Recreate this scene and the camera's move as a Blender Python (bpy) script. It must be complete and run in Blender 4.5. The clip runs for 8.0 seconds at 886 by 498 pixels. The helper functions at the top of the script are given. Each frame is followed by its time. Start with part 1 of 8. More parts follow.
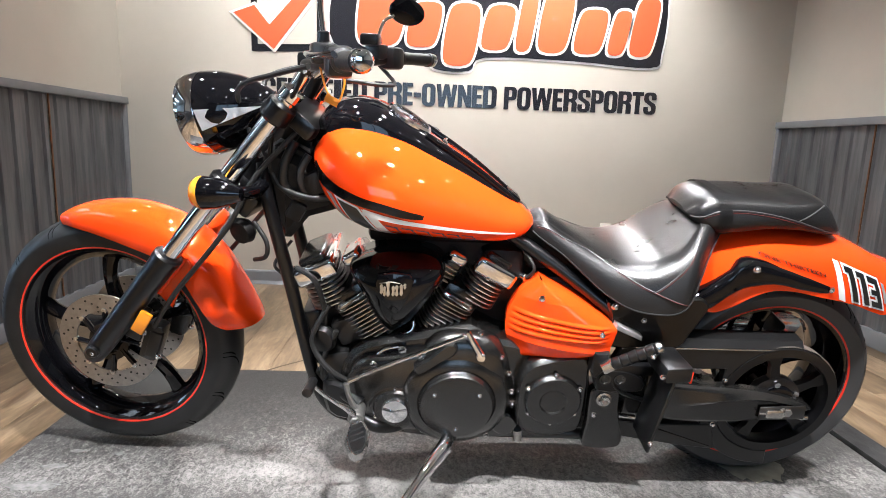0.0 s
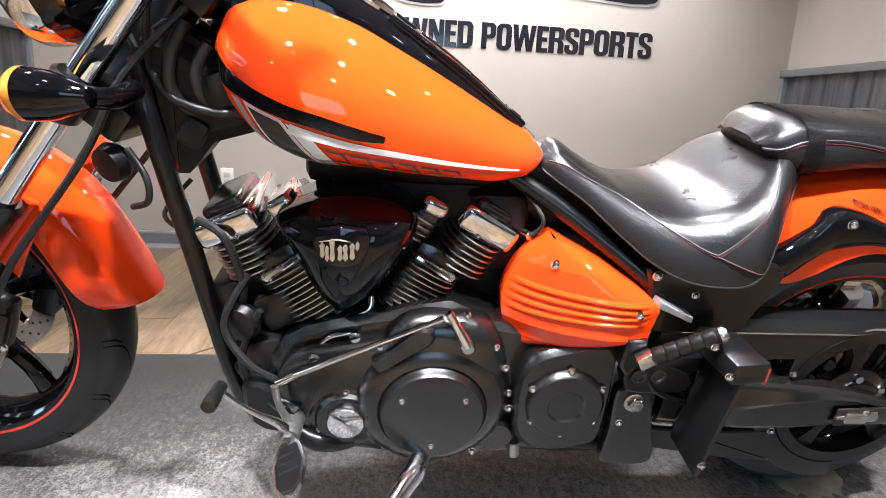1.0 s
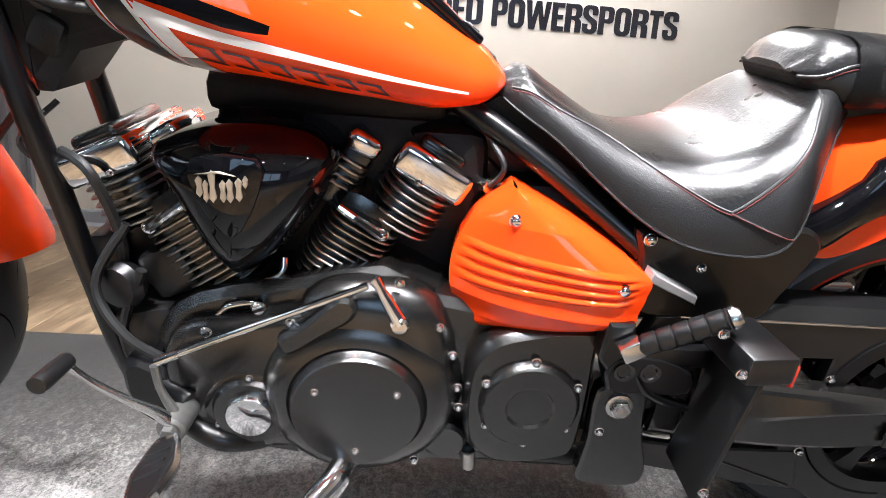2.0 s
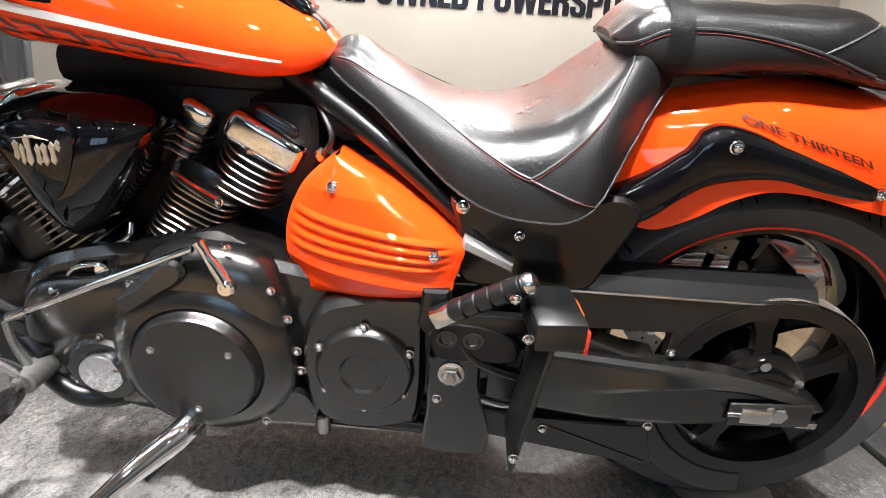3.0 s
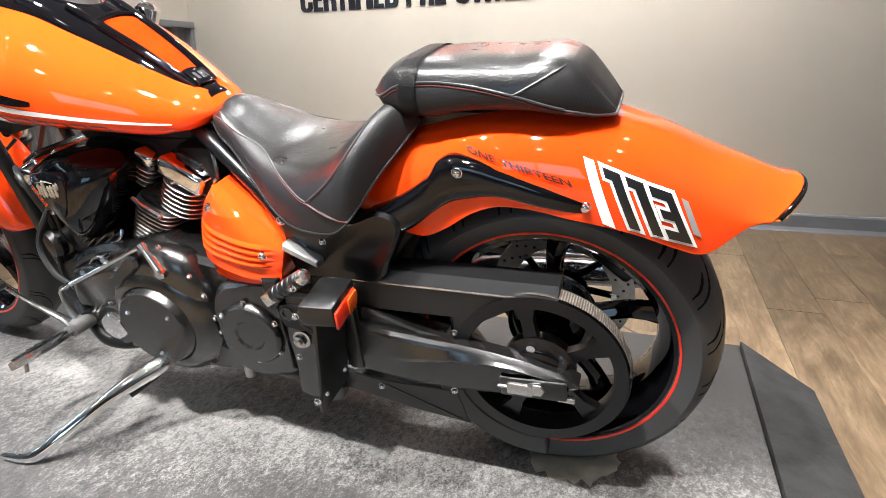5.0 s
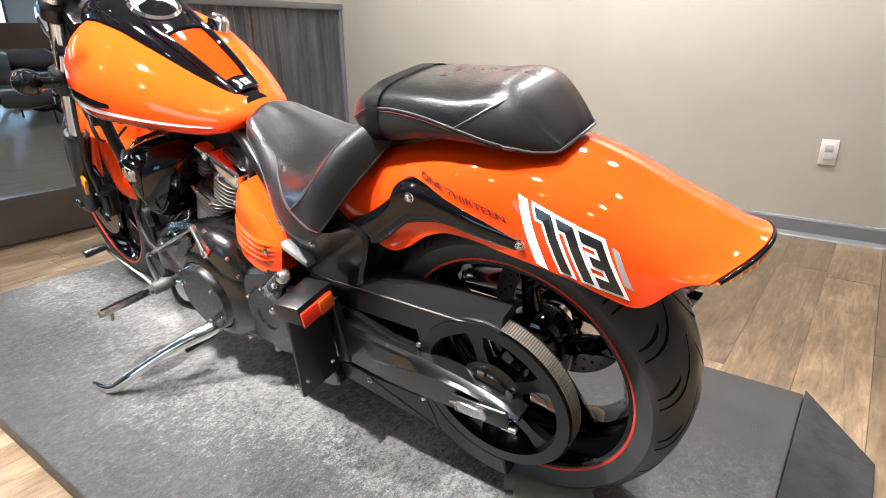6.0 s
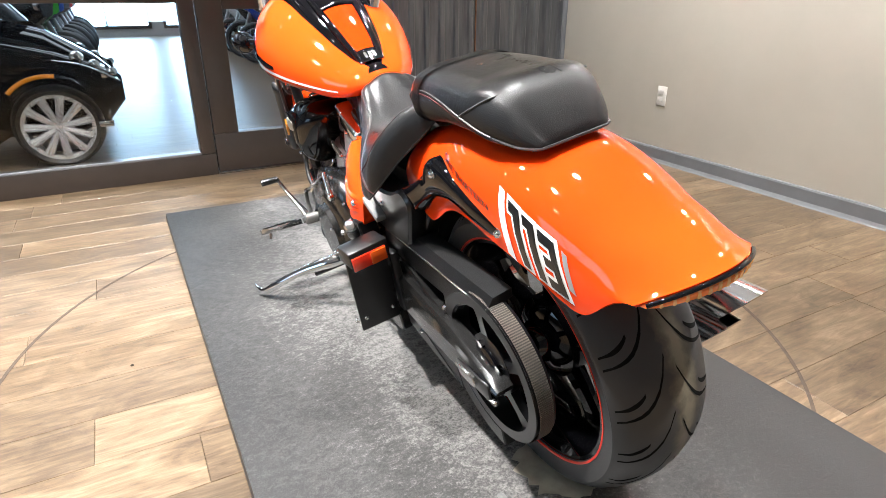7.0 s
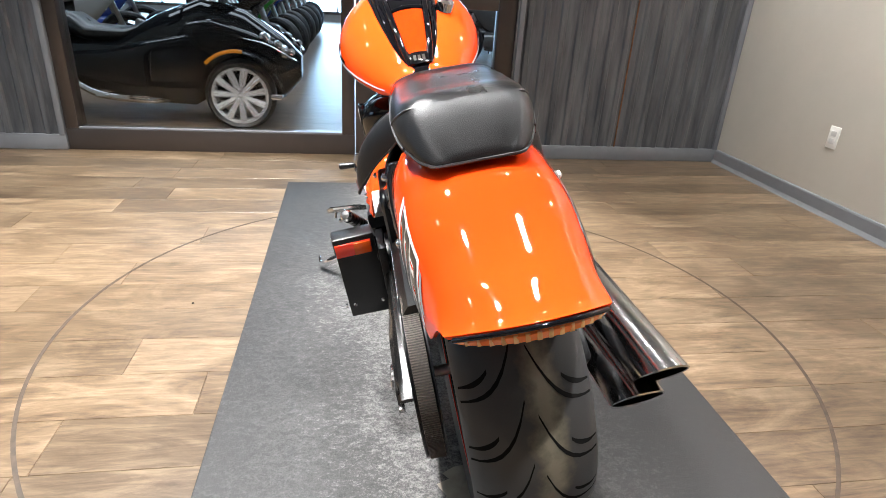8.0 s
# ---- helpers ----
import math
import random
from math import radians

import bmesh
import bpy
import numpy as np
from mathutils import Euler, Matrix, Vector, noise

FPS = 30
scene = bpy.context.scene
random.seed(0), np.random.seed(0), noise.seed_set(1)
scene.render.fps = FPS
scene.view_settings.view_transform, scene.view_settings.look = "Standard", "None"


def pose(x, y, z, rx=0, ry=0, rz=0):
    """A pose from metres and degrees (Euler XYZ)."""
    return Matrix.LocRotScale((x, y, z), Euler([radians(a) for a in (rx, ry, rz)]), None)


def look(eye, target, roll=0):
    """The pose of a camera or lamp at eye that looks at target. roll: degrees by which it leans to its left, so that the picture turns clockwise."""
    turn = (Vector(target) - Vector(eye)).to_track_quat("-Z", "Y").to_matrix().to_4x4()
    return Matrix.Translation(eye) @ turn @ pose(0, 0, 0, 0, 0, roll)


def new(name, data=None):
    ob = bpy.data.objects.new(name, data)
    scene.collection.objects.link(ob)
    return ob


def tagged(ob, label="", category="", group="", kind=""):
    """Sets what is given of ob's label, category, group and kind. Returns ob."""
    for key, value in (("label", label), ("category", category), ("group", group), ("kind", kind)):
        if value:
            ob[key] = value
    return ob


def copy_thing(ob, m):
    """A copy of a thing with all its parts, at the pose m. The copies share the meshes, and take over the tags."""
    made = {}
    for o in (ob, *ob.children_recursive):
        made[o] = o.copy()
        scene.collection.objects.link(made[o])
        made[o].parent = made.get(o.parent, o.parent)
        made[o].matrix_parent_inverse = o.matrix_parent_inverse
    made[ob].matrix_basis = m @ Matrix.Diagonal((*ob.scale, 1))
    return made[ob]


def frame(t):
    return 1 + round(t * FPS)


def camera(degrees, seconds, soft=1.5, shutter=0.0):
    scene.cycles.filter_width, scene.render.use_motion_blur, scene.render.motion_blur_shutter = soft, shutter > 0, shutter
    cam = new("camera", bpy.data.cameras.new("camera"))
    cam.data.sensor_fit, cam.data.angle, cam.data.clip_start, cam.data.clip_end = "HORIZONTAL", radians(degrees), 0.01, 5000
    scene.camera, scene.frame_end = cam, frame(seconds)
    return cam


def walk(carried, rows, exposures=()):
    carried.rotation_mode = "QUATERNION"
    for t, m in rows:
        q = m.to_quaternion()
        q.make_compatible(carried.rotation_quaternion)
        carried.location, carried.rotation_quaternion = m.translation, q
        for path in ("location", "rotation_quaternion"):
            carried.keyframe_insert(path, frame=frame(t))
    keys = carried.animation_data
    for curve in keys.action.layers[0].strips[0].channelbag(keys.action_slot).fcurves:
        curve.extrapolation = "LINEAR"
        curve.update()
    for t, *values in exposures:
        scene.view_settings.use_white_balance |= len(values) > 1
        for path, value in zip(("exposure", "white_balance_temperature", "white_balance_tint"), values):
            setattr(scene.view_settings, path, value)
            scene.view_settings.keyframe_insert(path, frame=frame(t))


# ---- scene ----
cam = camera(74.26, 8.0, 0.75)
PATH = [
    (0.0, -0.0446, -1.5542, 0.9425, -2.635, -10.043, 2.057),
    (0.3, -0.0240, -1.4660, 0.9130, -2.854, -10.251, 2.100),
    (0.5, -0.0174, -1.3734, 0.8935, -3.402, -10.885, 2.333),
    (0.7, -0.0280, -1.2690, 0.8550, -4.183, -11.421, 2.400),
    (1.0, -0.0311, -1.1295, 0.8276, -6.104, -13.118, 2.938),
    (1.2, -0.0338, -1.0568, 0.8035, -7.075, -12.942, 2.970),
    (2.3, 0.2232, -0.9316, 0.6977, -1.317, -12.843, 3.703),
    (2.5, 0.2855, -0.9309, 0.6964, -0.311, -13.440, 3.281),
    (3.0, 0.4197, -0.9643, 0.7032, 0.437, -13.890, 3.970),
    (3.5, 0.5166, -1.1035, 0.7257, 1.812, -13.892, 2.032),
    (4.0, 0.6529, -1.1627, 0.7331, 3.828, -14.835, -0.516),
    (4.2, 0.7375, -1.1644, 0.7438, 6.196, -14.453, -0.756),
    (5.3, 1.1608, -1.0451, 0.8561, 23.966, -18.507, -0.823),
    (5.5, 1.2134, -1.0165, 0.8645, 25.962, -19.415, -0.046),
    (5.8, 1.2960, -0.9490, 0.8900, 30.483, -20.114, 0.300),
    (6.0, 1.3763, -0.9274, 0.9177, 36.661, -19.658, -0.776),
    (6.2, 1.4730, -0.8690, 0.9380, 42.253, -19.180, -0.400),
    (6.5, 1.5837, -0.8241, 0.9715, 48.671, -18.373, 0.645),
    (7.0, 1.6922, -0.6857, 0.9738, 61.458, -23.426, 0.126),
    (7.2, 1.7270, -0.5940, 0.9750, 63.195, -25.057, 2.000),
    (7.5, 1.7492, -0.4939, 0.9947, 66.892, -26.373, 4.204),
    (7.7, 1.7820, -0.4360, 0.9960, 72.928, -25.275, 4.400),
    (8.0, 1.8407, -0.2745, 1.0051, 80.219, -23.885, 3.662),
]
walk(cam, [(t, pose(x, y, z, 90 + pitch, 0, yaw) @ pose(0, 0, 0, 0, 0, roll)) for t, x, y, z, yaw, pitch, roll in PATH],
     exposures=[(0.0, 0.32, 6280, 11), (1.0, 0.43, 6120, 13), (2.5, 0.52, 6280, 11), (3.5, 0.48, 6430, 10), (5.5, 0.54, 6400, 10), (6.5, 0.52, 6400, 10), (7.5, 0.37, 6350, 10), (8.0, 0.32, 6300, 10)])

# ---- light: recessed ceiling spots, daylight from the showroom ----
ROOM_H = 2.75
NORTH, WEST, EAST, SOUTH = 2.267, -1.90, 2.317, -5.2
HALL_X, HALL_Y0, HALL_Y1, HALL_H = -16.0, -7.0, 6.0, 4.2
world = bpy.data.worlds.new("world")
scene.world = world
world.use_nodes = True
world.node_tree.nodes["Background"].inputs[0].default_value = (0.75, 0.85, 1.0, 1)
world.node_tree.nodes["Background"].inputs[1].default_value = 0.3
SPOTS = [(x, y) for x in (-1.35, -0.35, 0.65, 1.8) for y in (-2.5, -1.1, 0.15, 1.85)]
MOVED = {(-1.35, -1.1): (-0.95, -1.1), (-0.35, 0.15): (-0.4, 0.3), (1.8, 1.85): (1.15, 1.85), (1.8, 0.15): (1.75, 0.15)}
SPOTS = [MOVED.get(p, p) for p in SPOTS]


def spot_power(x, y):
    """The spots over the platform burn brightest."""
    if y < -2.0:
        return 14.0
    if abs(x - 0.15) < 0.6:
        if y > 0.5:
            return 170.0 if x > 0 else 70.0
        return (560.0 if x < 0 else 430.0) if y < -0.5 else (165.0 if x > 0 else 330.0)
    if x > 1.5:
        return 290.0 if 0 < y < 0.5 else 24.0
    if y < 0 and x < -0.9:
        return 130.0
    return 50.0 if x > 1 else 27.0


def spot_angle(x, y):
    """Cone of each spot: the one before the front wheel and the one behind the tail are narrow."""
    if x > 1.5 and 0 < y < 0.5:
        return 42
    if abs(x + 0.4) < 0.01:
        return 46
    if abs(x + 0.95) < 0.01:
        return 58
    return 96 if spot_power(x, y) > 100 and y < 1 else 120


def lamp(name, kind, loc, target, energy, color, size=0.1, spot=70):
    data = bpy.data.lights.new(name, kind)
    data.energy, data.color = energy, color
    if kind == "SPOT":
        data.spot_size, data.spot_blend, data.shadow_soft_size = radians(spot), 0.7, size
    elif kind == "AREA":
        data.shape, data.size, data.size_y = "RECTANGLE", size[0], size[1]
    else:
        data.shadow_soft_size = size
    ob = new(name, data)
    ob.matrix_world = look(loc, target)
    return ob


WARM = (1.0, 0.98, 0.955)
for sx, sy in SPOTS:
    lamp("spot_light", "SPOT", (sx, sy, ROOM_H - 0.03), (sx, sy + 0.001, 0), spot_power(sx, sy), WARM, 0.05, spot_angle(sx, sy))
# accent spot on the lettering
for ax in (-1.2, -0.5, 0.35, 1.05):
    lamp("accent_light", "SPOT", (ax, 1.25, ROOM_H - 0.05), (ax, NORTH, 1.6), 84.0, WARM, 0.04, 75)
# unseen area lamps added under the hall ceiling to light the showroom
for hx in (-4.5, -8.0, -12.0):
    lamp("hall_light", "AREA", (hx, -1.0, HALL_H - 0.1), (hx, -1.0 + 0.001, 0), 85.0, (0.80, 0.90, 1.0), (1.2, 6.0))


# ---- materials ----
def mat(name, color, rough=0.5, metal=0.0, coat=0.0, spec=0.5, var=0.0, scale=20.0, bump=0.0, bscale=200.0, stretch=(1, 1, 1), rvar=0.0, color2=None, detail=4.0):
    m = bpy.data.materials.new(name)
    m.use_nodes = True
    nt = m.node_tree
    b = nt.nodes["Principled BSDF"]
    b.inputs["Base Color"].default_value = (*color, 1)
    b.inputs["Roughness"].default_value = rough
    b.inputs["Metallic"].default_value = metal
    b.inputs["Coat Weight"].default_value = coat
    b.inputs["Coat Roughness"].default_value = 0.03
    b.inputs["Specular IOR Level"].default_value = spec
    if var or bump or rvar or color2:
        tc = nt.nodes.new("ShaderNodeTexCoord")
        mp = nt.nodes.new("ShaderNodeMapping")
        mp.inputs["Scale"].default_value = stretch
        nt.links.new(tc.outputs["Object"], mp.inputs["Vector"])
    if var or rvar or color2:
        nz = nt.nodes.new("ShaderNodeTexNoise")
        nz.inputs["Scale"].default_value = scale
        nz.inputs["Detail"].default_value = detail
        nz.inputs["Roughness"].default_value = 0.62
        nt.links.new(mp.outputs[0], nz.inputs["Vector"])
        rm = nt.nodes.new("ShaderNodeValToRGB")
        c2 = color2 or tuple(min(1, c * (1 + var)) for c in color)
        c1 = color if color2 else tuple(c * (1 - var) for c in color)
        rm.color_ramp.elements[0].position, rm.color_ramp.elements[1].position = 0.33, 0.67
        rm.color_ramp.elements[0].color, rm.color_ramp.elements[1].color = (*c1, 1), (*c2, 1)
        nt.links.new(nz.outputs["Fac"], rm.inputs["Fac"])
        nt.links.new(rm.outputs["Color"], b.inputs["Base Color"])
        if rvar:
            mr = nt.nodes.new("ShaderNodeMapRange")
            mr.inputs["To Min"].default_value, mr.inputs["To Max"].default_value = max(0, rough - rvar), min(1, rough + rvar)
            nt.links.new(nz.outputs["Fac"], mr.inputs["Value"])
            nt.links.new(mr.outputs["Result"], b.inputs["Roughness"])
    if bump:
        n2 = nt.nodes.new("ShaderNodeTexNoise")
        n2.inputs["Scale"].default_value = bscale
        n2.inputs["Detail"].default_value = 3.0
        nt.links.new(mp.outputs[0], n2.inputs["Vector"])
        bp = nt.nodes.new("ShaderNodeBump")
        bp.inputs["Strength"].default_value = bump
        bp.inputs["Distance"].default_value = 0.002
        nt.links.new(n2.outputs["Fac"], bp.inputs["Height"])
        nt.links.new(bp.outputs["Normal"], b.inputs["Normal"])
    return m


ORANGE = mat("orange_paint", (0.90, 0.057, 0.005), 0.45, coat=1.0, spec=0.0, var=0.03, scale=3.0)
BLACK = mat("gloss_black_paint", (0.0025, 0.0025, 0.0032), 0.3, coat=0.9, spec=0.0, var=0.2, scale=6.0)
SATIN = mat("satin_black_engine_paint", (0.0056, 0.0052, 0.0049), 0.25, spec=0.75, coat=0.4, var=0.15, scale=15, bump=0.06, bscale=900, rvar=0.05)
SATIN.node_tree.nodes["Principled BSDF"].inputs["Coat Roughness"].default_value = 0.16
FRAMEB = mat("frame_black", (0.003, 0.003, 0.0035), 0.30, spec=0.35, var=0.2, scale=15, coat=0.3)
PLASTIC = mat("black_plastic", (0.0052, 0.0052, 0.0055), 0.33, spec=0.6, var=0.2, scale=30, bump=0.1, bscale=1200)
RUBBER = mat("tyre_rubber", (0.011, 0.011, 0.0112), 0.46, spec=0.4, var=0.25, scale=25, bump=0.12, bscale=500, rvar=0.1)
CHROME = mat("chrome", (0.82, 0.82, 0.83), 0.05, metal=1.0, rvar=0.03, scale=8)
ALU = mat("polished_aluminium", (0.62, 0.61, 0.60), 0.24, metal=1.0, var=0.1, scale=30, rvar=0.08)
STEEL = mat("brushed_steel", (0.42, 0.40, 0.38), 0.33, metal=1.0, var=0.12, scale=60, rvar=0.08)
FINEDGE = mat("machined_fin_edge", (0.45, 0.44, 0.42), 0.3, metal=1.0, var=0.15, scale=40)
MUFFLER = mat("satin_chrome", (0.66, 0.66, 0.67), 0.17, metal=1.0, rvar=0.04, scale=6)
LEATHER = mat("seat_leather", (0.0055, 0.0055, 0.006), 0.28, spec=0.45, var=0.2, scale=10, bump=0.35, bscale=230, rvar=0.02)
VINYL = mat("seat_vinyl_side", (0.0095, 0.0095, 0.010), 0.42, spec=0.42, var=0.15, scale=12, bump=0.3, bscale=700, rvar=0.05)
_lb = LEATHER.node_tree.nodes["Principled BSDF"]
_lb.inputs["Coat Weight"].default_value, _lb.inputs["Coat Roughness"].default_value = 0.3, 0.24
# soft creases in the seat pad
_nt = LEATHER.node_tree
_tc, _nz, _bp = _nt.nodes.new("ShaderNodeTexCoord"), _nt.nodes.new("ShaderNodeTexNoise"), _nt.nodes.new("ShaderNodeBump")
_nz.inputs["Scale"].default_value, _nz.inputs["Detail"].default_value, _nz.inputs["Distortion"].default_value = 17.0, 3.0, 1.2
_bp.inputs["Strength"].default_value, _bp.inputs["Distance"].default_value = 0.28, 0.004
_nt.links.new(_tc.outputs["Object"], _nz.inputs["Vector"])
_nt.links.new(_nz.outputs["Fac"], _bp.inputs["Height"])
_nt.links.new(_lb.inputs["Normal"].links[0].from_socket, _bp.inputs["Normal"])
_nt.links.new(_bp.outputs["Normal"], _lb.inputs["Normal"])
STITCH = mat("red_stitch", (0.085, 0.010, 0.008), 0.8)
CAST = mat("cast_black_metal", (0.0032, 0.0031, 0.0031), 0.52, spec=0.35, var=0.3, scale=25, bump=0.25, bscale=260)
PIPING = mat("grey_piping", (0.035, 0.035, 0.036), 0.4)
REDLINE = mat("red_pinstripe", (0.75, 0.035, 0.015), 0.3)
WHITE = mat("white_decal", (0.78, 0.77, 0.75), 0.3, coat=0.5)
SILVER = mat("silver_decal", (0.36, 0.35, 0.35), 0.35, metal=0.3, coat=0.5)
DECAL_BLACK = mat("black_decal", (0.008, 0.008, 0.008), 0.3, coat=0.5)
DARKRED = mat("dark_decal", (0.045, 0.008, 0.004), 0.3, coat=0.5)
AMBER = mat("amber_lens", (0.95, 0.33, 0.02), 0.15, coat=1.0)
AMBER.node_tree.nodes["Principled BSDF"].inputs["Transmission Weight"].default_value = 0.2
REDLENS = mat("red_lens", (0.85, 0.035, 0.012), 0.12, coat=1.0)
TAILLENS = mat("tail_lens", (1.0, 0.22, 0.03), 0.15, coat=1.0)
SEGMENT = mat("lamp_segment_lens", (1.0, 0.46, 0.14), 0.12, coat=1.0, var=0.1, scale=60)
CABLE = mat("cable_black", (0.012, 0.012, 0.012), 0.45)
TAG = mat("orange_tag", (0.85, 0.30, 0.02), 0.5)
BELT = mat("belt_rubber", (0.30, 0.25, 0.21), 0.6, var=0.2, scale=40)
GREYMETAL = mat("grey_alloy", (0.24, 0.235, 0.225), 0.36, metal=0.8, var=0.2, scale=30)
WALLP = mat("beige_wall_paint", (0.45, 0.415, 0.355), 0.5, var=0.035, scale=2.2, bump=0.05, bscale=500)
# south walls are unseen; toned dark so the black parts reflect less
SOUTHP = mat("dark_unseen_wall", (0.150, 0.146, 0.142), 0.6, var=0.05, scale=2.2, bump=0.05, bscale=500)
CEIL = mat("grey_ceiling", (0.30, 0.295, 0.285), 0.85, var=0.02, scale=3)
TRIM = mat("grey_trim", (0.165, 0.17, 0.18), 0.5, var=0.08, scale=6)
CORR = mat("weathered_corrugated_metal", (0.060, 0.064, 0.071), 0.45, metal=0.35, color2=(0.165, 0.166, 0.170), scale=2.2, stretch=(6, 6, 0.7), bump=0.08, bscale=80, rvar=0.1, detail=8)
RUST = mat("rusty_edge", (0.16, 0.07, 0.03), 0.8, var=0.4, scale=30)
FRAMEBRN = mat("bronze_door_frame", (0.085, 0.070, 0.062), 0.30, metal=0.6, var=0.06, scale=5)
EDGE = mat("platform_edge", (0.05, 0.046, 0.04), 0.6, var=0.3, scale=20)
PATCH = mat("bare_patch", (0.33, 0.31, 0.25), 0.6, var=0.15, scale=25)
SCRATCH = mat("floor_scuff", (0.062, 0.043, 0.028), 0.6, var=0.3, scale=30)
OUTLET = mat("outlet_plastic", (0.75, 0.73, 0.68), 0.35)
SIGN_BLACK = mat("sign_black", (0.012, 0.012, 0.016), 0.25, coat=0.6)
SIGN_ORANGE = mat("sign_orange", (0.78, 0.10, 0.035), 0.35, coat=0.5)
SIGN_WHITE = mat("sign_white", (0.75, 0.74, 0.71), 0.3, coat=0.5)


def glow(name, color, strength):
    m = bpy.data.materials.new(name)
    m.use_nodes = True
    b = m.node_tree.nodes["Principled BSDF"]
    b.inputs["Base Color"].default_value = (0.8, 0.8, 0.8, 1)
    b.inputs["Emission Color"].default_value = (*color, 1)
    b.inputs["Emission Strength"].default_value = strength
    return m


LAMPGLOW = glow("lamp_lens", WARM, 60.0)
SKYGLOW = glow("daylight_window", (0.50, 0.74, 1.0), 2.5)
HALLGLOW = glow("hall_daylight", (0.42, 0.70, 1.0), 11.0)
GLASS = bpy.data.materials.new("clear_glass")
GLASS.use_nodes = True
_b = GLASS.node_tree.nodes["Principled BSDF"]
_b.inputs["Base Color"].default_value = (0.95, 0.97, 0.97, 1)
_b.inputs["Roughness"].default_value = 0.02
_b.inputs["IOR"].default_value = 1.3
_b.inputs["Transmission Weight"].default_value = 1.0


def math_node(nt, op, a, b=None, c=None):
    n = nt.nodes.new("ShaderNodeMath")
    n.operation = op
    for i, v in enumerate((a, b, c)):
        if v is None:
            continue
        if isinstance(v, (int, float)):
            n.inputs[i].default_value = v
        else:
            nt.links.new(v, n.inputs[i])
    return n.outputs[0]


def noise(nt, vec, scale, detail=4.0, rough=0.6, distort=0.0, stretch=(1, 1, 1), turn=0.0):
    mp = nt.nodes.new("ShaderNodeMapping")
    mp.inputs["Scale"].default_value = stretch
    mp.inputs["Rotation"].default_value = (0, 0, turn)
    nt.links.new(vec, mp.inputs["Vector"])
    nz = nt.nodes.new("ShaderNodeTexNoise")
    nz.inputs["Scale"].default_value, nz.inputs["Detail"].default_value, nz.inputs["Roughness"].default_value = scale, detail, rough
    nz.inputs["Distortion"].default_value = distort
    nt.links.new(mp.outputs[0], nz.inputs["Vector"])
    return nz.outputs["Fac"]


def ramp(nt, fac, stops):
    rm = nt.nodes.new("ShaderNodeValToRGB")
    while len(rm.color_ramp.elements) < len(stops):
        rm.color_ramp.elements.new(0.5)
    for e, (p, c) in zip(rm.color_ramp.elements, stops):
        e.position, e.color = p, (*c, 1)
    nt.links.new(fac, rm.inputs["Fac"])
    return rm.outputs["Color"]


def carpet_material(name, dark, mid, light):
    """Short grey pile with pale worn flecks; its lit middle is painted paler."""
    m = bpy.data.materials.new(name)
    m.use_nodes = True
    nt = m.node_tree
    b = nt.nodes["Principled BSDF"]
    b.inputs["Roughness"].default_value = 0.55
    tc = nt.nodes.new("ShaderNodeTexCoord")
    vec = tc.outputs["Object"]
    sep = nt.nodes.new("ShaderNodeSeparateXYZ")
    nt.links.new(vec, sep.inputs[0])
    fleck = noise(nt, vec, 82.0, 6.0, 0.70, 0.6, (1, 0.6, 1), 0.4)
    pile = noise(nt, vec, 240.0, 4.0, 0.75)
    patch_ = noise(nt, vec, 2.3, 5.0, 0.6, 0.8)
    # wear plus painted light: palest under and before the bike, fading to the rim
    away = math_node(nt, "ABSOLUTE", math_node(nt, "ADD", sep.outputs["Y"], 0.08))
    wear_and_light = math_node(nt, "MULTIPLY_ADD", away, -0.85, 0.125)
    wear_and_light = math_node(nt, "MULTIPLY_ADD", math_node(nt, "ABSOLUTE", math_node(nt, "ADD", sep.outputs["X"], 0.05)), -0.13, wear_and_light)
    wear_and_light = math_node(nt, "MULTIPLY_ADD", patch_, 0.30, wear_and_light)
    f = math_node(nt, "ADD", math_node(nt, "MULTIPLY_ADD", pile, 0.80, math_node(nt, "MULTIPLY", fleck, 0.85)), wear_and_light)
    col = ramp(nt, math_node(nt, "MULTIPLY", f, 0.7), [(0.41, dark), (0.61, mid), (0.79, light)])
    nt.links.new(col, b.inputs["Base Color"])
    bp = nt.nodes.new("ShaderNodeBump")
    bp.inputs["Strength"].default_value, bp.inputs["Distance"].default_value = 0.4, 0.003
    nt.links.new(math_node(nt, "MULTIPLY_ADD", pile, 0.6, fleck), bp.inputs["Height"])
    nt.links.new(bp.outputs["Normal"], b.inputs["Normal"])
    return m


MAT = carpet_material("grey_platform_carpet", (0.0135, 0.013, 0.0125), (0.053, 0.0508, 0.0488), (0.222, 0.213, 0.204))


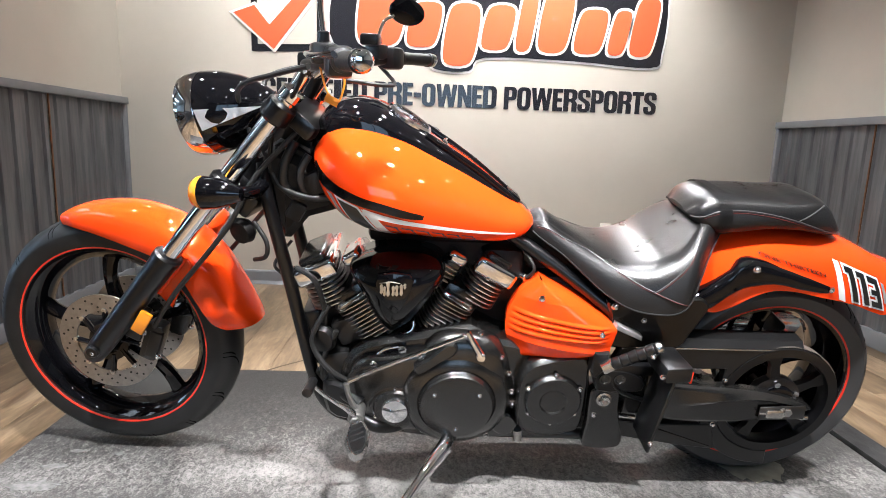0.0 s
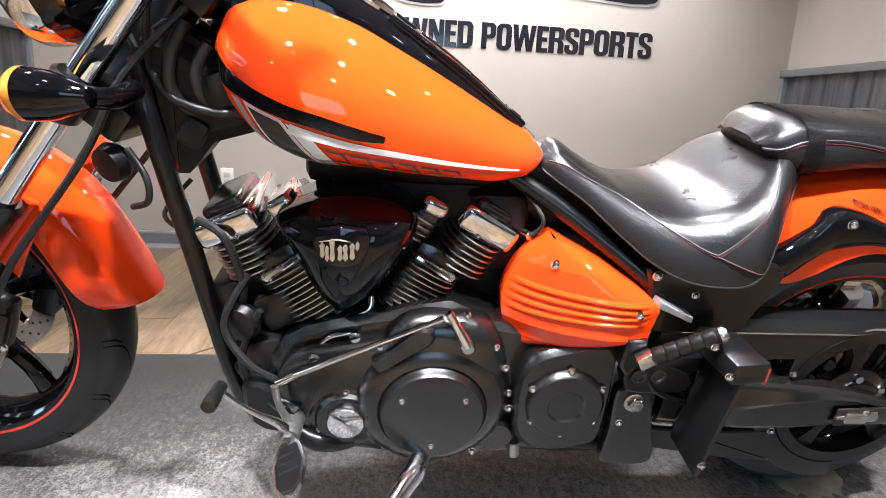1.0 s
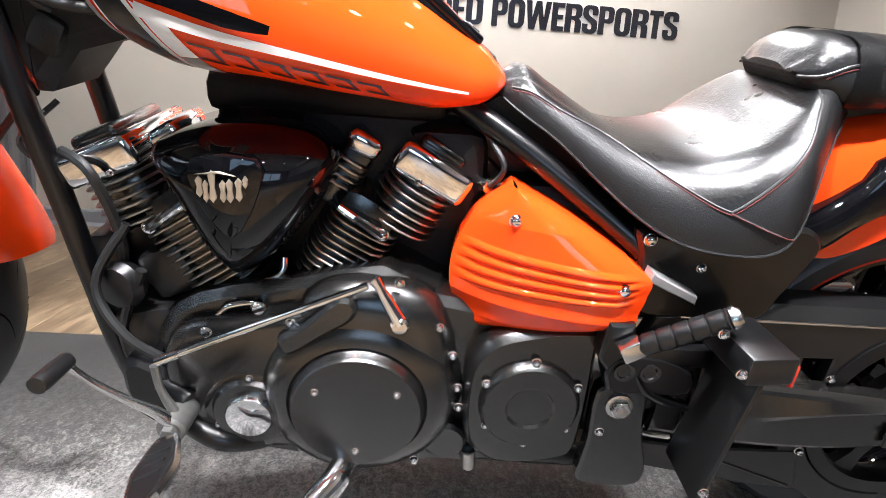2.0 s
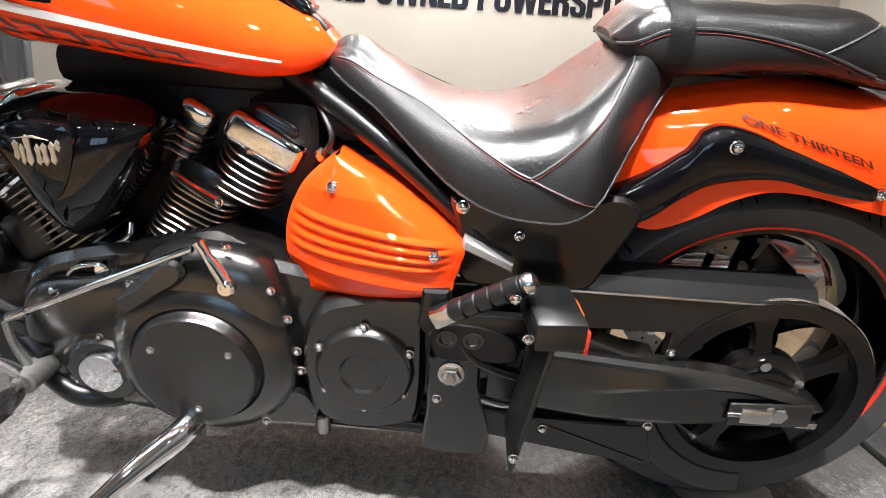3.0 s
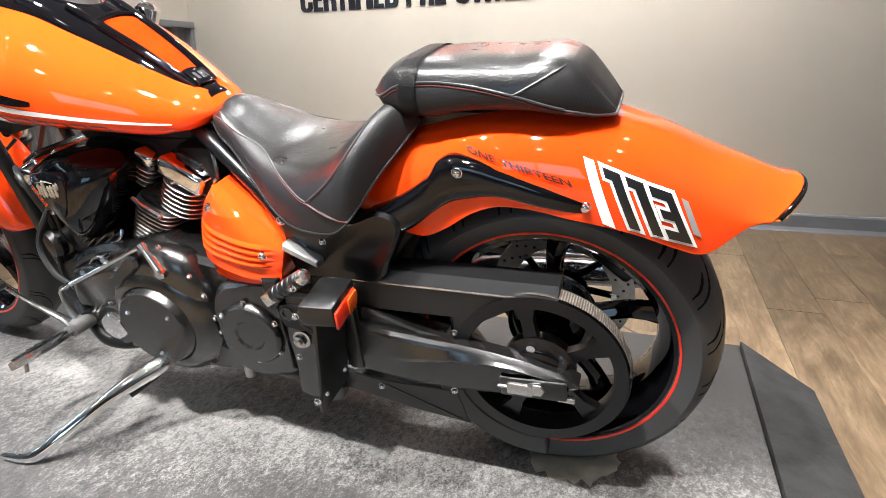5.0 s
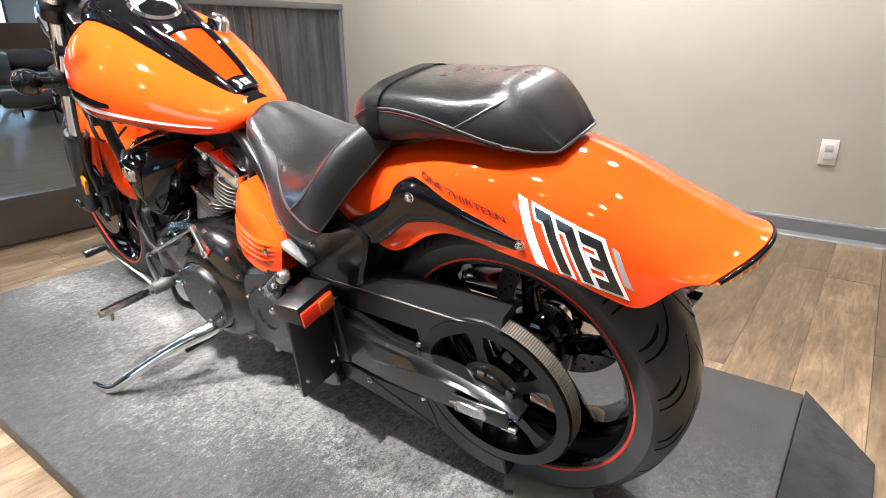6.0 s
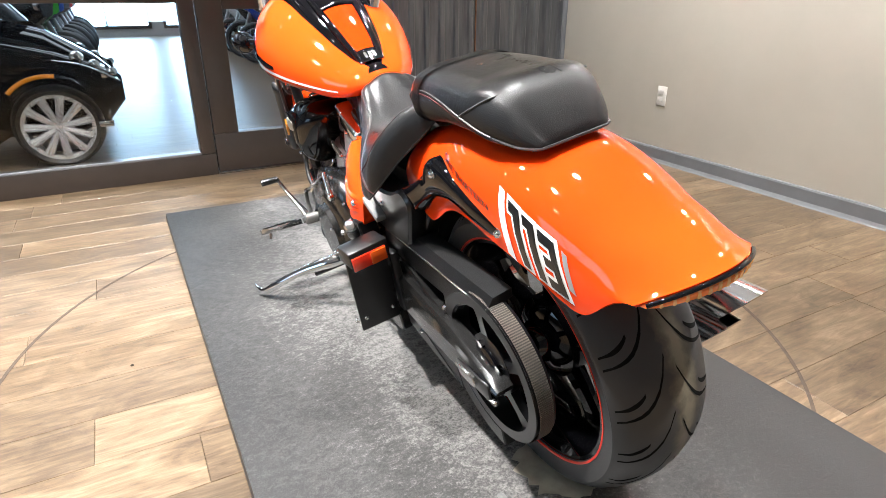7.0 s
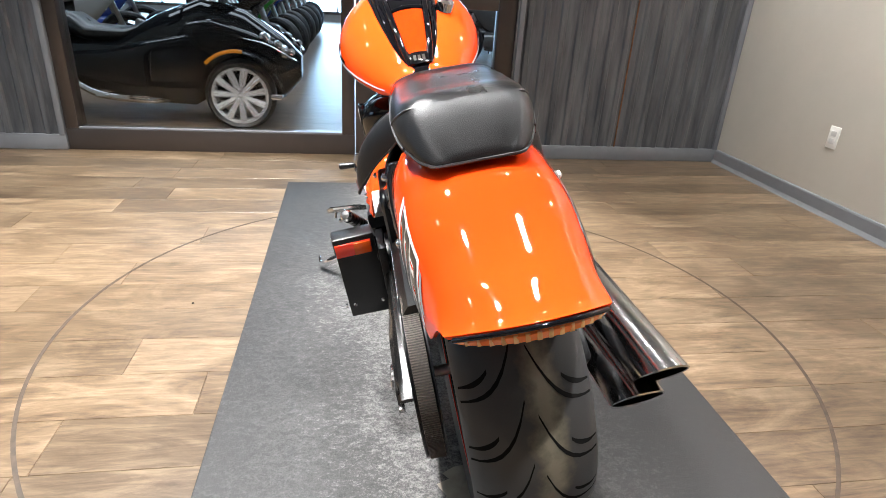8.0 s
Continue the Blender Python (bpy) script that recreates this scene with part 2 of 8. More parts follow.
def wood_material(name, dark, mid, light):
    """Plank wood: per-plank tone from Object Info, grain stretched along y."""
    m = bpy.data.materials.new(name)
    m.use_nodes = True
    nt = m.node_tree
    b = nt.nodes["Principled BSDF"]
    tc, oi = nt.nodes.new("ShaderNodeTexCoord"), nt.nodes.new("ShaderNodeObjectInfo")
    add = nt.nodes.new("ShaderNodeVectorMath")
    add.operation = "MULTIPLY_ADD"
    add.inputs[1].default_value = (37, 53, 11)
    nt.links.new(oi.outputs["Random"], add.inputs[0])
    nt.links.new(tc.outputs["Object"], add.inputs[2])
    vec = add.outputs[0]
    blotch = noise(nt, vec, 1.0, 7.0, 0.66, 1.2, (9.0, 3.2, 4))
    grain = noise(nt, vec, 1.0, 9.0, 0.72, 1.6, (34, 4.0, 4))
    streak = noise(nt, vec, 1.0, 4.0, 0.6, 0.8, (70, 2.0, 4))
    f = math_node(nt, "ADD", math_node(nt, "MULTIPLY", blotch, 0.46), math_node(nt, "MULTIPLY_ADD", grain, 0.42, math_node(nt, "MULTIPLY", streak, 0.12)))
    col = ramp(nt, f, [(0.37, dark), (0.50, mid), (0.63, light)])
    hv = nt.nodes.new("ShaderNodeHueSaturation")
    mr = nt.nodes.new("ShaderNodeMapRange")
    mr.inputs["To Min"].default_value, mr.inputs["To Max"].default_value = 0.72, 1.18
    nt.links.new(oi.outputs["Random"], mr.inputs["Value"])
    nt.links.new(mr.outputs["Result"], hv.inputs["Value"])
    nt.links.new(col, hv.inputs["Color"])
    nt.links.new(hv.outputs["Color"], b.inputs["Base Color"])
    rr = nt.nodes.new("ShaderNodeMapRange")
    rr.inputs["To Min"].default_value, rr.inputs["To Max"].default_value = 0.22, 0.42
    nt.links.new(f, rr.inputs["Value"])
    nt.links.new(rr.outputs["Result"], b.inputs["Roughness"])
    bp = nt.nodes.new("ShaderNodeBump")
    bp.inputs["Strength"].default_value, bp.inputs["Distance"].default_value = 0.15, 0.001
    nt.links.new(f, bp.inputs["Height"])
    nt.links.new(bp.outputs["Normal"], b.inputs["Normal"])
    return m


WOOD = wood_material("vinyl_plank", (0.052, 0.033, 0.019), (0.146, 0.099, 0.058), (0.27, 0.196, 0.124))


def rear_tyre_material():
    """Black rubber with a scuffed brown band along the tread's middle, its edge uneven."""
    m = mat("rear_tyre_rubber", (0.042, 0.042, 0.0425), 0.42, spec=0.5, bump=0.12, bscale=500)
    nt = m.node_tree
    b = nt.nodes["Principled BSDF"]
    tc = nt.nodes.new("ShaderNodeTexCoord")
    sep = nt.nodes.new("ShaderNodeSeparateXYZ")
    nt.links.new(tc.outputs["Object"], sep.inputs[0])
    off = math_node(nt, "ABSOLUTE", math_node(nt, "ADD", sep.outputs["Y"], -0.02))
    n1 = noise(nt, tc.outputs["Object"], 16.0, 6.0, 0.65)
    f = math_node(nt, "ADD", math_node(nt, "MULTIPLY", off, -12.0), math_node(nt, "MULTIPLY", n1, 1.0))
    nt.links.new(ramp(nt, f, [(0.12, (0.042, 0.042, 0.0425)), (0.25, (0.085, 0.077, 0.058)), (0.48, (0.19, 0.17, 0.125))]), b.inputs["Base Color"])
    return m


REARTYRE = rear_tyre_material()


# ---- mesh helpers ----
def mesh_of(bm, name, mats, smooth=True, angle=38):
    bmesh.ops.recalc_face_normals(bm, faces=bm.faces)
    if smooth:
        for f in bm.faces:
            f.smooth = True
        lim = radians(angle)
        for e in bm.edges:
            if len(e.link_faces) == 2 and e.calc_face_angle(0) > lim:
                e.smooth = False
    me = bpy.data.meshes.new(name)
    bm.to_mesh(me)
    bm.free()
    for m in mats if isinstance(mats, (list, tuple)) else [mats]:
        me.materials.append(m)
    return me


def part(name, bm, mats, parent=None, label="", smooth=True, angle=38):
    ob = new(name, mesh_of(bm, name, mats, smooth, angle) if isinstance(bm, bmesh.types.BMesh) else bm)
    ob.parent = parent
    if label:
        ob["label"] = label
    return ob


def thing(name, label, category, m=None, group="", kind=""):
    ob = new(name)
    if m is not None:
        ob.matrix_world = m
    return tagged(ob, label, category, group, kind)


def B():
    return bmesh.new()


def skin(bm, rings, closed=True, caps=True, mi=0):
    """Faces between successive rings of points; each ring closed or open."""
    vs = [[bm.verts.new(p) for p in r] for r in rings]
    n = len(rings[0])
    for a, b in zip(vs, vs[1:]):
        for i in range(n if closed else n - 1):
            j = (i + 1) % n
            f = bm.faces.new((a[i], a[j], b[j], b[i]))
            f.material_index = mi
    if caps and closed:
        for r in (vs[0], vs[-1]):
            f = bm.faces.new(r)
            f.material_index = mi
    return vs


def basis(axis):
    w = Vector(axis).normalized()
    u = w.orthogonal().normalized() if abs(w.y) < 0.99 else Vector((1, 0, 0))
    return u, w.cross(u), w


def rev(bm, prof, origin, axis=(0, -1, 0), n=40, mi=0, caps=True):
    """A lathe: prof is (radius, height along axis)."""
    u, v, w = basis(axis)
    o = Vector(origin)
    rings = [[o + w * h + (u * math.cos(2 * math.pi * i / n) + v * math.sin(2 * math.pi * i / n)) * max(r, 1e-5) for i in range(n)] for r, h in prof]
    return skin(bm, rings, True, caps, mi)


def lathe_closed(bm, prof, origin, axis=(0, -1, 0), n=40, mi=0):
    """A lathe of a closed profile, such as a ring."""
    u, v, w = basis(axis)
    o = Vector(origin)
    cols = [[bm.verts.new(o + w * h + (u * math.cos(2 * math.pi * i / n) + v * math.sin(2 * math.pi * i / n)) * r) for r, h in prof] for i in range(n)]
    k = len(prof)
    for i in range(n):
        a, b = cols[i], cols[(i + 1) % n]
        for j in range(k):
            f = bm.faces.new((a[j], a[(j + 1) % k], b[(j + 1) % k], b[j]))
            f.material_index = mi


def cyl(bm, p0, p1, r0, r1=None, n=20, bev=0.0, mi=0):
    p0, p1 = Vector(p0), Vector(p1)
    L = (p1 - p0).length
    r1 = r0 if r1 is None else r1
    b = min(bev, L * 0.4)
    prof = [(r0 - b, 0), (r0, b), (r1, L - b), (r1 - b, L)] if b else [(r0, 0), (r1, L)]
    rev(bm, prof, p0, p1 - p0, n, mi)


def spline(pts, per=6, closed=False):
    """Catmull-Rom through the points."""
    P = [Vector(p) for p in pts]
    n = len(P)
    out = []
    for i in range(n if closed else n - 1):
        a, b, c, d = (P[(i - 1) % n], P[i], P[(i + 1) % n], P[(i + 2) % n]) if closed else (P[max(i - 1, 0)], P[i], P[i + 1], P[min(i + 2, n - 1)])
        for k in range(per):
            t = k / per
            out.append(0.5 * ((2 * b) + (c - a) * t + (2 * a - 5 * b + 4 * c - d) * t * t + (3 * b - a - 3 * c + d) * t ** 3))
    if not closed:
        out.append(P[-1])
    return out


def tube(bm, pts, r, n=10, per=6, smooth=True, mi=0, flat=1.0):
    """A tube along a path; r is a number or a list, one per path point."""
    path = spline(pts, per) if smooth and len(pts) > 2 else [Vector(p) for p in pts]
    m = len(path)
    rad = [r] * m if not isinstance(r, (list, tuple)) else [float(np.interp(i / (m - 1), np.linspace(0, 1, len(r)), r)) for i in range(m)]
    tang = [(path[min(i + 1, m - 1)] - path[max(i - 1, 0)]).normalized() for i in range(m)]
    u = tang[0].orthogonal().normalized()
    rings = []
    for p, t, q in zip(path, tang, rad):
        u = (u - t * u.dot(t)).normalized()
        v = t.cross(u)
        rings.append([p + (u * math.cos(2 * math.pi * i / n) * flat + v * math.sin(2 * math.pi * i / n)) * q for i in range(n)])
    skin(bm, rings, True, True, mi)


def box(bm, c, s, bev=0.0, rot=None, mi=0, seg=2):
    m = Matrix.Translation(c) @ (rot.to_4x4() if rot is not None else Matrix()) @ Matrix.Diagonal((*s, 1))
    r = bmesh.ops.create_cube(bm, size=1.0, matrix=m)
    fs = {f for v in r["verts"] for f in v.link_faces}
    if bev:
        es = list({e for v in r["verts"] for e in v.link_edges})
        out = bmesh.ops.bevel(bm, geom=es, offset=bev, segments=seg, affect="EDGES", profile=0.5)
        fs = set(out["faces"]) | {f for f in fs if f.is_valid}
    for f in fs:
        f.material_index = mi


def inset_poly(poly, d):
    """Poly (x, z) moved inwards by d."""
    n = len(poly)
    area = sum(poly[i][0] * poly[(i + 1) % n][1] - poly[(i + 1) % n][0] * poly[i][1] for i in range(n))
    s = 1 if area > 0 else -1
    out = []
    for i in range(n):
        (ax, az), (bx, bz), (cx, cz) = poly[i - 1], poly[i], poly[(i + 1) % n]
        e1, e2 = Vector((bx - ax, bz - az)).normalized(), Vector((cx - bx, cz - bz)).normalized()
        nn = Vector((-(e1.y + e2.y), e1.x + e2.x))
        if nn.length < 1e-6:
            nn = Vector((-e1.y, e1.x))
        nn.normalize()
        k = d / max(0.45, nn.dot(Vector((-e1.y, e1.x))))
        out.append((bx + s * nn.x * k, bz + s * nn.y * k))
    return out


def plate(bm, poly, y0, y1, bev=0.003, round_=0, mi=0, dome=None):
    """A plate in the xz plane between y0 and y1, with bevelled rims. dome: further (inset, y) rings towards y0."""
    if round_:
        poly = [(p.x, p.y) for p in spline([(x, z, 0) for x, z in poly], round_, True)]
    s = 1 if y1 > y0 else -1
    lay = [(bev, y0), (0, y0 + s * bev), (0, y1 - s * bev), (bev, y1)]
    rings = [[(x, y, z) for x, z in inset_poly(poly, d)] if d else [(x, y, z) for x, z in poly] for d, y in lay]
    if dome:
        cx, cz = sum(p[0] for p in poly) / len(poly), sum(p[1] for p in poly) / len(poly)
        size = sum(math.hypot(x - cx, z - cz) for x, z in poly) / len(poly)
        rings = [[(cx + (x - cx) * (1 - d / size), y, cz + (z - cz) * (1 - d / size)) for x, z in poly] for d, y in reversed(dome)] + rings[1:]
    skin(bm, rings, True, True, mi)


def lerp(x, xs, ys):
    return float(np.interp(x, xs, ys))


def smooth_table(pts):
    """A smooth function through (x, value) pairs."""
    xs = np.array([p[0] for p in pts], float)
    ys = np.array([p[1] for p in pts], float)
    ms = np.gradient(ys, xs)

    def at(x):
        x = min(max(x, xs[0]), xs[-1])
        i = min(int(np.searchsorted(xs, x, "right")) - 1, len(xs) - 2)
        h = xs[i + 1] - xs[i]
        t = (x - xs[i]) / h
        return float((2 * t ** 3 - 3 * t ** 2 + 1) * ys[i] + (t ** 3 - 2 * t ** 2 + t) * h * ms[i] + (-2 * t ** 3 + 3 * t ** 2) * ys[i + 1] + (t ** 3 - t ** 2) * h * ms[i + 1])
    return at


def text_mesh(words, size, shear=0.0, extrude=0.0, bold=0.0):
    """The flat outline of a word in the built-in font, as a bmesh in xy."""
    cu = bpy.data.curves.new("words", "FONT")
    cu.body, cu.size, cu.shear, cu.extrude, cu.offset = words, size, shear, extrude, bold
    ob = new("words", cu)
    dg = bpy.context.evaluated_depsgraph_get()
    me = bpy.data.meshes.new_from_object(ob.evaluated_get(dg))
    bm = B()
    bm.from_mesh(me)
    bpy.data.objects.remove(ob)
    bpy.data.meshes.remove(me)
    bpy.data.curves.remove(cu)
    return bm

# ---- the room ----
def slab(name, lo, hi, m, label, cat="wall", parent=None):
    bm = B()
    c = [(a + b) / 2 for a, b in zip(lo, hi)]
    box(bm, c, [b - a for a, b in zip(lo, hi)])
    ob = part(name, bm, m, parent, smooth=False)
    return tagged(ob, label, cat, kind="structure") if parent is None else ob


T = 0.15
wall_north = slab("wall_north", (WEST - T, NORTH, 0), (EAST + T, NORTH + T, ROOM_H), WALLP, "smooth beige painted showroom wall carrying dealer lettering")
wall_east = slab("wall_east", (EAST, SOUTH, 0), (EAST + T, NORTH, ROOM_H), WALLP, "beige painted wall above corrugated metal wainscot")
wall_south = slab("wall_south", (WEST - T, SOUTH - T, 0), (-0.75, SOUTH, ROOM_H), SOUTHP, "plain unseen wall closing the display room, darkened for reflections")
slab("wall_south_side", (1.25, SOUTH - T, 0), (EAST + T, SOUTH, ROOM_H), SOUTHP, "plain unseen wall beside the shop window, darkened for reflections")
slab("wall_south_sill", (-0.75, SOUTH - T, 0), (1.25, SOUTH, 0.75), SOUTHP, "plain unseen wall under the shop window, darkened for reflections")
slab("wall_south_head", (-0.75, SOUTH - T, 2.15), (1.25, SOUTH, ROOM_H), SOUTHP, "plain unseen wall over the shop window, darkened for reflections")
window_2 = thing("window_2", "daylit shop window with a central mullion", "window", kind="structure")
for nm, lo, hi, m_ in (("pane", (-0.75, SOUTH - 0.12, 0.75), (1.25, SOUTH - 0.11, 2.15), SKYGLOW), ("mullion", (0.22, SOUTH - 0.1, 0.75), (0.28, SOUTH - 0.04, 2.15), FRAMEBRN)):
    bm = B()
    box(bm, [(a + b) / 2 for a, b in zip(lo, hi)], [b - a for a, b in zip(lo, hi)])
    part(nm, bm, m_, window_2, smooth=False)
DOOR0, DOOR1, WIN0 = -0.245, 0.745, -1.935
OPEN_H = 2.12
# west wall in three pieces round the glazed opening
wall_west = slab("wall_west", (WEST - T, DOOR1, 0), (WEST, NORTH, ROOM_H), WALLP, "beige wall above grey corrugated wainscot beside a door")
slab("wall_west_far", (WEST - T, SOUTH, 0), (WEST, WIN0, ROOM_H), WALLP, "beige wall above grey corrugated wainscot beside a window")
slab("wall_west_head", (WEST - T, WIN0, OPEN_H), (WEST, DOOR1, ROOM_H), WALLP, "beige wall strip above the glazed opening")
ceiling = slab("ceiling", (WEST - T, SOUTH - T, ROOM_H), (EAST + T, NORTH + T, ROOM_H + 0.12), CEIL, "flat white painted ceiling with recessed lights", "ceiling")
slab("subfloor", (HALL_X, HALL_Y0, -0.2), (EAST + T, HALL_Y1, -0.012), mat("dark_joint", (0.02, 0.013, 0.008), 0.8, var=0.2), "dark subfloor under the vinyl planks", "floor")


def baseboard(name, p0, p1, side, h=0.092):
    """A coved grey base strip along the foot of a wall; side is the way into the room."""
    p0, p1, s = Vector((*p0, 0)), Vector((*p1, 0)), Vector((*side, 0))
    prof = [(0.0, 0.0), (0.028, 0.0), (0.022, 0.006), (0.014, 0.022), (0.012, h - 0.012), (0.008, h - 0.003), (0.0, h)]
    bm = B()
    skin(bm, [[p + s * a + Vector((0, 0, z + 0.001)) for a, z in prof] for p in (p0, p1)])
    return tagged(part(name, bm, TRIM, smooth=False), "grey vinyl base strip along the foot of the wall", "baseboard", kind="structure")


baseboard("baseboard", (WEST + 0.03, NORTH), (EAST - 0.03, NORTH), (0, -1))


def wainscot(name, x, y0, y1, side, height=1.126):
    """Corrugated metal sheets with a grey cap, end trims and base board on a wall in the yz plane."""
    root = thing(name, "weathered grey corrugated metal wainscot with grey wooden trim", "wainscot", kind="structure")
    n = max(1, round((y1 - y0) / 0.86))
    w = (y1 - y0) / n
    for k in range(n):
        a, b = y0 + k * w + 0.002, y0 + (k + 1) * w - 0.002
        prof, y, pitch = [], a, 0.108
        while y < b - 1e-4:
            for dy, d in ((0, 0.006), (0.046, 0.006), (0.056, 0.017), (0.082, 0.017), (0.092, 0.006)):
                if y + dy < b:
                    prof.append((y + dy, d))
            y += pitch
        prof.append((b, 0.006))
        bm = B()
        skin(bm, [[(x + side * d, yy, z) for yy, d in prof] for z in np.linspace(0.09, height, 4)], closed=False, caps=False)
        part("sheet", bm, CORR, root, smooth=False)
        if k:
            bm = B()
            box(bm, (x + side * 0.012, a - 0.002, (0.09 + height) / 2), (0.006, 0.008, height - 0.09))
            part("rusty_joint", bm, RUST, root, smooth=False)
    for nm, c, s in (("cap", (x + side * 0.021, (y0 + y1) / 2, height + 0.02), (0.042, y1 - y0, 0.04)),
                     ("base_board", (x + side * 0.014, (y0 + y1) / 2, 0.046), (0.028, y1 - y0, 0.09))):
        bm = B()
        box(bm, c, s, 0.003)
        part(nm, bm, TRIM, root)
    for yy in (y0 + 0.016, y1 - 0.016):
        bm = B()
        box(bm, (x + side * 0.017, yy, (height + 0.09) / 2), (0.034, 0.032, height - 0.09), 0.003)
        part("end_trim", bm, TRIM, root)
    return root


wainscot("wainscot_west", WEST, DOOR1 + 0.002, NORTH - 0.002, 1)
wainscot("wainscot_west_far", WEST, SOUTH + 0.002, WIN0 - 0.002, 1)
wainscot("wainscot_east", EAST, SOUTH + 0.002, NORTH - 0.002, -1)


# ---- glazed front: a fixed window and a door in bronze frames ----
def bar(nm, root, lo, hi, m=None, bev=0.003):
    bm = B()
    box(bm, [(a + b) / 2 for a, b in zip(lo, hi)], [b - a for a, b in zip(lo, hi)], bev)
    return part(nm, bm, m or FRAMEBRN, root)


FX0, FX1 = WEST - 0.11, WEST + 0.012
window_1 = thing("window_1", "large fixed showroom window in a dark bronze frame", "window", kind="structure")
bar("sill_rail", window_1, (FX0, WIN0, 0.0), (FX1, DOOR0 - 0.002, 0.125))
bar("head_rail", window_1, (FX0, WIN0, OPEN_H - 0.09), (FX1, DOOR0 - 0.002, OPEN_H))
bar("mid_rail", window_1, (FX0, WIN0 + 0.07, 0.935), (FX1 - 0.004, -0.325, 1.027))
bar("jamb", window_1, (FX0, WIN0, 0.127), (FX1, WIN0 + 0.07, OPEN_H - 0.092))
bar("jamb", window_1, (FX0, -0.325, 0.127), (FX1, DOOR0 - 0.002, OPEN_H - 0.092))
bar("mullion", window_1, (FX0, -0.40, 1.029), (FX1 - 0.006, -0.365, OPEN_H - 0.092))
for z0, z1 in ((0.125, 0.935), (1.027, OPEN_H - 0.09)):
    pane = bar("pane", window_1, (WEST - 0.055, WIN0 + 0.06, z0 - 0.01), (WEST - 0.049, -0.315, z1 + 0.01), GLASS, 0)
    pane.visible_shadow = False
bar("glazing_bead", window_1, (FX1 - 0.03, WIN0 + 0.07, 0.1255), (FX1 - 0.002, -0.325, 0.137), TRIM, 0.002)
door_1 = thing("door_1", "closed bronze framed glass door to the showroom", "door", kind="structure")
bar("bottom_rail", door_1, (FX0 + 0.02, DOOR0 + 0.006, 0.008), (FX1 - 0.014, DOOR1 - 0.006, 0.232))
bar("mid_rail", door_1, (FX0 + 0.02, -0.10, 0.903), (FX1 - 0.014, 0.62, 1.018))
bar("top_rail", door_1, (FX0 + 0.02, DOOR0 + 0.006, OPEN_H - 0.12), (FX1 - 0.014, DOOR1 - 0.006, OPEN_H - 0.006))
bar("stile", door_1, (FX0 + 0.02, DOOR0 + 0.006, 0.234), (FX1 - 0.014, -0.102, OPEN_H - 0.122))
bar("stile", door_1, (FX0 + 0.02, 0.622, 0.234), (FX1 - 0.014, DOOR1 - 0.006, OPEN_H - 0.122))
for z0, z1 in ((0.232, 0.903), (1.018, OPEN_H - 0.12)):
    pane = bar("pane", door_1, (WEST - 0.055, -0.112, z0 - 0.01), (WEST - 0.049, 0.632, z1 + 0.01), GLASS, 0)
    pane.visible_shadow = False

# ---- ceiling lights ----
def ceiling_light(x, y):
    root = thing("ceiling_light", "small round recessed warm ceiling spotlight", "ceiling light", pose(x, y, ROOM_H), group="recessed spotlights")
    bm = B()
    lathe_closed(bm, [(0.042, -0.001), (0.06, -0.001), (0.062, -0.006), (0.045, -0.012), (0.041, -0.006)], (0, 0, 0), (0, 0, 1), 24)
    part("trim_ring", bm, CEIL, root)
    bm = B()
    rev(bm, [(0.0, -0.0045), (0.040, -0.0045), (0.040, -0.002)], (0, 0, 0), (0, 0, 1), 24, caps=False)
    part("lens", bm, LAMPGLOW, root, "glowing frosted lens")
    return root


first_light = ceiling_light(*SPOTS[0])
for sx, sy in SPOTS[1:]:
    copy_thing(first_light, pose(sx, sy, ROOM_H))

# ---- wall outlets ----
def outlet(x, z):
    root = thing("wall_outlet", "white duplex electrical outlet on beige wall", "outlet", pose(x, NORTH, z), group="wall outlets")
    bm = B()
    box(bm, (0, -0.003, 0), (0.07, 0.006, 0.115), 0.0025)
    part("cover_plate", bm, OUTLET, root)
    for dz in (-0.02, 0.02):
        bm = B()
        box(bm, (0, -0.0075, dz), (0.034, 0.003, 0.028), 0.001)
        part("socket", bm, mat("socket_face", (0.55, 0.53, 0.5), 0.4), root)
    return root


outlet(-0.908, 0.407)
outlet(1.207, 0.411)

# ---- lettering on the north wall ----
def wall_shape(name, poly, y, m, root, round_=0, thick=0.004, bev=0.001):
    bm = B()
    plate(bm, [(x + 0.05 - 0.012 * (x + 1.2), z + 0.043) for x, z in poly], NORTH - y - thick, NORTH - y, bev, round_)
    return part(name, bm, m, root, smooth=False)


lettering = thing("wall_lettering", "black capital lettering mounted on the beige wall", "lettering")
# condensed heavy capitals, one part each
def arc(cx, cy, rx, ry, a0, a1, n=6):
    return [(cx + rx * math.cos(radians(a0 + (a1 - a0) * k / n)), cy + ry * math.sin(radians(a0 + (a1 - a0) * k / n))) for k in range(n + 1)]


def rounded(x0, y0, x1, y1, rx, ry, left=True):
    lo_l, hi_l = (arc(x0 + rx, y0 + ry, rx, ry, 180, 270), arc(x0 + rx, y1 - ry, rx, ry, 90, 180)) if left else ([(x0, y0)], [(x0, y1)])
    return lo_l + arc(x1 - rx, y0 + ry, rx, ry, 270, 360) + arc(x1 - rx, y1 - ry, rx, ry, 0, 90) + hi_l


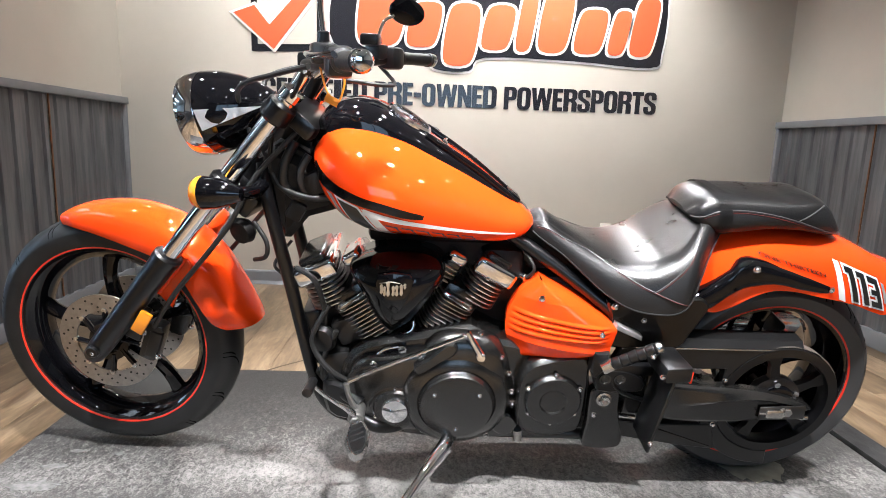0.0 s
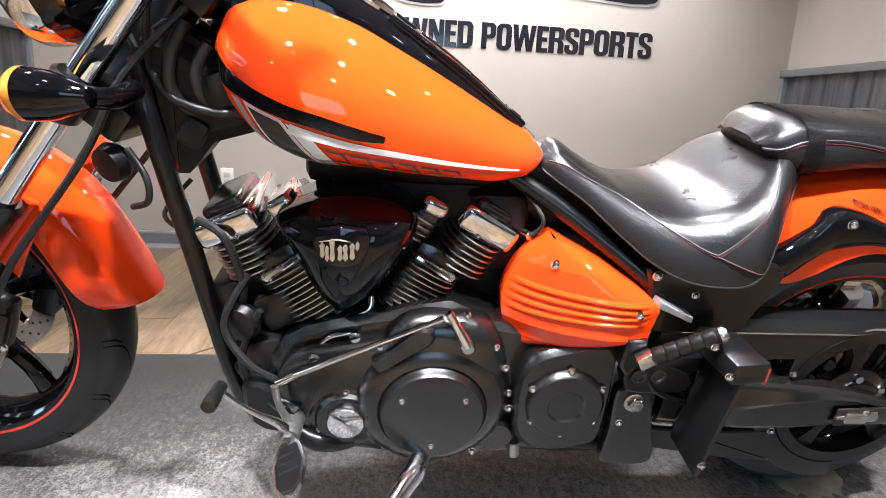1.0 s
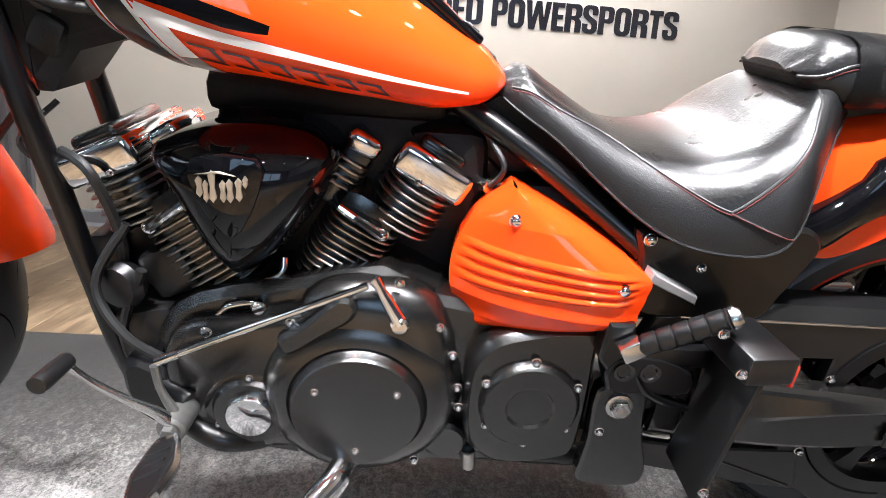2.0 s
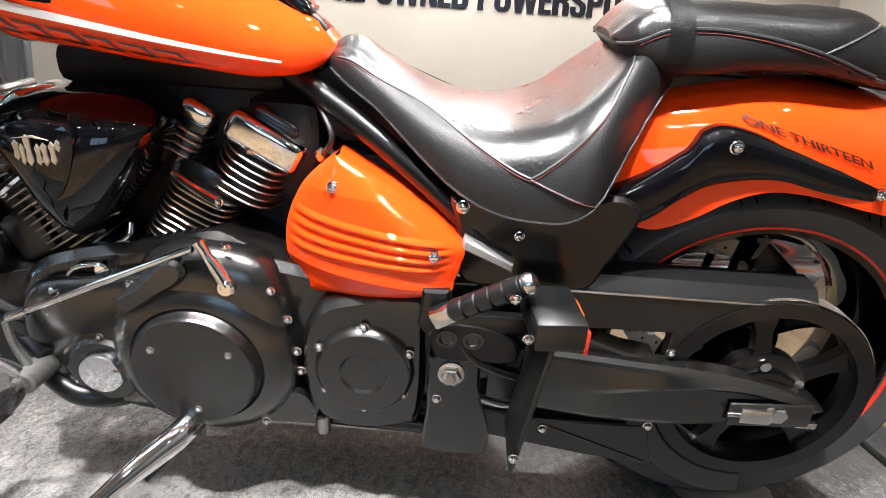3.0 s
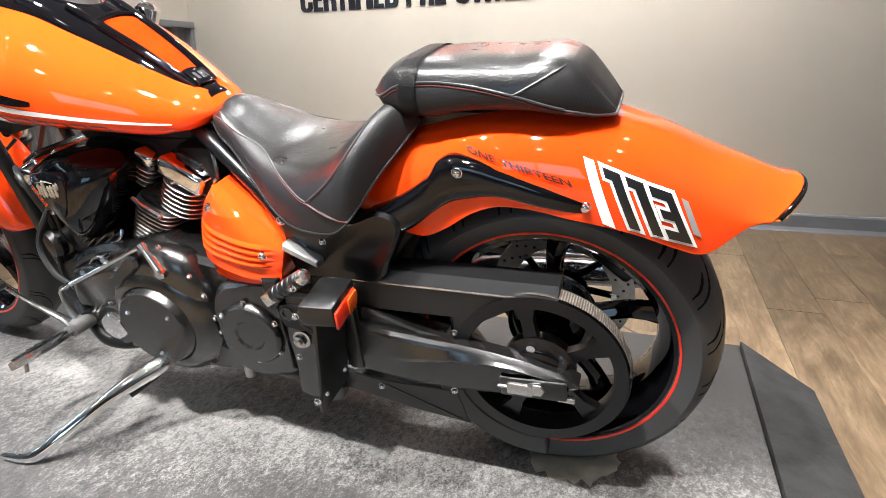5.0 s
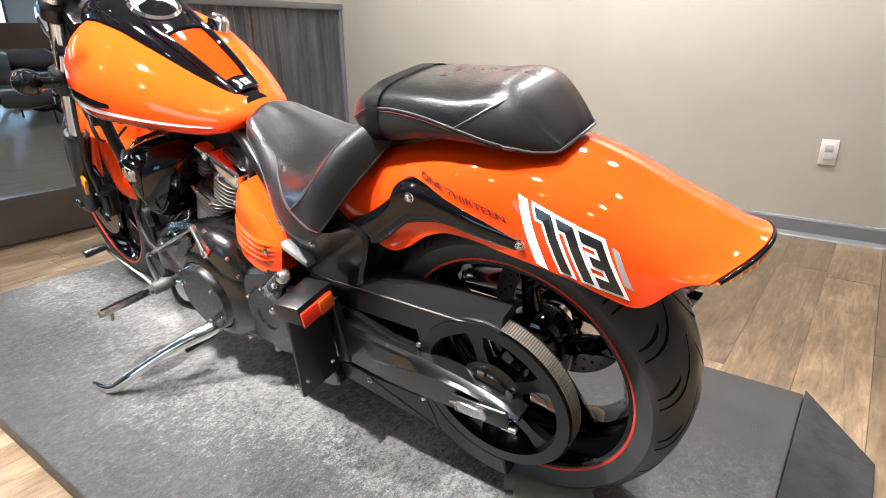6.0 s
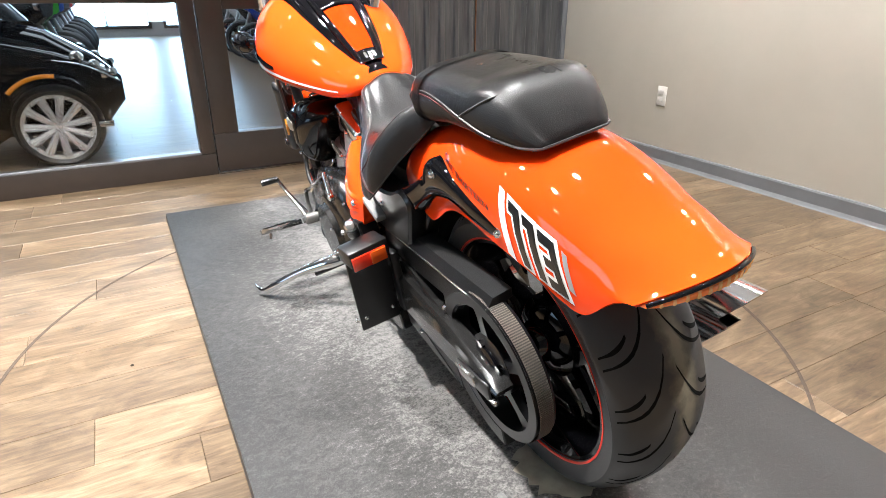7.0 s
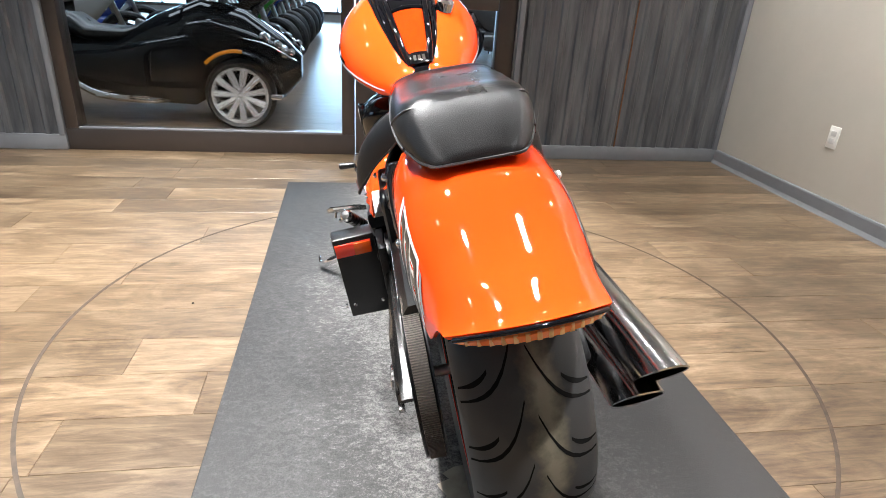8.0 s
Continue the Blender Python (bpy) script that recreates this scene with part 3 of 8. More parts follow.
GLYPHS = {
    "I": [[(0, 0), (1, 0), (1, 1), (0, 1)]], "-": [[(0, 0), (1, 0), (1, 1), (0, 1)]],
    "E": [[(0, 0), (1, 0), (1, 0.17), (0.47, 0.17), (0.47, 0.42), (0.92, 0.42), (0.92, 0.58), (0.47, 0.58), (0.47, 0.83), (1, 0.83), (1, 1), (0, 1)]],
    "F": [[(0, 0), (0.48, 0), (0.48, 0.40), (0.92, 0.40), (0.92, 0.57), (0.48, 0.57), (0.48, 0.83), (1, 0.83), (1, 1), (0, 1)]],
    "T": [[(0.29, 0), (0.71, 0), (0.71, 0.82), (1, 0.82), (1, 1), (0, 1), (0, 0.82), (0.29, 0.82)]],
    "N": [[(0, 0), (0.32, 0), (0.32, 0.50), (0.64, 0), (1, 0), (1, 1), (0.68, 1), (0.68, 0.50), (0.36, 1), (0, 1)]],
    "W": [[(0, 1), (0.14, 0), (0.39, 0), (0.5, 0.55), (0.61, 0), (0.86, 0), (1, 1), (0.78, 1), (0.725, 0.42), (0.61, 1), (0.39, 1), (0.275, 0.42), (0.22, 1)]],
    "O": [rounded(0, 0, 1, 1, 0.36, 0.22), rounded(0.37, 0.15, 0.63, 0.85, 0.13, 0.08)],
    "D": [rounded(0, 0, 1, 1, 0.36, 0.20, False), rounded(0.37, 0.16, 0.63, 0.84, 0.12, 0.07, False)],
    "P": [[(0, 0), (0.38, 0), (0.38, 0.40)] + arc(0.68, 0.58, 0.32, 0.18, 270, 360) + arc(0.68, 0.82, 0.32, 0.18, 0, 90) + [(0, 1)], rounded(0.38, 0.55, 0.63, 0.85, 0.12, 0.07, False)],
    "R": [[(0, 0), (0.38, 0), (0.38, 0.44), (0.52, 0.44), (0.62, 0.38), (0.62, 0), (1, 0), (1, 0.36), (0.93, 0.45), (0.84, 0.49), (0.95, 0.55), (1, 0.64)] + arc(0.70, 0.82, 0.30, 0.18, 0, 90) + [(0, 1)],
          rounded(0.38, 0.58, 0.63, 0.85, 0.12, 0.07, False)],
    "C": [[(1, 0.62)] + arc(0.66, 0.80, 0.34, 0.20, 0, 90) + arc(0.34, 0.80, 0.34, 0.20, 90, 180) + arc(0.34, 0.20, 0.34, 0.20, 180, 270) + arc(0.66, 0.20, 0.34, 0.20, 270, 360) + [(1, 0.40), (0.63, 0.40)]
          + arc(0.50, 0.22, 0.13, 0.07, 0, -180) + arc(0.50, 0.78, 0.13, 0.07, 180, 0) + [(0.63, 0.62)]],
    "S": [[(1, 0.66)] + arc(0.66, 0.81, 0.34, 0.19, 0, 90) + arc(0.34, 0.81, 0.34, 0.19, 90, 180) + [(0, 0.66), (0.08, 0.56), (0.55, 0.38), (0.63, 0.30)] + arc(0.50, 0.20, 0.13, 0.06, 0, -180) + [(0.37, 0.34), (0, 0.34)]
          + arc(0.34, 0.19, 0.34, 0.19, 180, 270) + arc(0.66, 0.19, 0.34, 0.19, 270, 360) + [(1, 0.36), (0.92, 0.47), (0.46, 0.63), (0.37, 0.70)] + arc(0.50, 0.80, 0.13, 0.06, 180, 0) + [(0.63, 0.66)]],
}


def glyph_mesh(ch):
    """A solid capital in the unit square, from z -0.5 to 0.5, with its holes."""
    cu = bpy.data.curves.new("glyph", "CURVE")
    cu.dimensions, cu.fill_mode, cu.extrude = "2D", "BOTH", 0.5
    for ring in GLYPHS[ch]:
        sp = cu.splines.new("POLY")
        sp.points.add(len(ring) - 1)
        for q, (a, b) in zip(sp.points, ring):
            q.co = (a, b, 0, 1)
        sp.use_cyclic_u = True
    ob = new("glyph", cu)
    me = bpy.data.meshes.new_from_object(ob.evaluated_get(bpy.context.evaluated_depsgraph_get()))
    bm = B()
    bm.from_mesh(me)
    bpy.data.objects.remove(ob)
    bpy.data.meshes.remove(me)
    bpy.data.curves.remove(cu)
    return bm


ADVANCE = {"C": 0.53, "E": 0.42, "R": 0.55, "T": 0.46, "I": 0.29, "F": 0.41, "D": 0.55, "P": 0.51, "-": 0.31, "O": 0.54, "W": 0.82, "N": 0.54, "S": 0.51, " ": 0.25}
WORDS = "CERTIFIED PRE-OWNED POWERSPORTS"
unit = (1.476 + 1.035) / sum(ADVANCE[ch] for ch in WORDS)
x = -1.035
for ch in WORDS:
    step = ADVANCE[ch] * unit
    if ch != " ":
        z0, z1 = (0.042, 0.072) if ch == "-" else (-0.008, 0.130)
        bm = glyph_mesh(ch)
        for v in bm.verts:
            v.co = (x + v.co.x * (step - 0.030 * unit), NORTH - 0.0005 - 0.004 * (v.co.z + 0.5), 1.193 + z0 + v.co.y * (z1 - z0))
        part("letter", bm, SIGN_BLACK, lettering, smooth=False)
    x += step

sign = thing("wall_sign", "orange and black dealer sign shapes with white outlines", "sign")
wall_shape("tick_box", [(-1.145, 1.432), (-0.70, 1.445), (-0.70, 1.88), (-1.145, 1.88)], 0.001, SIGN_BLACK, sign)
wall_shape("tick_box_inside", [(-1.105, 1.475), (-0.74, 1.487), (-0.74, 1.84), (-1.105, 1.84)], 0.005, WALLP, sign)
wall_shape("tick_outline", [(-1.275, 1.655), (-1.115, 1.72), (-1.03, 1.62), (-0.68, 2.0), (-0.56, 1.98), (-1.0, 1.425)], 0.009, SIGN_WHITE, sign)
wall_shape("tick", [(-1.25, 1.652), (-1.12, 1.70), (-1.03, 1.59), (-0.68, 1.97), (-0.60, 1.965), (-1.005, 1.447)], 0.0135, SIGN_ORANGE, sign)
LETTERS = [(-0.50, -0.22, 1.50, 1.93), (-0.19, 0.00, 1.50, 1.76), (0.04, 0.24, 1.40, 1.76), (0.28, 0.46, 1.50, 1.76), (0.50, 0.60, 1.50, 1.86),
           (0.64, 0.83, 1.50, 1.86), (0.87, 1.05, 1.50, 1.76), (1.09, 1.20, 1.50, 1.76), (1.23, 1.38, 1.50, 1.84)]
blob = [(-0.62, 1.47), (-0.1, 1.455), (0.0, 1.37), (0.22, 1.365), (0.32, 1.45), (0.9, 1.45), (1.39, 1.43), (1.455, 1.52), (1.47, 1.80), (1.40, 1.90), (0.9, 1.86), (0.85, 1.93), (0.45, 1.93),
        (0.38, 1.85), (0.0, 1.85), (-0.1, 2.0), (-0.56, 2.0), (-0.63, 1.9)]
wall_shape("sign_rim", inset_poly(blob, -0.012), 0.001, SIGN_WHITE, sign, 4)
wall_shape("sign_backing", blob, 0.0055, SIGN_BLACK, sign, 4)
for x0, x1, z0, z1 in LETTERS:
    s = 0.05
    q = [(x0, z0), (x1, z0), (x1 + s, z1), (x0 + s, z1)]
    oct_ = [p for a, b in zip(q, q[1:] + q[:1]) for p in ((a[0] + (b[0] - a[0]) * 0.2, a[1] + (b[1] - a[1]) * 0.2), (a[0] + (b[0] - a[0]) * 0.8, a[1] + (b[1] - a[1]) * 0.8))]
    wall_shape("sign_bar_rim", inset_poly(oct_, -0.014), 0.010, SIGN_WHITE, sign, 3)
    wall_shape("sign_bar", oct_, 0.0145, SIGN_ORANGE, sign, 3)

# ---- display platform ----
platform = thing("display_platform", "low grey mottled carpeted turntable platform with chamfered corners", "platform")
PX0, PX1, PY0, PY1, PH = -1.165, 1.509, -0.597, 0.665, 0.044
RX = PX1 - 0.16
outline = [(PX0, PY0), (RX, PY0), (RX, PY1), (PX0, PY1)]
bm = B()
skin(bm, [[(x, y, z) for x, y in (inset_poly(outline, d) if d else outline)] for z, d in ((0.002, 0.0), (PH - 0.010, 0.0), (PH - 0.0045, 0.001))])
part("platform_base", bm, EDGE, platform, smooth=False)
bm = B()
top = [(x, y) for x, y in inset_poly(outline, 0.0015)]
skin(bm, [[(x, y, z) for x, y in (inset_poly(top, d) if d else top)] for z, d in ((PH - 0.0045, 0.0), (PH - 0.001, 0.0), (PH, 0.003))])
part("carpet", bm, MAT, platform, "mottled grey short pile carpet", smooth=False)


# end flap: chamfered, sloping down to the floor, darker pile
flap = [(RX + 0.001, PY0), (PX1, PY0 + 0.172), (PX1, PY1 - 0.172), (RX + 0.001, PY1)]
bm = B()
skin(bm, [[(x, y, 0.002 + k * ((PH - 0.004) * (PX1 - x) / 0.16 + 0.016)) for x, y in (inset_poly(flap, d) if d else flap)] for k, d in ((0, 0), (0.9, 0), (1, 0.002))])
part("end_flap", bm, mat("dark_flap_carpet", (0.009, 0.009, 0.0095), 0.8, spec=0.3, color2=(0.026, 0.0255, 0.025), scale=16, bump=0.6, bscale=140, detail=10), platform, "dark sloping end flap", smooth=False)


def patch(cx, cy, rx, ry, seed, m=PATCH, rough=0.82):
    rnd = random.Random(seed)
    bm = B()
    ring = [(cx + rx * math.cos(a) * rnd.uniform(rough, 1.08), cy + ry * math.sin(a) * rnd.uniform(rough, 1.08)) for a in np.linspace(0, 2 * math.pi, 40, endpoint=False)]
    skin(bm, [[(x, y, z) for x, y in ring] for z in (PH - 0.0005, PH + 0.0012)])
    return part("worn_patch", bm, m, platform, "pale worn patch in the carpet", smooth=False)


patch(0.955, 0.02, 0.10, 0.115, 3)
SCUFF = mat("scuffed_pile", (0.16, 0.158, 0.154), 0.7, var=0.35, scale=45, bump=0.4, bscale=240)
for k, (cx, cy, rx_, ry_) in enumerate(((-1.015, -0.047, 0.040, 0.016), (-1.006, -0.140, 0.075, 0.030), (-0.993, 0.034, 0.030, 0.010), (-0.876, 0.021, 0.016, 0.009), (1.012, -0.158, 0.052, 0.034), (0.465, -0.082, 0.040, 0.020), (0.564, -0.125, 0.030, 0.016))):
    patch(cx, cy, rx_, ry_, 20 + k, SCUFF, 0.55)

# ring mark that the platform has scratched into the floor
bm = B()
lathe_closed(bm, [(1.139, 0.0004), (1.149, 0.0004), (1.149, 0.0011), (1.139, 0.0011)], (0.2, 0.0, 0), (0, 0, 1), 120)
tagged(part("floor_scuff_ring", bm, SCRATCH, smooth=False), "dark circular scuff line worn into the wooden floor", "scuff mark", kind="structure")


def crumb(x, y, z, r, m, label):
    bm = B()
    rev(bm, [(0.0, 0.0), (r, 0.0003), (r * 0.8, r * 0.5), (0.0, r * 0.7)], (x, y, z), (0.1, 0.05, 1), 7)
    return tagged(part("debris_crumb", bm, m), label, "debris", group="crumbs on the floor")


CRUMB = mat("dark_crumb", (0.03, 0.02, 0.012), 0.8, var=0.3)
crumb(0.035, -0.796, 0.0003, 0.005, CRUMB, "tiny dark crumb on the plank floor")

# ---- the motorcycle: x to its tail, y to its right side, z up; it leans on its side stand ----
LEAN_DEG, BIKE_Y = 12.0, 0.08
bike = thing("motorcycle", "orange and black cruiser motorcycle leaning on its chrome side stand", "motorcycle", pose(0.004, BIKE_Y, PH + 0.001, LEAN_DEG, 0, -0.5))


def P(name, bm, m, label="", parent=None, **kw):
    return part(name, bm, m, parent or bike, label, **kw)


def bolt_mesh(r, h):
    bm = B()
    rev(bm, [(r * 1.22, 0), (r * 1.22, h * 0.16), (r * 1.02, h * 0.22), (r * 0.98, h * 0.5), (r * 0.85, h * 0.78), (r * 0.6, h * 0.95), (r * 0.32, h), (r * 0.28, h * 0.8)], (0, 0, 0), (0, -1, 0), 16)
    return mesh_of(bm, "bolt", CHROME)


BOLT = {k: bolt_mesh(*v) for k, v in {"s": (0.0045, 0.006), "m": (0.0058, 0.0075), "l": (0.0076, 0.009)}.items()}


def bolt(x, y, z, size="m", parent=None, rot=None):
    ob = new("bolt", BOLT[size])
    ob.parent = parent or bike
    ob.matrix_basis = Matrix.Translation((x, y, z)) @ (rot or Matrix())
    return ob


# steering: everything that turns with the bars is built straight, then turned about the head axis
STEER = -9.0
HEAD, HEAD_AXIS = Vector((-0.40, 0, 0.90)), Vector((math.sin(radians(33.8)), 0, math.cos(radians(33.8))))
TURN = Matrix.Translation(HEAD) @ Matrix.Rotation(radians(STEER), 4, HEAD_AXIS) @ Matrix.Translation(-HEAD)


# the front wheel hangs a little to the right of the frame's plane
AXLE = Vector((-0.868, 0.0, 0.350))
TURN_LOW = Matrix.Translation(HEAD) @ Matrix.Rotation(radians(-7.0), 4, HEAD_AXIS) @ Matrix.Translation(Vector((0.002, 0.041, 0.0050)) - HEAD) @ Matrix.Translation(AXLE) @ Matrix.Scale(0.968, 4) @ Matrix.Translation(-AXLE)
SAG = TURN_LOW @ AXLE - TURN @ AXLE
LOW = {"front_wheel", "spoke", "tyre", "tread_groove", "rim_pinstripe", "brake_disc", "disc_carrier", "valve_stem", "front_fender", "fender_bracket", "brake_caliper", "side_reflector"}


def S(name, bm, m, label="", parent=None, **kw):
    """A part of the steered front end."""
    if name in LOW:
        bm.transform(TURN_LOW)
    else:
        bm.transform(TURN)
        for v in bm.verts:
            v.co += SAG * min(1.15, max(0.0, (0.86 - v.co.z) / 0.51))
    return P(name, bm, m, label, parent, **kw)


def sbolt(x, y, z, size="m", parent=None):
    return bolt(0, 0, 0, size, parent, TURN_LOW @ Matrix.Translation((x, y, z)))


# -- wheels --
def wheel(tag, C, R, rim_r, tyre_w, disc_side, steer, n_spoke=5, phase=0.0):
    add = S if steer else P
    hw = tyre_w / 2
    rw = hw * 0.86
    C = Vector(C)
    bm = B()
    lathe_closed(bm, [(rim_r + 0.004, -rw), (rim_r + 0.004, -rw + 0.008), (rim_r - 0.014, -rw + 0.016), (rim_r - 0.026, -rw * 0.35), (rim_r - 0.026, rw * 0.35), (rim_r - 0.014, rw - 0.016),
                      (rim_r + 0.004, rw - 0.008), (rim_r + 0.004, rw), (rim_r - 0.006, rw), (rim_r - 0.028, rw * 0.62), (rim_r - 0.036, 0), (rim_r - 0.028, -rw * 0.62), (rim_r - 0.006, -rw)], C, n=72)
    hub = 0.040
    spokes = []
    for k in range(n_spoke):
        a = phase + 2 * math.pi * k / n_spoke
        rings = []
        for s in np.linspace(0, 1, 7):
            r = hub + (rim_r - 0.028 - hub) * s
            tw = 0.10 * math.sin(s * math.pi)
            w = 0.017 + 0.012 * abs(2 * s - 1) ** 2
            th = 0.015 + 0.012 * (1 - s)
            d = Vector((math.cos(a + tw), 0, math.sin(a + tw)))
            t = Vector((-d.z, 0, d.x))
            rings.append([C + d * r + t * w * math.cos(q) + Vector((0, 1, 0)) * th * math.sin(q) for q in np.linspace(0, 2 * math.pi, 8, endpoint=False)])
        sb = B()
        skin(sb, rings)
        spokes.append(sb)
    if tyre_w > 0.15:
        rev(bm, [(0.0, -0.05), (0.075, -0.045), (0.086, -0.02), (0.086, 0.03), (0.06, 0.05), (0.0, 0.05)], C, n=40)
    rev(bm, [(0.0, -0.075), (0.03, -0.075), (0.045, -0.05), (0.05, 0), (0.045, 0.05), (0.03, 0.075), (0.0, 0.075)], C, n=32)
    rim = add(tag, bm, BLACK, "gloss black five spoke alloy wheel")
    for sb in spokes:
        add("spoke", sb, BLACK, "", rim)
    bm = B()
    prof = [(rim_r + 0.002, -rw - 0.001), (rim_r + 0.010, -rw - 0.006), (rim_r + (R - rim_r) * 0.36, -hw * 0.97), (R - 0.042, -hw), (R - 0.036, -hw * 0.975), (R - 0.022, -hw * 0.82), (R - 0.010, -hw * 0.56), (R - 0.0025, -hw * 0.27), (R, 0)]
    prof = prof + [(r, -h) for r, h in reversed(prof[:-1])]
    inner = [(rim_r - 0.004, rw * 0.8), (rim_r - 0.004, -rw * 0.8)]
    lathe_closed(bm, prof + inner, C, n=96)
    add("tyre", bm, REARTYRE if tyre_w > 0.15 else RUBBER, "black rubber tyre with curved tread grooves", rim)

    def crown(y):
        q = abs(y)
        return lerp(q, [0, hw * 0.27, hw * 0.56, hw * 0.82, hw * 0.975], [R, R - 0.0025, R - 0.010, R - 0.022, R - 0.036])
    n_gr = 38 if tyre_w > 0.15 else 30
    # grooves are thin strips on the crown, their recess shade put into the colour
    groove_shade = mat("groove_black_" + tag, (0.008, 0.008, 0.008) if tyre_w > 0.15 else (0.003, 0.003, 0.003), 0.9, spec=0.1)
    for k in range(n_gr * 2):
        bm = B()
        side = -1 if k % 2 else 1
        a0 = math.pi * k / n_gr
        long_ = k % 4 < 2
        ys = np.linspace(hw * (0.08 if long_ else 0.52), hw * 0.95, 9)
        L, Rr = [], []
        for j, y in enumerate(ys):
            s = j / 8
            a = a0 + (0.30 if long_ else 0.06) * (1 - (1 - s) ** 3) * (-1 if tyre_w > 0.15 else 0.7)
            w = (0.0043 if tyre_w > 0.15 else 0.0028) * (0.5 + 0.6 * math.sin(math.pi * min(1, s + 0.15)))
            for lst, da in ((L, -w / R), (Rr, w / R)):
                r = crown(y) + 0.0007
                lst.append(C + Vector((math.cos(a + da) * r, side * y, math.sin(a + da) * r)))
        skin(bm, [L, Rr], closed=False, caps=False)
        add("tread_groove", bm, groove_shade, "", rim)
    bm = B()
    for sd in (-1, 1):
        lathe_closed(bm, [(rim_r + 0.0035, sd * (rw + 0.0005)), (rim_r + 0.0075, sd * (rw + 0.0005)), (rim_r + 0.0075, sd * (rw + 0.0055)), (rim_r + 0.0035, sd * (rw + 0.0045))], C, n=72)
    add("rim_pinstripe", bm, REDLINE, "thin red rim pinstripe", rim)
    return rim


def brake_disc(name, C, y, r0, r1, parent, steer):
    add = S if steer else P
    bm = B()
    C = Vector((C[0], y, C[2]))
    lathe_closed(bm, [(r0, -0.0025), (r1, -0.0025), (r1, 0.0025), (r0, 0.0025)], C, n=64)
    d = add(name, bm, STEEL, "drilled steel brake disc", parent)
    bm = B()
    for k in range(54):
        a = 2 * math.pi * k / 54
        r = r0 + (r1 - r0) * (0.25 + 0.5 * ((k % 3) / 2))
        rev(bm, [(0.0032, -0.0031), (0.0032, 0.0031)], C + Vector((math.cos(a) * r, 0, math.sin(a) * r)), n=8)
    for k in range(8):
        a = 2 * math.pi * k / 8
        cyl(bm, C + Vector((math.cos(a) * (r0 + 0.001), -0.006, math.sin(a) * (r0 + 0.001))), C + Vector((math.cos(a) * (r0 + 0.001), 0.006, math.sin(a) * (r0 + 0.001))), 0.008, n=10, mi=1)
        d2 = Vector((math.cos(a + 0.25), 0, math.sin(a + 0.25)))
        d1 = Vector((math.cos(a), 0, math.sin(a)))
        tube(bm, [C + d2 * 0.04, C + d1 * (r0 - 0.002)], 0.0075, 8, mi=2)
    lathe_closed(bm, [(0.034, -0.004), (0.056, -0.004), (0.056, 0.004), (0.034, 0.004)], C, n=32, mi=2)
    add("disc_carrier", bm, [DECAL_BLACK, ALU, BLACK], "black disc carrier with drilled holes and rivets", parent)


FW, RW = (-0.868, 0.0, 0.350), (0.90, 0.0, 0.3125)
fwheel = wheel("front_wheel", FW, 0.350, 0.2637, 0.125, 0, True, 5, 0.35)
brake_disc("brake_disc", FW, -0.075, 0.093, 0.141, fwheel, True)
brake_disc("brake_disc", FW, 0.075, 0.093, 0.141, fwheel, True)
rwheel = wheel("rear_wheel", RW, 0.3125, 0.232, 0.205, 0, False, 5, 0.2)
brake_disc("brake_disc", RW, 0.105, 0.105, 0.150, rwheel, False)
bm = B()
cyl(bm, (FW[0] + 0.22, -0.012, FW[2] - 0.135), (FW[0] + 0.195, -0.012, FW[2] - 0.12), 0.004, n=8)
S("valve_stem", bm, CABLE, "", fwheel)

# -- fork --
FD = Vector((0.633, 0, 0.774))


def fp(s, y):
    """A point s metres up the fork from the axle."""
    return Vector((FW[0], y, FW[2])) + FD * s


for sd in (-1, 1):
    y = 0.106 * sd
    bm = B()
    rev(bm, [(0.020, -0.045), (0.026, -0.035), (0.029, 0.0), (0.030, 0.05), (0.031, 0.25), (0.033, 0.335), (0.035, 0.345), (0.035, 0.362), (0.029, 0.367)], fp(0, y), FD, 28)
    cyl(bm, fp(0, y) + Vector((0, sd * 0.02, 0)), fp(0, y) + Vector((0, sd * 0.038, 0)), 0.017, n=16, bev=0.004)
    leg = S("fork_leg", bm, FRAMEB, "black fork lower leg")
    bm = B()
    cyl(bm, fp(0.33, y), fp(0.872, y), 0.0225, n=24)
    S("fork_tube", bm, CHROME, "chrome fork tube", leg)
    bm = B()
    cyl(bm, fp(0.862, y), fp(0.893, y), 0.026, n=24, bev=0.005)
    S("fork_cap", bm, CHROME, "", leg)
    sbolt(FW[0] - 0.002, y + sd * 0.036 if sd < 0 else y, FW[2] + 0.0, "l", leg)
for s, h in ((0.555, 0.075), (0.805, 0.050)):
    bm = B()
    for sd in (-1, 1):
        cyl(bm, fp(s, sd * 0.106), fp(s + h, sd * 0.106), 0.034, n=24, bev=0.006)
    c = fp(s + h / 2, 0) + Vector((0.035, 0, -0.02))
    box(bm, c, (0.10, 0.20, h * 0.85), 0.012, Matrix.Rotation(radians(39.3), 3, "Y"))
    S("triple_clamp", bm, FRAMEB, "black triple clamp")
bm = B()
cyl(bm, HEAD - HEAD_AXIS * 0.10, HEAD + HEAD_AXIS * 0.115, 0.04, n=24, bev=0.006)
P("steering_head", bm, FRAMEB)

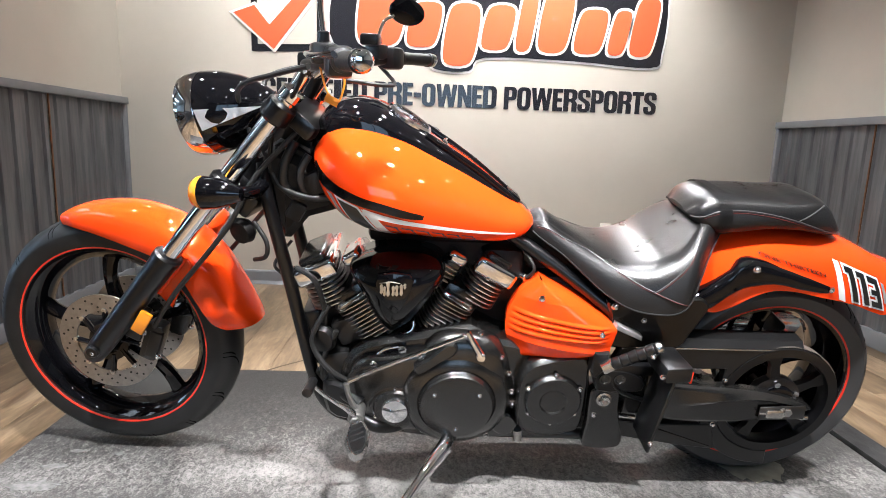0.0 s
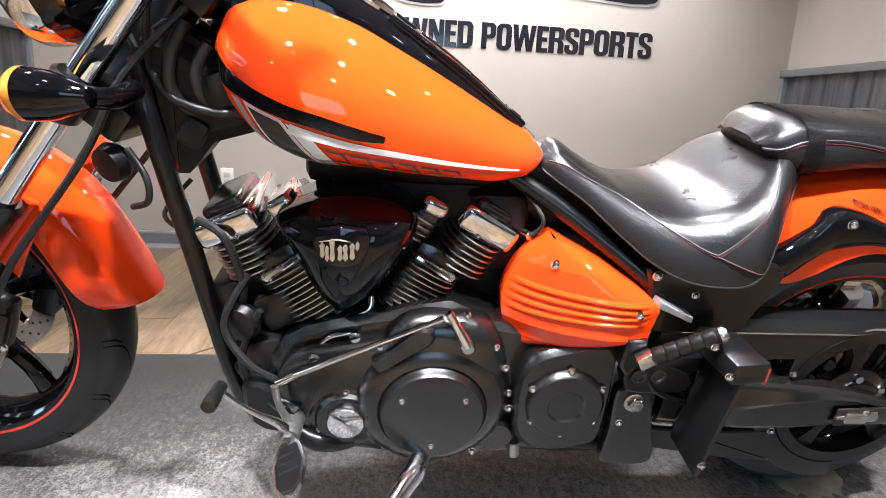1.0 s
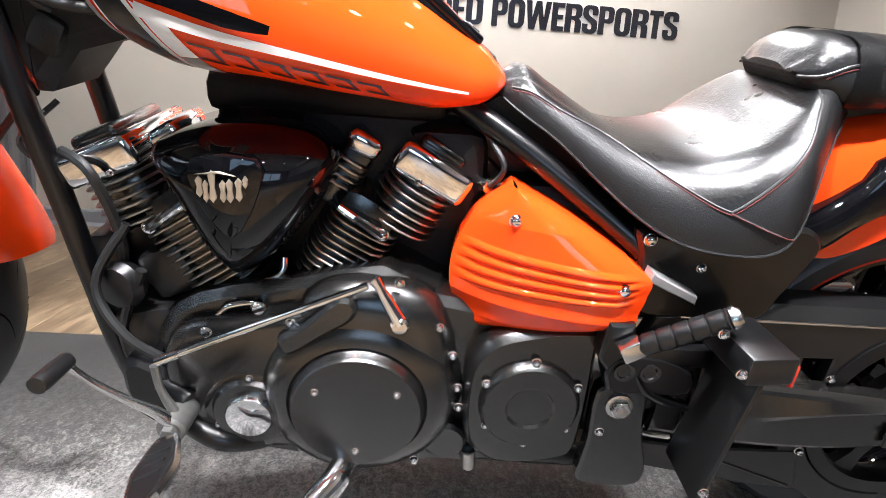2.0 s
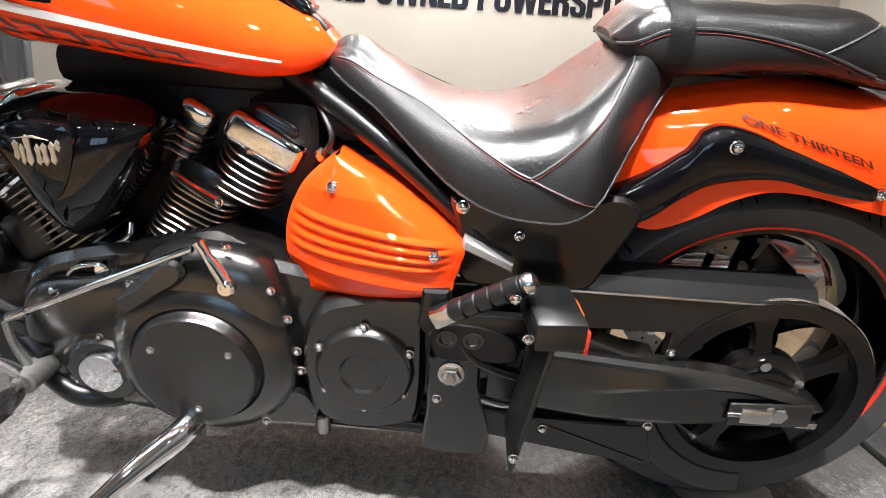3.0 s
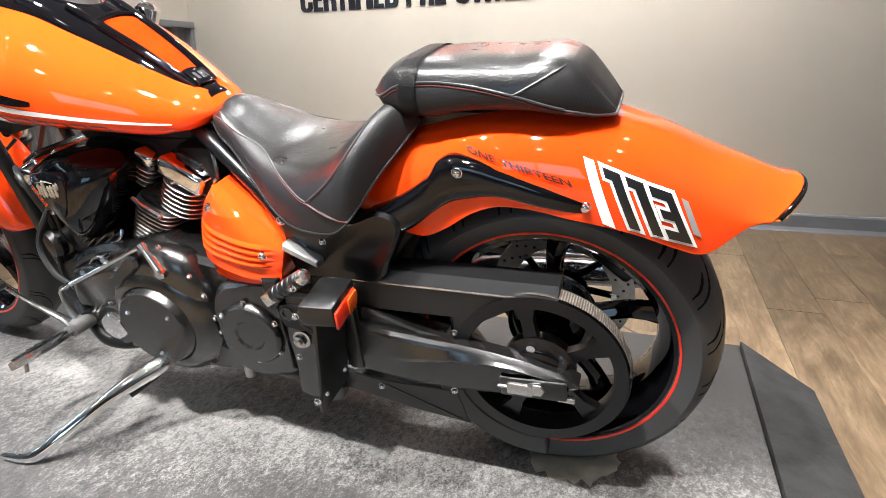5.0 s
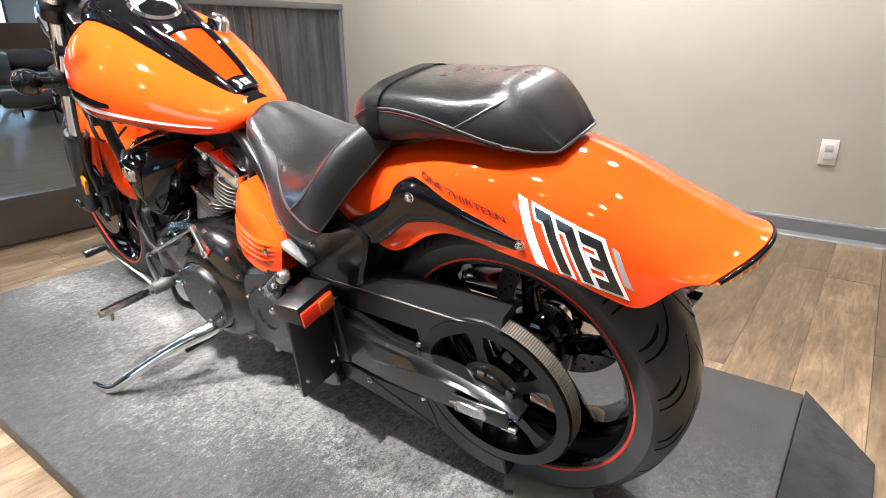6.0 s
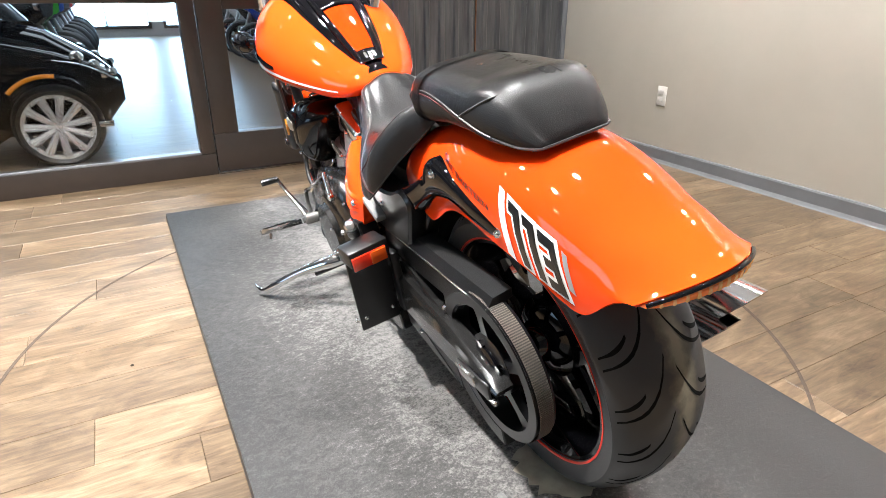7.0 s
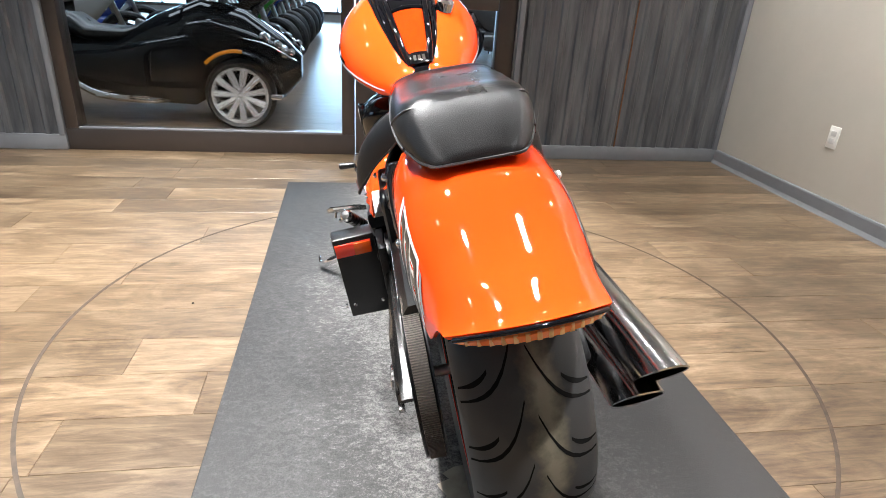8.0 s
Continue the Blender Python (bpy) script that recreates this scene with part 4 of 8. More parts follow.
# -- front fender --
def fender_ring(a, Rm, w, n=15, drop=0.055, thick=0.0):
    """Cross-section of the front fender at angle a round the axle."""
    d = Vector((math.cos(a), 0, math.sin(a)))
    out = []
    for q in np.linspace(-1, 1, n):
        y = w * math.copysign(min(1, abs(math.sin(q * math.pi / 2)) ** 0.85), q)
        r = Rm - drop * (1 - math.cos(q * math.pi / 2) ** 0.55)
        out.append(Vector((FW[0], y, FW[2])) + d * (r - thick))
    return out


FA = np.linspace(radians(9.5), radians(108), 56)
f_rad = smooth_table([(11, 0.417), (18, 0.408), (30, 0.404), (42, 0.410), (57, 0.411), (73, 0.402), (90, 0.388), (102, 0.379), (108, 0.371)])
f_wid = smooth_table([(9.5, 0.066), (11, 0.074), (16, 0.084), (28, 0.086), (60, 0.084), (90, 0.078), (102, 0.066), (108, 0.045)])
f_drop = smooth_table([(9.5, 0.078), (12, 0.090), (20, 0.098), (45, 0.098), (73, 0.098), (93, 0.065), (108, 0.028)])
bm = B()
rings = [fender_ring(a, f_rad(math.degrees(a)), f_wid(math.degrees(a)), 31, f_drop(math.degrees(a))) for a in FA]
inner = [fender_ring(a, f_rad(math.degrees(a)), f_wid(math.degrees(a)) - 0.003, 31, f_drop(math.degrees(a)), 0.004) for a in FA]
skin(bm, [list(r) + list(reversed(i)) for r, i in zip(rings, inner)])
S("front_fender", bm, ORANGE, "glossy orange front fender", angle=50)
for sd in (-1, 1):
    bm = B()
    plate(bm, [(-0.715, 0.53), (-0.665, 0.475), (-0.60, 0.60), (-0.64, 0.66)], sd * 0.088, sd * 0.094, 0.002)
    tube(bm, [(-0.70, sd * 0.091, 0.52), (-0.615, sd * 0.091, 0.625)], 0.011, 10)
    S("fender_bracket", bm, ORANGE, "orange fender bracket")

# -- front brake calipers and reflectors --
for sd in (-1, 1):
    bm = B()
    c = Vector((FW[0] + 0.135, sd * 0.078, FW[2] + 0.02))
    rot = Matrix.Rotation(radians(-70), 3, "Y")
    box(bm, c, (0.115, 0.052, 0.05), 0.012, rot)
    box(bm, c + Vector((0.01, sd * 0.02, -0.005)), (0.085, 0.02, 0.038), 0.007, rot)
    box(bm, c + Vector((-0.035, sd * 0.012, 0.055)), (0.05, 0.014, 0.11), 0.006, Matrix.Rotation(radians(25), 3, "Y"))
    cal = S("brake_caliper", bm, PLASTIC, "black front brake caliper")
    for dx, dz in ((-0.012, 0.035), (0.022, -0.035)):
        sbolt(c.x + dx, c.y + (-0.03 if sd < 0 else 0.0), c.z + dz, "l", cal)
    bm = B()
    box(bm, fp(0.155, sd * 0.14) + Vector((0.045, 0, -0.02)), (0.034, 0.012, 0.068), 0.004, Matrix.Rotation(radians(32), 3, "Y"))
    S("side_reflector", bm, AMBER, "amber fork reflector", cal)
    bm = B()
    tube(bm, [c + Vector((0.02, sd * 0.02, 0.05)), c + Vector((0.10, sd * 0.035, 0.16)), fp(0.50, sd * 0.12) + Vector((0.075, 0, -0.02)), fp(0.64, sd * 0.10) + Vector((0.06, 0, 0.0)), fp(0.80, sd * 0.06) + Vector((0.07, 0, 0))], 0.0065, 8)
    S("brake_hose", bm, CABLE)

# -- headlight --
BLADE = mat("soft_chrome", (0.88, 0.88, 0.89), 0.42, metal=1.0, rvar=0.05, scale=10)
HD = Vector((-0.975, 0, -0.20)).normalized()
HC = Vector((-0.408, 0, 1.000))
bm = B()
rev(bm, [(0.0, -0.03), (0.022, -0.025), (0.045, 0.0), (0.072, 0.045), (0.090, 0.09), (0.0965, 0.125), (0.097, 0.14)], HC, HD, 44)
headlight = S("headlight", bm, BLACK, "gloss black bullet headlight shell")
bm = B()
lathe_closed(bm, [(0.0975, 0.138), (0.099, 0.142), (0.0985, 0.172), (0.094, 0.184), (0.086, 0.186), (0.084, 0.178), (0.084, 0.14)], HC, HD, 48)
S("bezel", bm, CHROME, "chrome headlight bezel", headlight)
bm = B()
rev(bm, [(0.0845, 0.172), (0.07, 0.182), (0.04, 0.189), (0.0, 0.191)], HC, HD, 40, caps=False)
S("lens", bm, CHROME, "clear headlight lens", headlight)
for sd in (-1, 1):
    bm = B()
    u = Vector((0, sd, 0))
    dn = HD.cross(Vector((0, 1, 0)))
    a0, b0, c0 = HC + HD * 0.134 + u * 0.0955 - dn * 0.012, HC + HD * 0.128 + u * 0.090 + dn * 0.036, HC + HD * (-0.01) + u * 0.052 + dn * 0.004
    for p in ((a0, b0, c0),):
        vs = [bm.verts.new(q) for q in p] + [bm.verts.new(q + u * 0.006) for q in p]
        bm.faces.new(vs[:3]), bm.faces.new(vs[3:])
        for i in range(3):
            j = (i + 1) % 3
            bm.faces.new((vs[i], vs[j], vs[j + 3], vs[i + 3]))
    S("side_blade", bm, BLADE, "chrome side blade", headlight, smooth=False)
bm = B()
tube(bm, [HC + Vector((0.01, 0, -0.02)), HC + Vector((0.05, 0, -0.07)), fp(0.70, 0) + Vector((0.0, 0, 0))], 0.018, 10)
S("headlight_bracket", bm, FRAMEB, "", headlight)

# -- turn signals at the lower clamp --
for sd in (-1, 1):
    c = Vector((-0.425, sd * 0.195, 0.820))
    bm = B()
    rev(bm, [(0.0, -0.03), (0.014, -0.028), (0.022, -0.01), (0.033, 0.022), (0.0365, 0.05), (0.037, 0.058)], c, (-1, 0, -0.02), 28)
    tube(bm, [c + Vector((-0.005, 0, 0)), c + Vector((0.03, -sd * 0.05, -0.005)), (-0.39, sd * 0.10, 0.825)], 0.016, 12)
    sig = S("turn_signal", bm, BLACK, "black bullet turn signal")
    bm = B()
    rev(bm, [(0.0372, 0.056), (0.0372, 0.064), (0.03, 0.076), (0.015, 0.082), (0.0, 0.083)], c, (-1, 0, -0.02), 28, caps=False)
    S("lens", bm, AMBER, "amber signal lens", sig)

# -- handlebar --
for sd in (-1, 1):
    bm = B()
    tube(bm, [(-0.33, sd * 0.055, 1.02), (-0.305, sd * 0.055, 1.065), (-0.285, sd * 0.055, 1.09)], 0.017, 14)
    S("bar_riser", bm, FRAMEB, "black handlebar riser")
bm = B()
tube(bm, [(-0.08, -0.43, 1.10), (-0.145, -0.30, 1.105), (-0.24, -0.16, 1.095), (-0.285, -0.08, 1.092), (-0.285, 0.08, 1.092), (-0.24, 0.16, 1.10), (-0.145, 0.30, 1.12), (-0.08, 0.43, 1.12)], 0.0127, 14)
bars = S("handlebar", bm, FRAMEB, "wide black drag style handlebar")
bm = B()
box(bm, (-0.285, 0, 1.10), (0.045, 0.17, 0.04), 0.01)
S("bar_clamp", bm, FRAMEB, "", bars)
for sd in (-1, 1):
    zb = 1.1025 if sd < 0 else 1.12
    a, b = Vector((-0.150, sd * 0.290, zb)), Vector((-0.083, sd * 0.424, zb))
    d = (b - a).normalized()
    L = (b - a).length
    bm = B()
    rev(bm, [(0.012, 0), (0.022, 0.002), (0.022, 0.010), (0.0165, 0.013), (0.0175, 0.04), (0.0165, 0.07), (0.0178, 0.10), (0.017, L - 0.012), (0.020, L - 0.01), (0.020, L)], a, d, 22)
    S("grip", bm, PLASTIC, "black ribbed rubber grip", bars)
    bm = B()
    rev(bm, [(0.016, 0), (0.0185, 0.004), (0.0185, 0.018), (0.014, 0.026), (0.006, 0.029), (0, 0.029)], b, d, 22)
    S("bar_end", bm, CHROME, "chrome bar end weight", bars)
    bm = B()
    box(bm, a - d * 0.028 + Vector((0, 0, -0.002)), (0.05, 0.055, 0.058), 0.012, Matrix.Rotation(radians(-sd * 25), 3, "Z"))
    box(bm, a - d * 0.06 + Vector((-0.022, 0, 0.012)), (0.05, 0.045, 0.04), 0.008, Matrix.Rotation(radians(-sd * 25), 3, "Z"))
    S("switch_housing", bm, PLASTIC, "black switch housing and lever bracket", bars)
    bm = B()
    m0 = a - d * 0.055 + Vector((-0.035, 0, 0.012))
    tube(bm, [m0, m0 + d * 0.06 + Vector((-0.03, 0, -0.004)), m0 + d * 0.15 + Vector((-0.028, 0, -0.006)), m0 + d * 0.22 + Vector((-0.01, 0, -0.004))], [0.007, 0.0075, 0.006, 0.007], 10, flat=0.7)
    S("lever", bm, CHROME if sd < 0 else ALU, "polished control lever", bars)
    bm = B()
    if sd > 0:
        box(bm, m0 + Vector((0.0, -0.03, 0.03)), (0.05, 0.05, 0.03), 0.008)
    cyl(bm, m0 + Vector((0.012, -sd * 0.0, 0.02)), m0 + Vector((0.012, 0, 0.04)), 0.011, n=14, bev=0.002)
    S("mirror_mount", bm, FRAMEB, "", bars)
    bm = B()
    t0 = m0 + Vector((0.012, 0, 0.03))
    tip = Vector((0.035, 0.035, 0.065)) if sd > 0 else Vector((0.005, -0.03, 0.14))
    tube(bm, [t0, t0 + tip * 0.5 + Vector((-0.006, 0, 0.014)), t0 + tip], 0.005, 10)
    stem = S("mirror", bm, CHROME, "chrome stemmed oval mirror", bars)
    bm = B()
    mc = t0 + tip + Vector((0.006, sd * 0.025, 0.012))
    rings = []
    for s, k in ((-0.014, 0.55), (-0.012, 0.8), (-0.004, 0.98), (0.004, 1.0), (0.006, 0.93)):
        rings.append([mc + Vector((0.025, 0, 0)) + Vector((0.55, -0.83, 0.05)) * s + Vector((0.83, 0.55, -0.1)) * (0.052 * k * math.cos(q)) + Vector((0.08, 0.0, 1.0)) * (0.034 * k * math.sin(q)) for q in np.linspace(0, 2 * math.pi, 28, endpoint=False)])
    skin(bm, rings)
    S("mirror_shell", bm, BLACK, "black mirror shell", bars)
# orange paper tag, cables and hoses round the head
bm = B()
tube(bm, [(-0.215, -0.21, 1.09), (-0.20, -0.215, 1.045), (-0.178, -0.218, 1.025), (-0.165, -0.215, 1.06), (-0.17, -0.21, 1.09)], 0.0022, 6)
box(bm, (-0.19, -0.218, 1.028), (0.028, 0.002, 0.016), 0.0006, Matrix.Rotation(radians(25), 3, "Y"))
S("paper_tag", bm, TAG, "orange tie-on tag hanging from the bar")
for k, pts in enumerate([[(-0.235, -0.22, 1.09), (-0.33, -0.16, 1.07), (-0.43, -0.10, 1.04), (-0.45, -0.05, 0.98), (-0.41, -0.05, 0.88)], [(-0.25, -0.2, 1.08), (-0.30, -0.13, 1.03), (-0.36, -0.09, 0.96), (-0.38, -0.07, 0.86), (-0.36, -0.06, 0.78)],
                         [(-0.235, 0.22, 1.09), (-0.33, 0.16, 1.06), (-0.42, 0.10, 1.02), (-0.42, 0.05, 0.92)], [(-0.26, 0.1, 1.09), (-0.36, 0.08, 1.085), (-0.43, 0.04, 1.05), (-0.42, 0.0, 0.96)],
                         [(-0.2, 0.27, 1.10), (-0.15, 0.24, 1.055), (-0.17, 0.17, 1.05), (-0.26, 0.12, 1.06)]]):
    bm = B()
    tube(bm, pts, 0.006 - 0.0006 * (k % 3), 8)
    S("control_cable", bm, CABLE, "black control cable")
for y in (-0.075, 0.075):
    bm = B()
    cyl(bm, (-0.335, y, 1.01), (-0.29, y, 1.075), 0.016, n=16, bev=0.004)
    S("riser_bolt", bm, CHROME, "chrome riser bolt")
bm = B()
box(bm, (-0.255, -0.07, 1.085), (0.05, 0.03, 0.028), 0.007, Matrix.Rotation(radians(-30), 3, "Y"))
S("clutch_bracket", bm, CHROME, "chrome clutch lever bracket")

# -- tank --
t_top = smooth_table([(-0.285, 0.93), (-0.265, 0.965), (-0.23, 0.985), (-0.18, 0.988), (-0.10, 0.968), (0.0, 0.915), (0.10, 0.855), (0.18, 0.802), (0.225, 0.772), (0.24, 0.755)])
t_bot = smooth_table([(-0.285, 0.88), (-0.265, 0.835), (-0.23, 0.79), (-0.165, 0.752), (-0.046, 0.734), (0.075, 0.717), (0.17, 0.708), (0.225, 0.722), (0.24, 0.735)])
t_wid = smooth_table([(-0.285, 0.095), (-0.265, 0.15), (-0.23, 0.19), (-0.17, 0.215), (-0.10, 0.217), (0.0, 0.195), (0.10, 0.155), (0.18, 0.112), (0.225, 0.075), (0.24, 0.05)])
T_MID = 0.30


def tank_y(x, z):
    """Half width of the tank at (x, z)."""
    lo, hi, w = t_bot(x), t_top(x), t_wid(x)
    m = lo + (hi - lo) * T_MID
    q = (z - m) / (hi - m) if z > m else (m - z) / (m - lo)
    e = 2.1 if z > m else 3.2
    return w * max(0.0, 1 - min(1, abs(q)) ** e) ** (1 / e)


def tank_ring(x, n=28):
    lo, hi, w = t_bot(x), t_top(x), t_wid(x)
    m = lo + (hi - lo) * T_MID
    out = []
    for k in range(2 * n):
        a = math.pi * k / n
        c, s = math.cos(a), math.sin(a)
        e = 2 / 2.1 if c > 0 else 2 / 3.2
        out.append(Vector((x, w * math.copysign(abs(s) ** e, s), m + (hi - m if c > 0 else m - lo) * math.copysign(abs(c) ** e, c))))
    return out


bm = B()
txs = [-0.2905, -0.288] + list(np.linspace(-0.285, 0.24, 46)) + [0.2435]
skin(bm, [tank_ring(x) if -0.2851 < x < 0.2401 else [v.lerp(Vector((x, 0, (t_bot(x) + t_top(x)) / 2)), 0.45 if x in (-0.2905,) else 0.16 if x < 0 else 0.4) + Vector((x - v.x, 0, 0)) for v in tank_ring(x)] for x in txs])
tank = P("fuel_tank", bm, ORANGE, "glossy orange teardrop fuel tank", angle=60)


def on_tank(name, bm, m, off=0.0016, label="", sd=-1):
    """Lay a flat (x, z) mesh on the tank's side."""
    for v in bm.verts:
        x, z = v.co.x, v.co.y
        v.co = (x, sd * (tank_y(x, z) + off), z)
    return P(name, bm, m, label, tank)


def strip(pts, widths, per=8):
    """A flat band in (x, y) along pts."""
    path = spline([(x, z, 0) for x, z in pts], per)
    m = len(path)
    bm = B()
    L, R_ = [], []
    for i, p in enumerate(path):
        t = (path[min(i + 1, m - 1)] - path[max(i - 1, 0)]).normalized()
        nn = Vector((-t.y, t.x, 0))
        w = float(np.interp(i / (m - 1), np.linspace(0, 1, len(widths)), widths)) / 2
        L.append(p + nn * w), R_.append(p - nn * w)
    skin(bm, [L, [(a + b) / 2 for a, b in zip(L, R_)], R_], closed=False, caps=False)
    return bm


def quad_patch(c, n=8):
    """A flat four-cornered patch in (x, y), finely divided."""
    a, b, cc, d = (Vector((*p, 0)) for p in c)
    bm = B()
    skin(bm, [[a.lerp(b, i / n).lerp(d.lerp(cc, i / n), j / n) for i in range(n + 1)] for j in range(n + 1)], closed=False, caps=False)
    return bm


for sd in (-1, 1):
    on_tank("black_band", strip([(-0.280, 0.893), (-0.247, 0.868), (-0.219, 0.855), (-0.171, 0.837), (-0.126, 0.8255), (-0.072, 0.8095), (-0.032, 0.801)], [0.024, 0.024, 0.021, 0.019, 0.018, 0.017, 0.009]), BLACK, 0.004, "gloss black band along the tank", sd)
    on_tank("white_stripe", strip([(-0.163, 0.814), (-0.097, 0.796), (0.001, 0.775), (0.095, 0.754), (0.188, 0.735)], [0.014, 0.011, 0.008, 0.006, 0.003]), WHITE, 0.0018, "thin white stripe", sd)
    on_tank("white_chevron", quad_patch([(-0.168, 0.821), (-0.138, 0.808), (-0.106, 0.768), (-0.127, 0.768)]), WHITE, 0.0018, "", sd)
    on_tank("silver_chevron", quad_patch([(-0.127, 0.7675), (-0.106, 0.7675), (-0.090, 0.748), (-0.110, 0.748)]), SILVER, 0.0022, "", sd)
    on_tank("black_panel_rim", quad_patch([(-0.227, 0.845), (-0.173, 0.824), (-0.116, 0.752), (-0.174, 0.760)]), WHITE, 0.0016, "", sd)
    on_tank("black_panel", quad_patch([(-0.220, 0.838), (-0.176, 0.821), (-0.122, 0.753), (-0.170, 0.761)]), DECAL_BLACK, 0.0026, "black side panel graphic", sd)
    on_tank("grey_bar", quad_patch([(-0.246, 0.849), (-0.233, 0.845), (-0.178, 0.763), (-0.192, 0.770)]), SILVER, 0.0022, "", sd)
    # plain bars in place of the model lettering
    for k in range(6):
        x0 = -0.115 + 0.034 * k
        z0 = 0.7855 - 0.0068 * k
        h = 0.018 - 0.0010 * k
        for q in ([(x0, z0), (x0 + 0.027, z0 - 0.0055), (x0 + 0.029, z0 - 0.0085), (x0 + 0.002, z0 - 0.003)], [(x0 + 0.010, z0 - h + 0.002), (x0 + 0.036, z0 - h - 0.0035), (x0 + 0.038, z0 - h - 0.0065), (x0 + 0.012, z0 - h - 0.001)], [(x0 + 0.021, z0 - 0.006), (x0 + 0.026, z0 - 0.007), (x0 + 0.036, z0 - h - 0.003), (x0 + 0.031, z0 - h - 0.002)]):
            on_tank("letter_bar", quad_patch(q, 3), DARKRED, 0.0018, "", sd)

# dash console: black hump with two rails and an orange inlay
d_top = smooth_table([(-0.30, 0.945), (-0.27, 0.995), (-0.21, 1.025), (-0.16, 1.022), (-0.082, 0.986), (0.015, 0.925), (0.102, 0.866), (0.178, 0.808), (0.228, 0.772)])
d_wid = smooth_table([(-0.30, 0.055), (-0.27, 0.092), (-0.21, 0.105), (-0.13, 0.107), (-0.05, 0.098), (0.05, 0.083), (0.15, 0.062), (0.228, 0.042)])


def dash_ring(x, k=1.0, up=0.0, n=14):
    w, hi = d_wid(x) * k, d_top(x)
    lo = min(hi - 0.02, t_top(max(min(x, 0.24), -0.285)) - 0.055)
    out = []
    for j in range(n + 1):
        q = -1 + 2 * j / n
        out.append(Vector((x, w * math.copysign(abs(math.sin(q * math.pi / 2)) ** 0.8, q), lo + (hi - lo) * math.cos(q * math.pi / 2) ** 0.42 + up)))
    return out


bm = B()
skin(bm, [dash_ring(x) for x in np.linspace(-0.30, 0.228, 36)])
dash = P("dash_console", bm, BLACK, "gloss black tank console", angle=60)
bm = B()
skin(bm, [[Vector((x, d_wid(x) * (0.52 - 0.10 * abs((x - 0.02) / 0.145 - 0.4)) * q, d_top(x) + 0.0016 - 0.004 * q * q)) for q in np.linspace(-1, 1, 9)] for x in np.linspace(0.022, 0.165, 16)], closed=False, caps=False)
bmesh.ops.solidify(bm, geom=list(bm.faces), thickness=0.002)
P("inlay", bm, ORANGE, "orange console inlay", dash)
for sd in (-1, 1):
    bm = B()
    tube(bm, [(x, sd * d_wid(x) * 0.60, d_top(x) - 0.003) for x in (-0.03, 0.03, 0.09, 0.15, 0.20)], [0.008, 0.010, 0.010, 0.009, 0.005], 10)
    P("console_rail", bm, BLACK, "", dash)
bm = B()
tube(bm, [(0.02, -0.048, d_top(0.02) - 0.001), (0.014, 0.0, d_top(0.014) + 0.001), (0.02, 0.048, d_top(0.02) - 0.001)], 0.007, 10)
P("console_bridge", bm, BLACK, "", dash)
bm = B()
box(bm, (0.19, 0, d_top(0.19) + 0.002), (0.04, 0.055, 0.012), 0.004, Matrix.Rotation(radians(36), 3, "Y"))
P("console_bridge", bm, BLACK, "", dash)
GC = Vector((-0.072, 0, d_top(-0.072) - 0.003))
GA = Vector((0.53, 0, 0.85)).normalized()
bm = B()
lathe_closed(bm, [(0.052, -0.02), (0.060, -0.01), (0.060, 0.004), (0.055, 0.010), (0.051, 0.008), (0.050, -0.005)], GC, GA, 44)
P("gauge_bezel", bm, CHROME, "chrome speedometer bezel", dash)
bm = B()
rev(bm, [(0.0, 0.001), (0.0505, 0.001), (0.0505, -0.01)], GC, GA, 40, caps=False)
P("gauge_face", bm, mat("gauge_face_grey", (0.25, 0.25, 0.26), 0.25, coat=1.0, var=0.2, scale=60), "grey round speedometer face", dash)
bm = B()
u, v, w = basis(GA)
for k in range(25):
    a = radians(-225 + 270 * k / 24)
    d = u * math.cos(a) + v * math.sin(a)
    r0 = 0.038 if k % 4 else 0.034
    tube(bm, [GC + d * r0 + GA * 0.0018, GC + d * 0.047 + GA * 0.0018], 0.0007, 5)
tube(bm, [GC + GA * 0.003, GC + GA * 0.003 + (u * 0.5 + v * 0.8).normalized() * 0.036], 0.0011, 5)
P("gauge_mark", bm, DECAL_BLACK, "black dial marks and needle", dash)
bm = B()
cyl(bm, (-0.02, 0.109, 0.895), (-0.010, 0.122, 0.930), 0.026, n=26, bev=0.007)
cyl(bm, (-0.011, 0.121, 0.929), (-0.009, 0.124, 0.935), 0.017, n=20, bev=0.003)
P("fuel_cap", bm, CHROME, "chrome fuel filler cap")
bm = B()
for k, (dx, dy) in enumerate(((0, -0.012), (0.003, 0.0), (0, 0.012))):
    box(bm, (0.192 + dx, dy, d_top(0.192) + 0.0085), (0.02, 0.008, 0.002), 0.0006, Matrix.Rotation(radians(36), 3, "Y"))
P("console_badge", bm, CHROME, "small chrome console badge", dash)

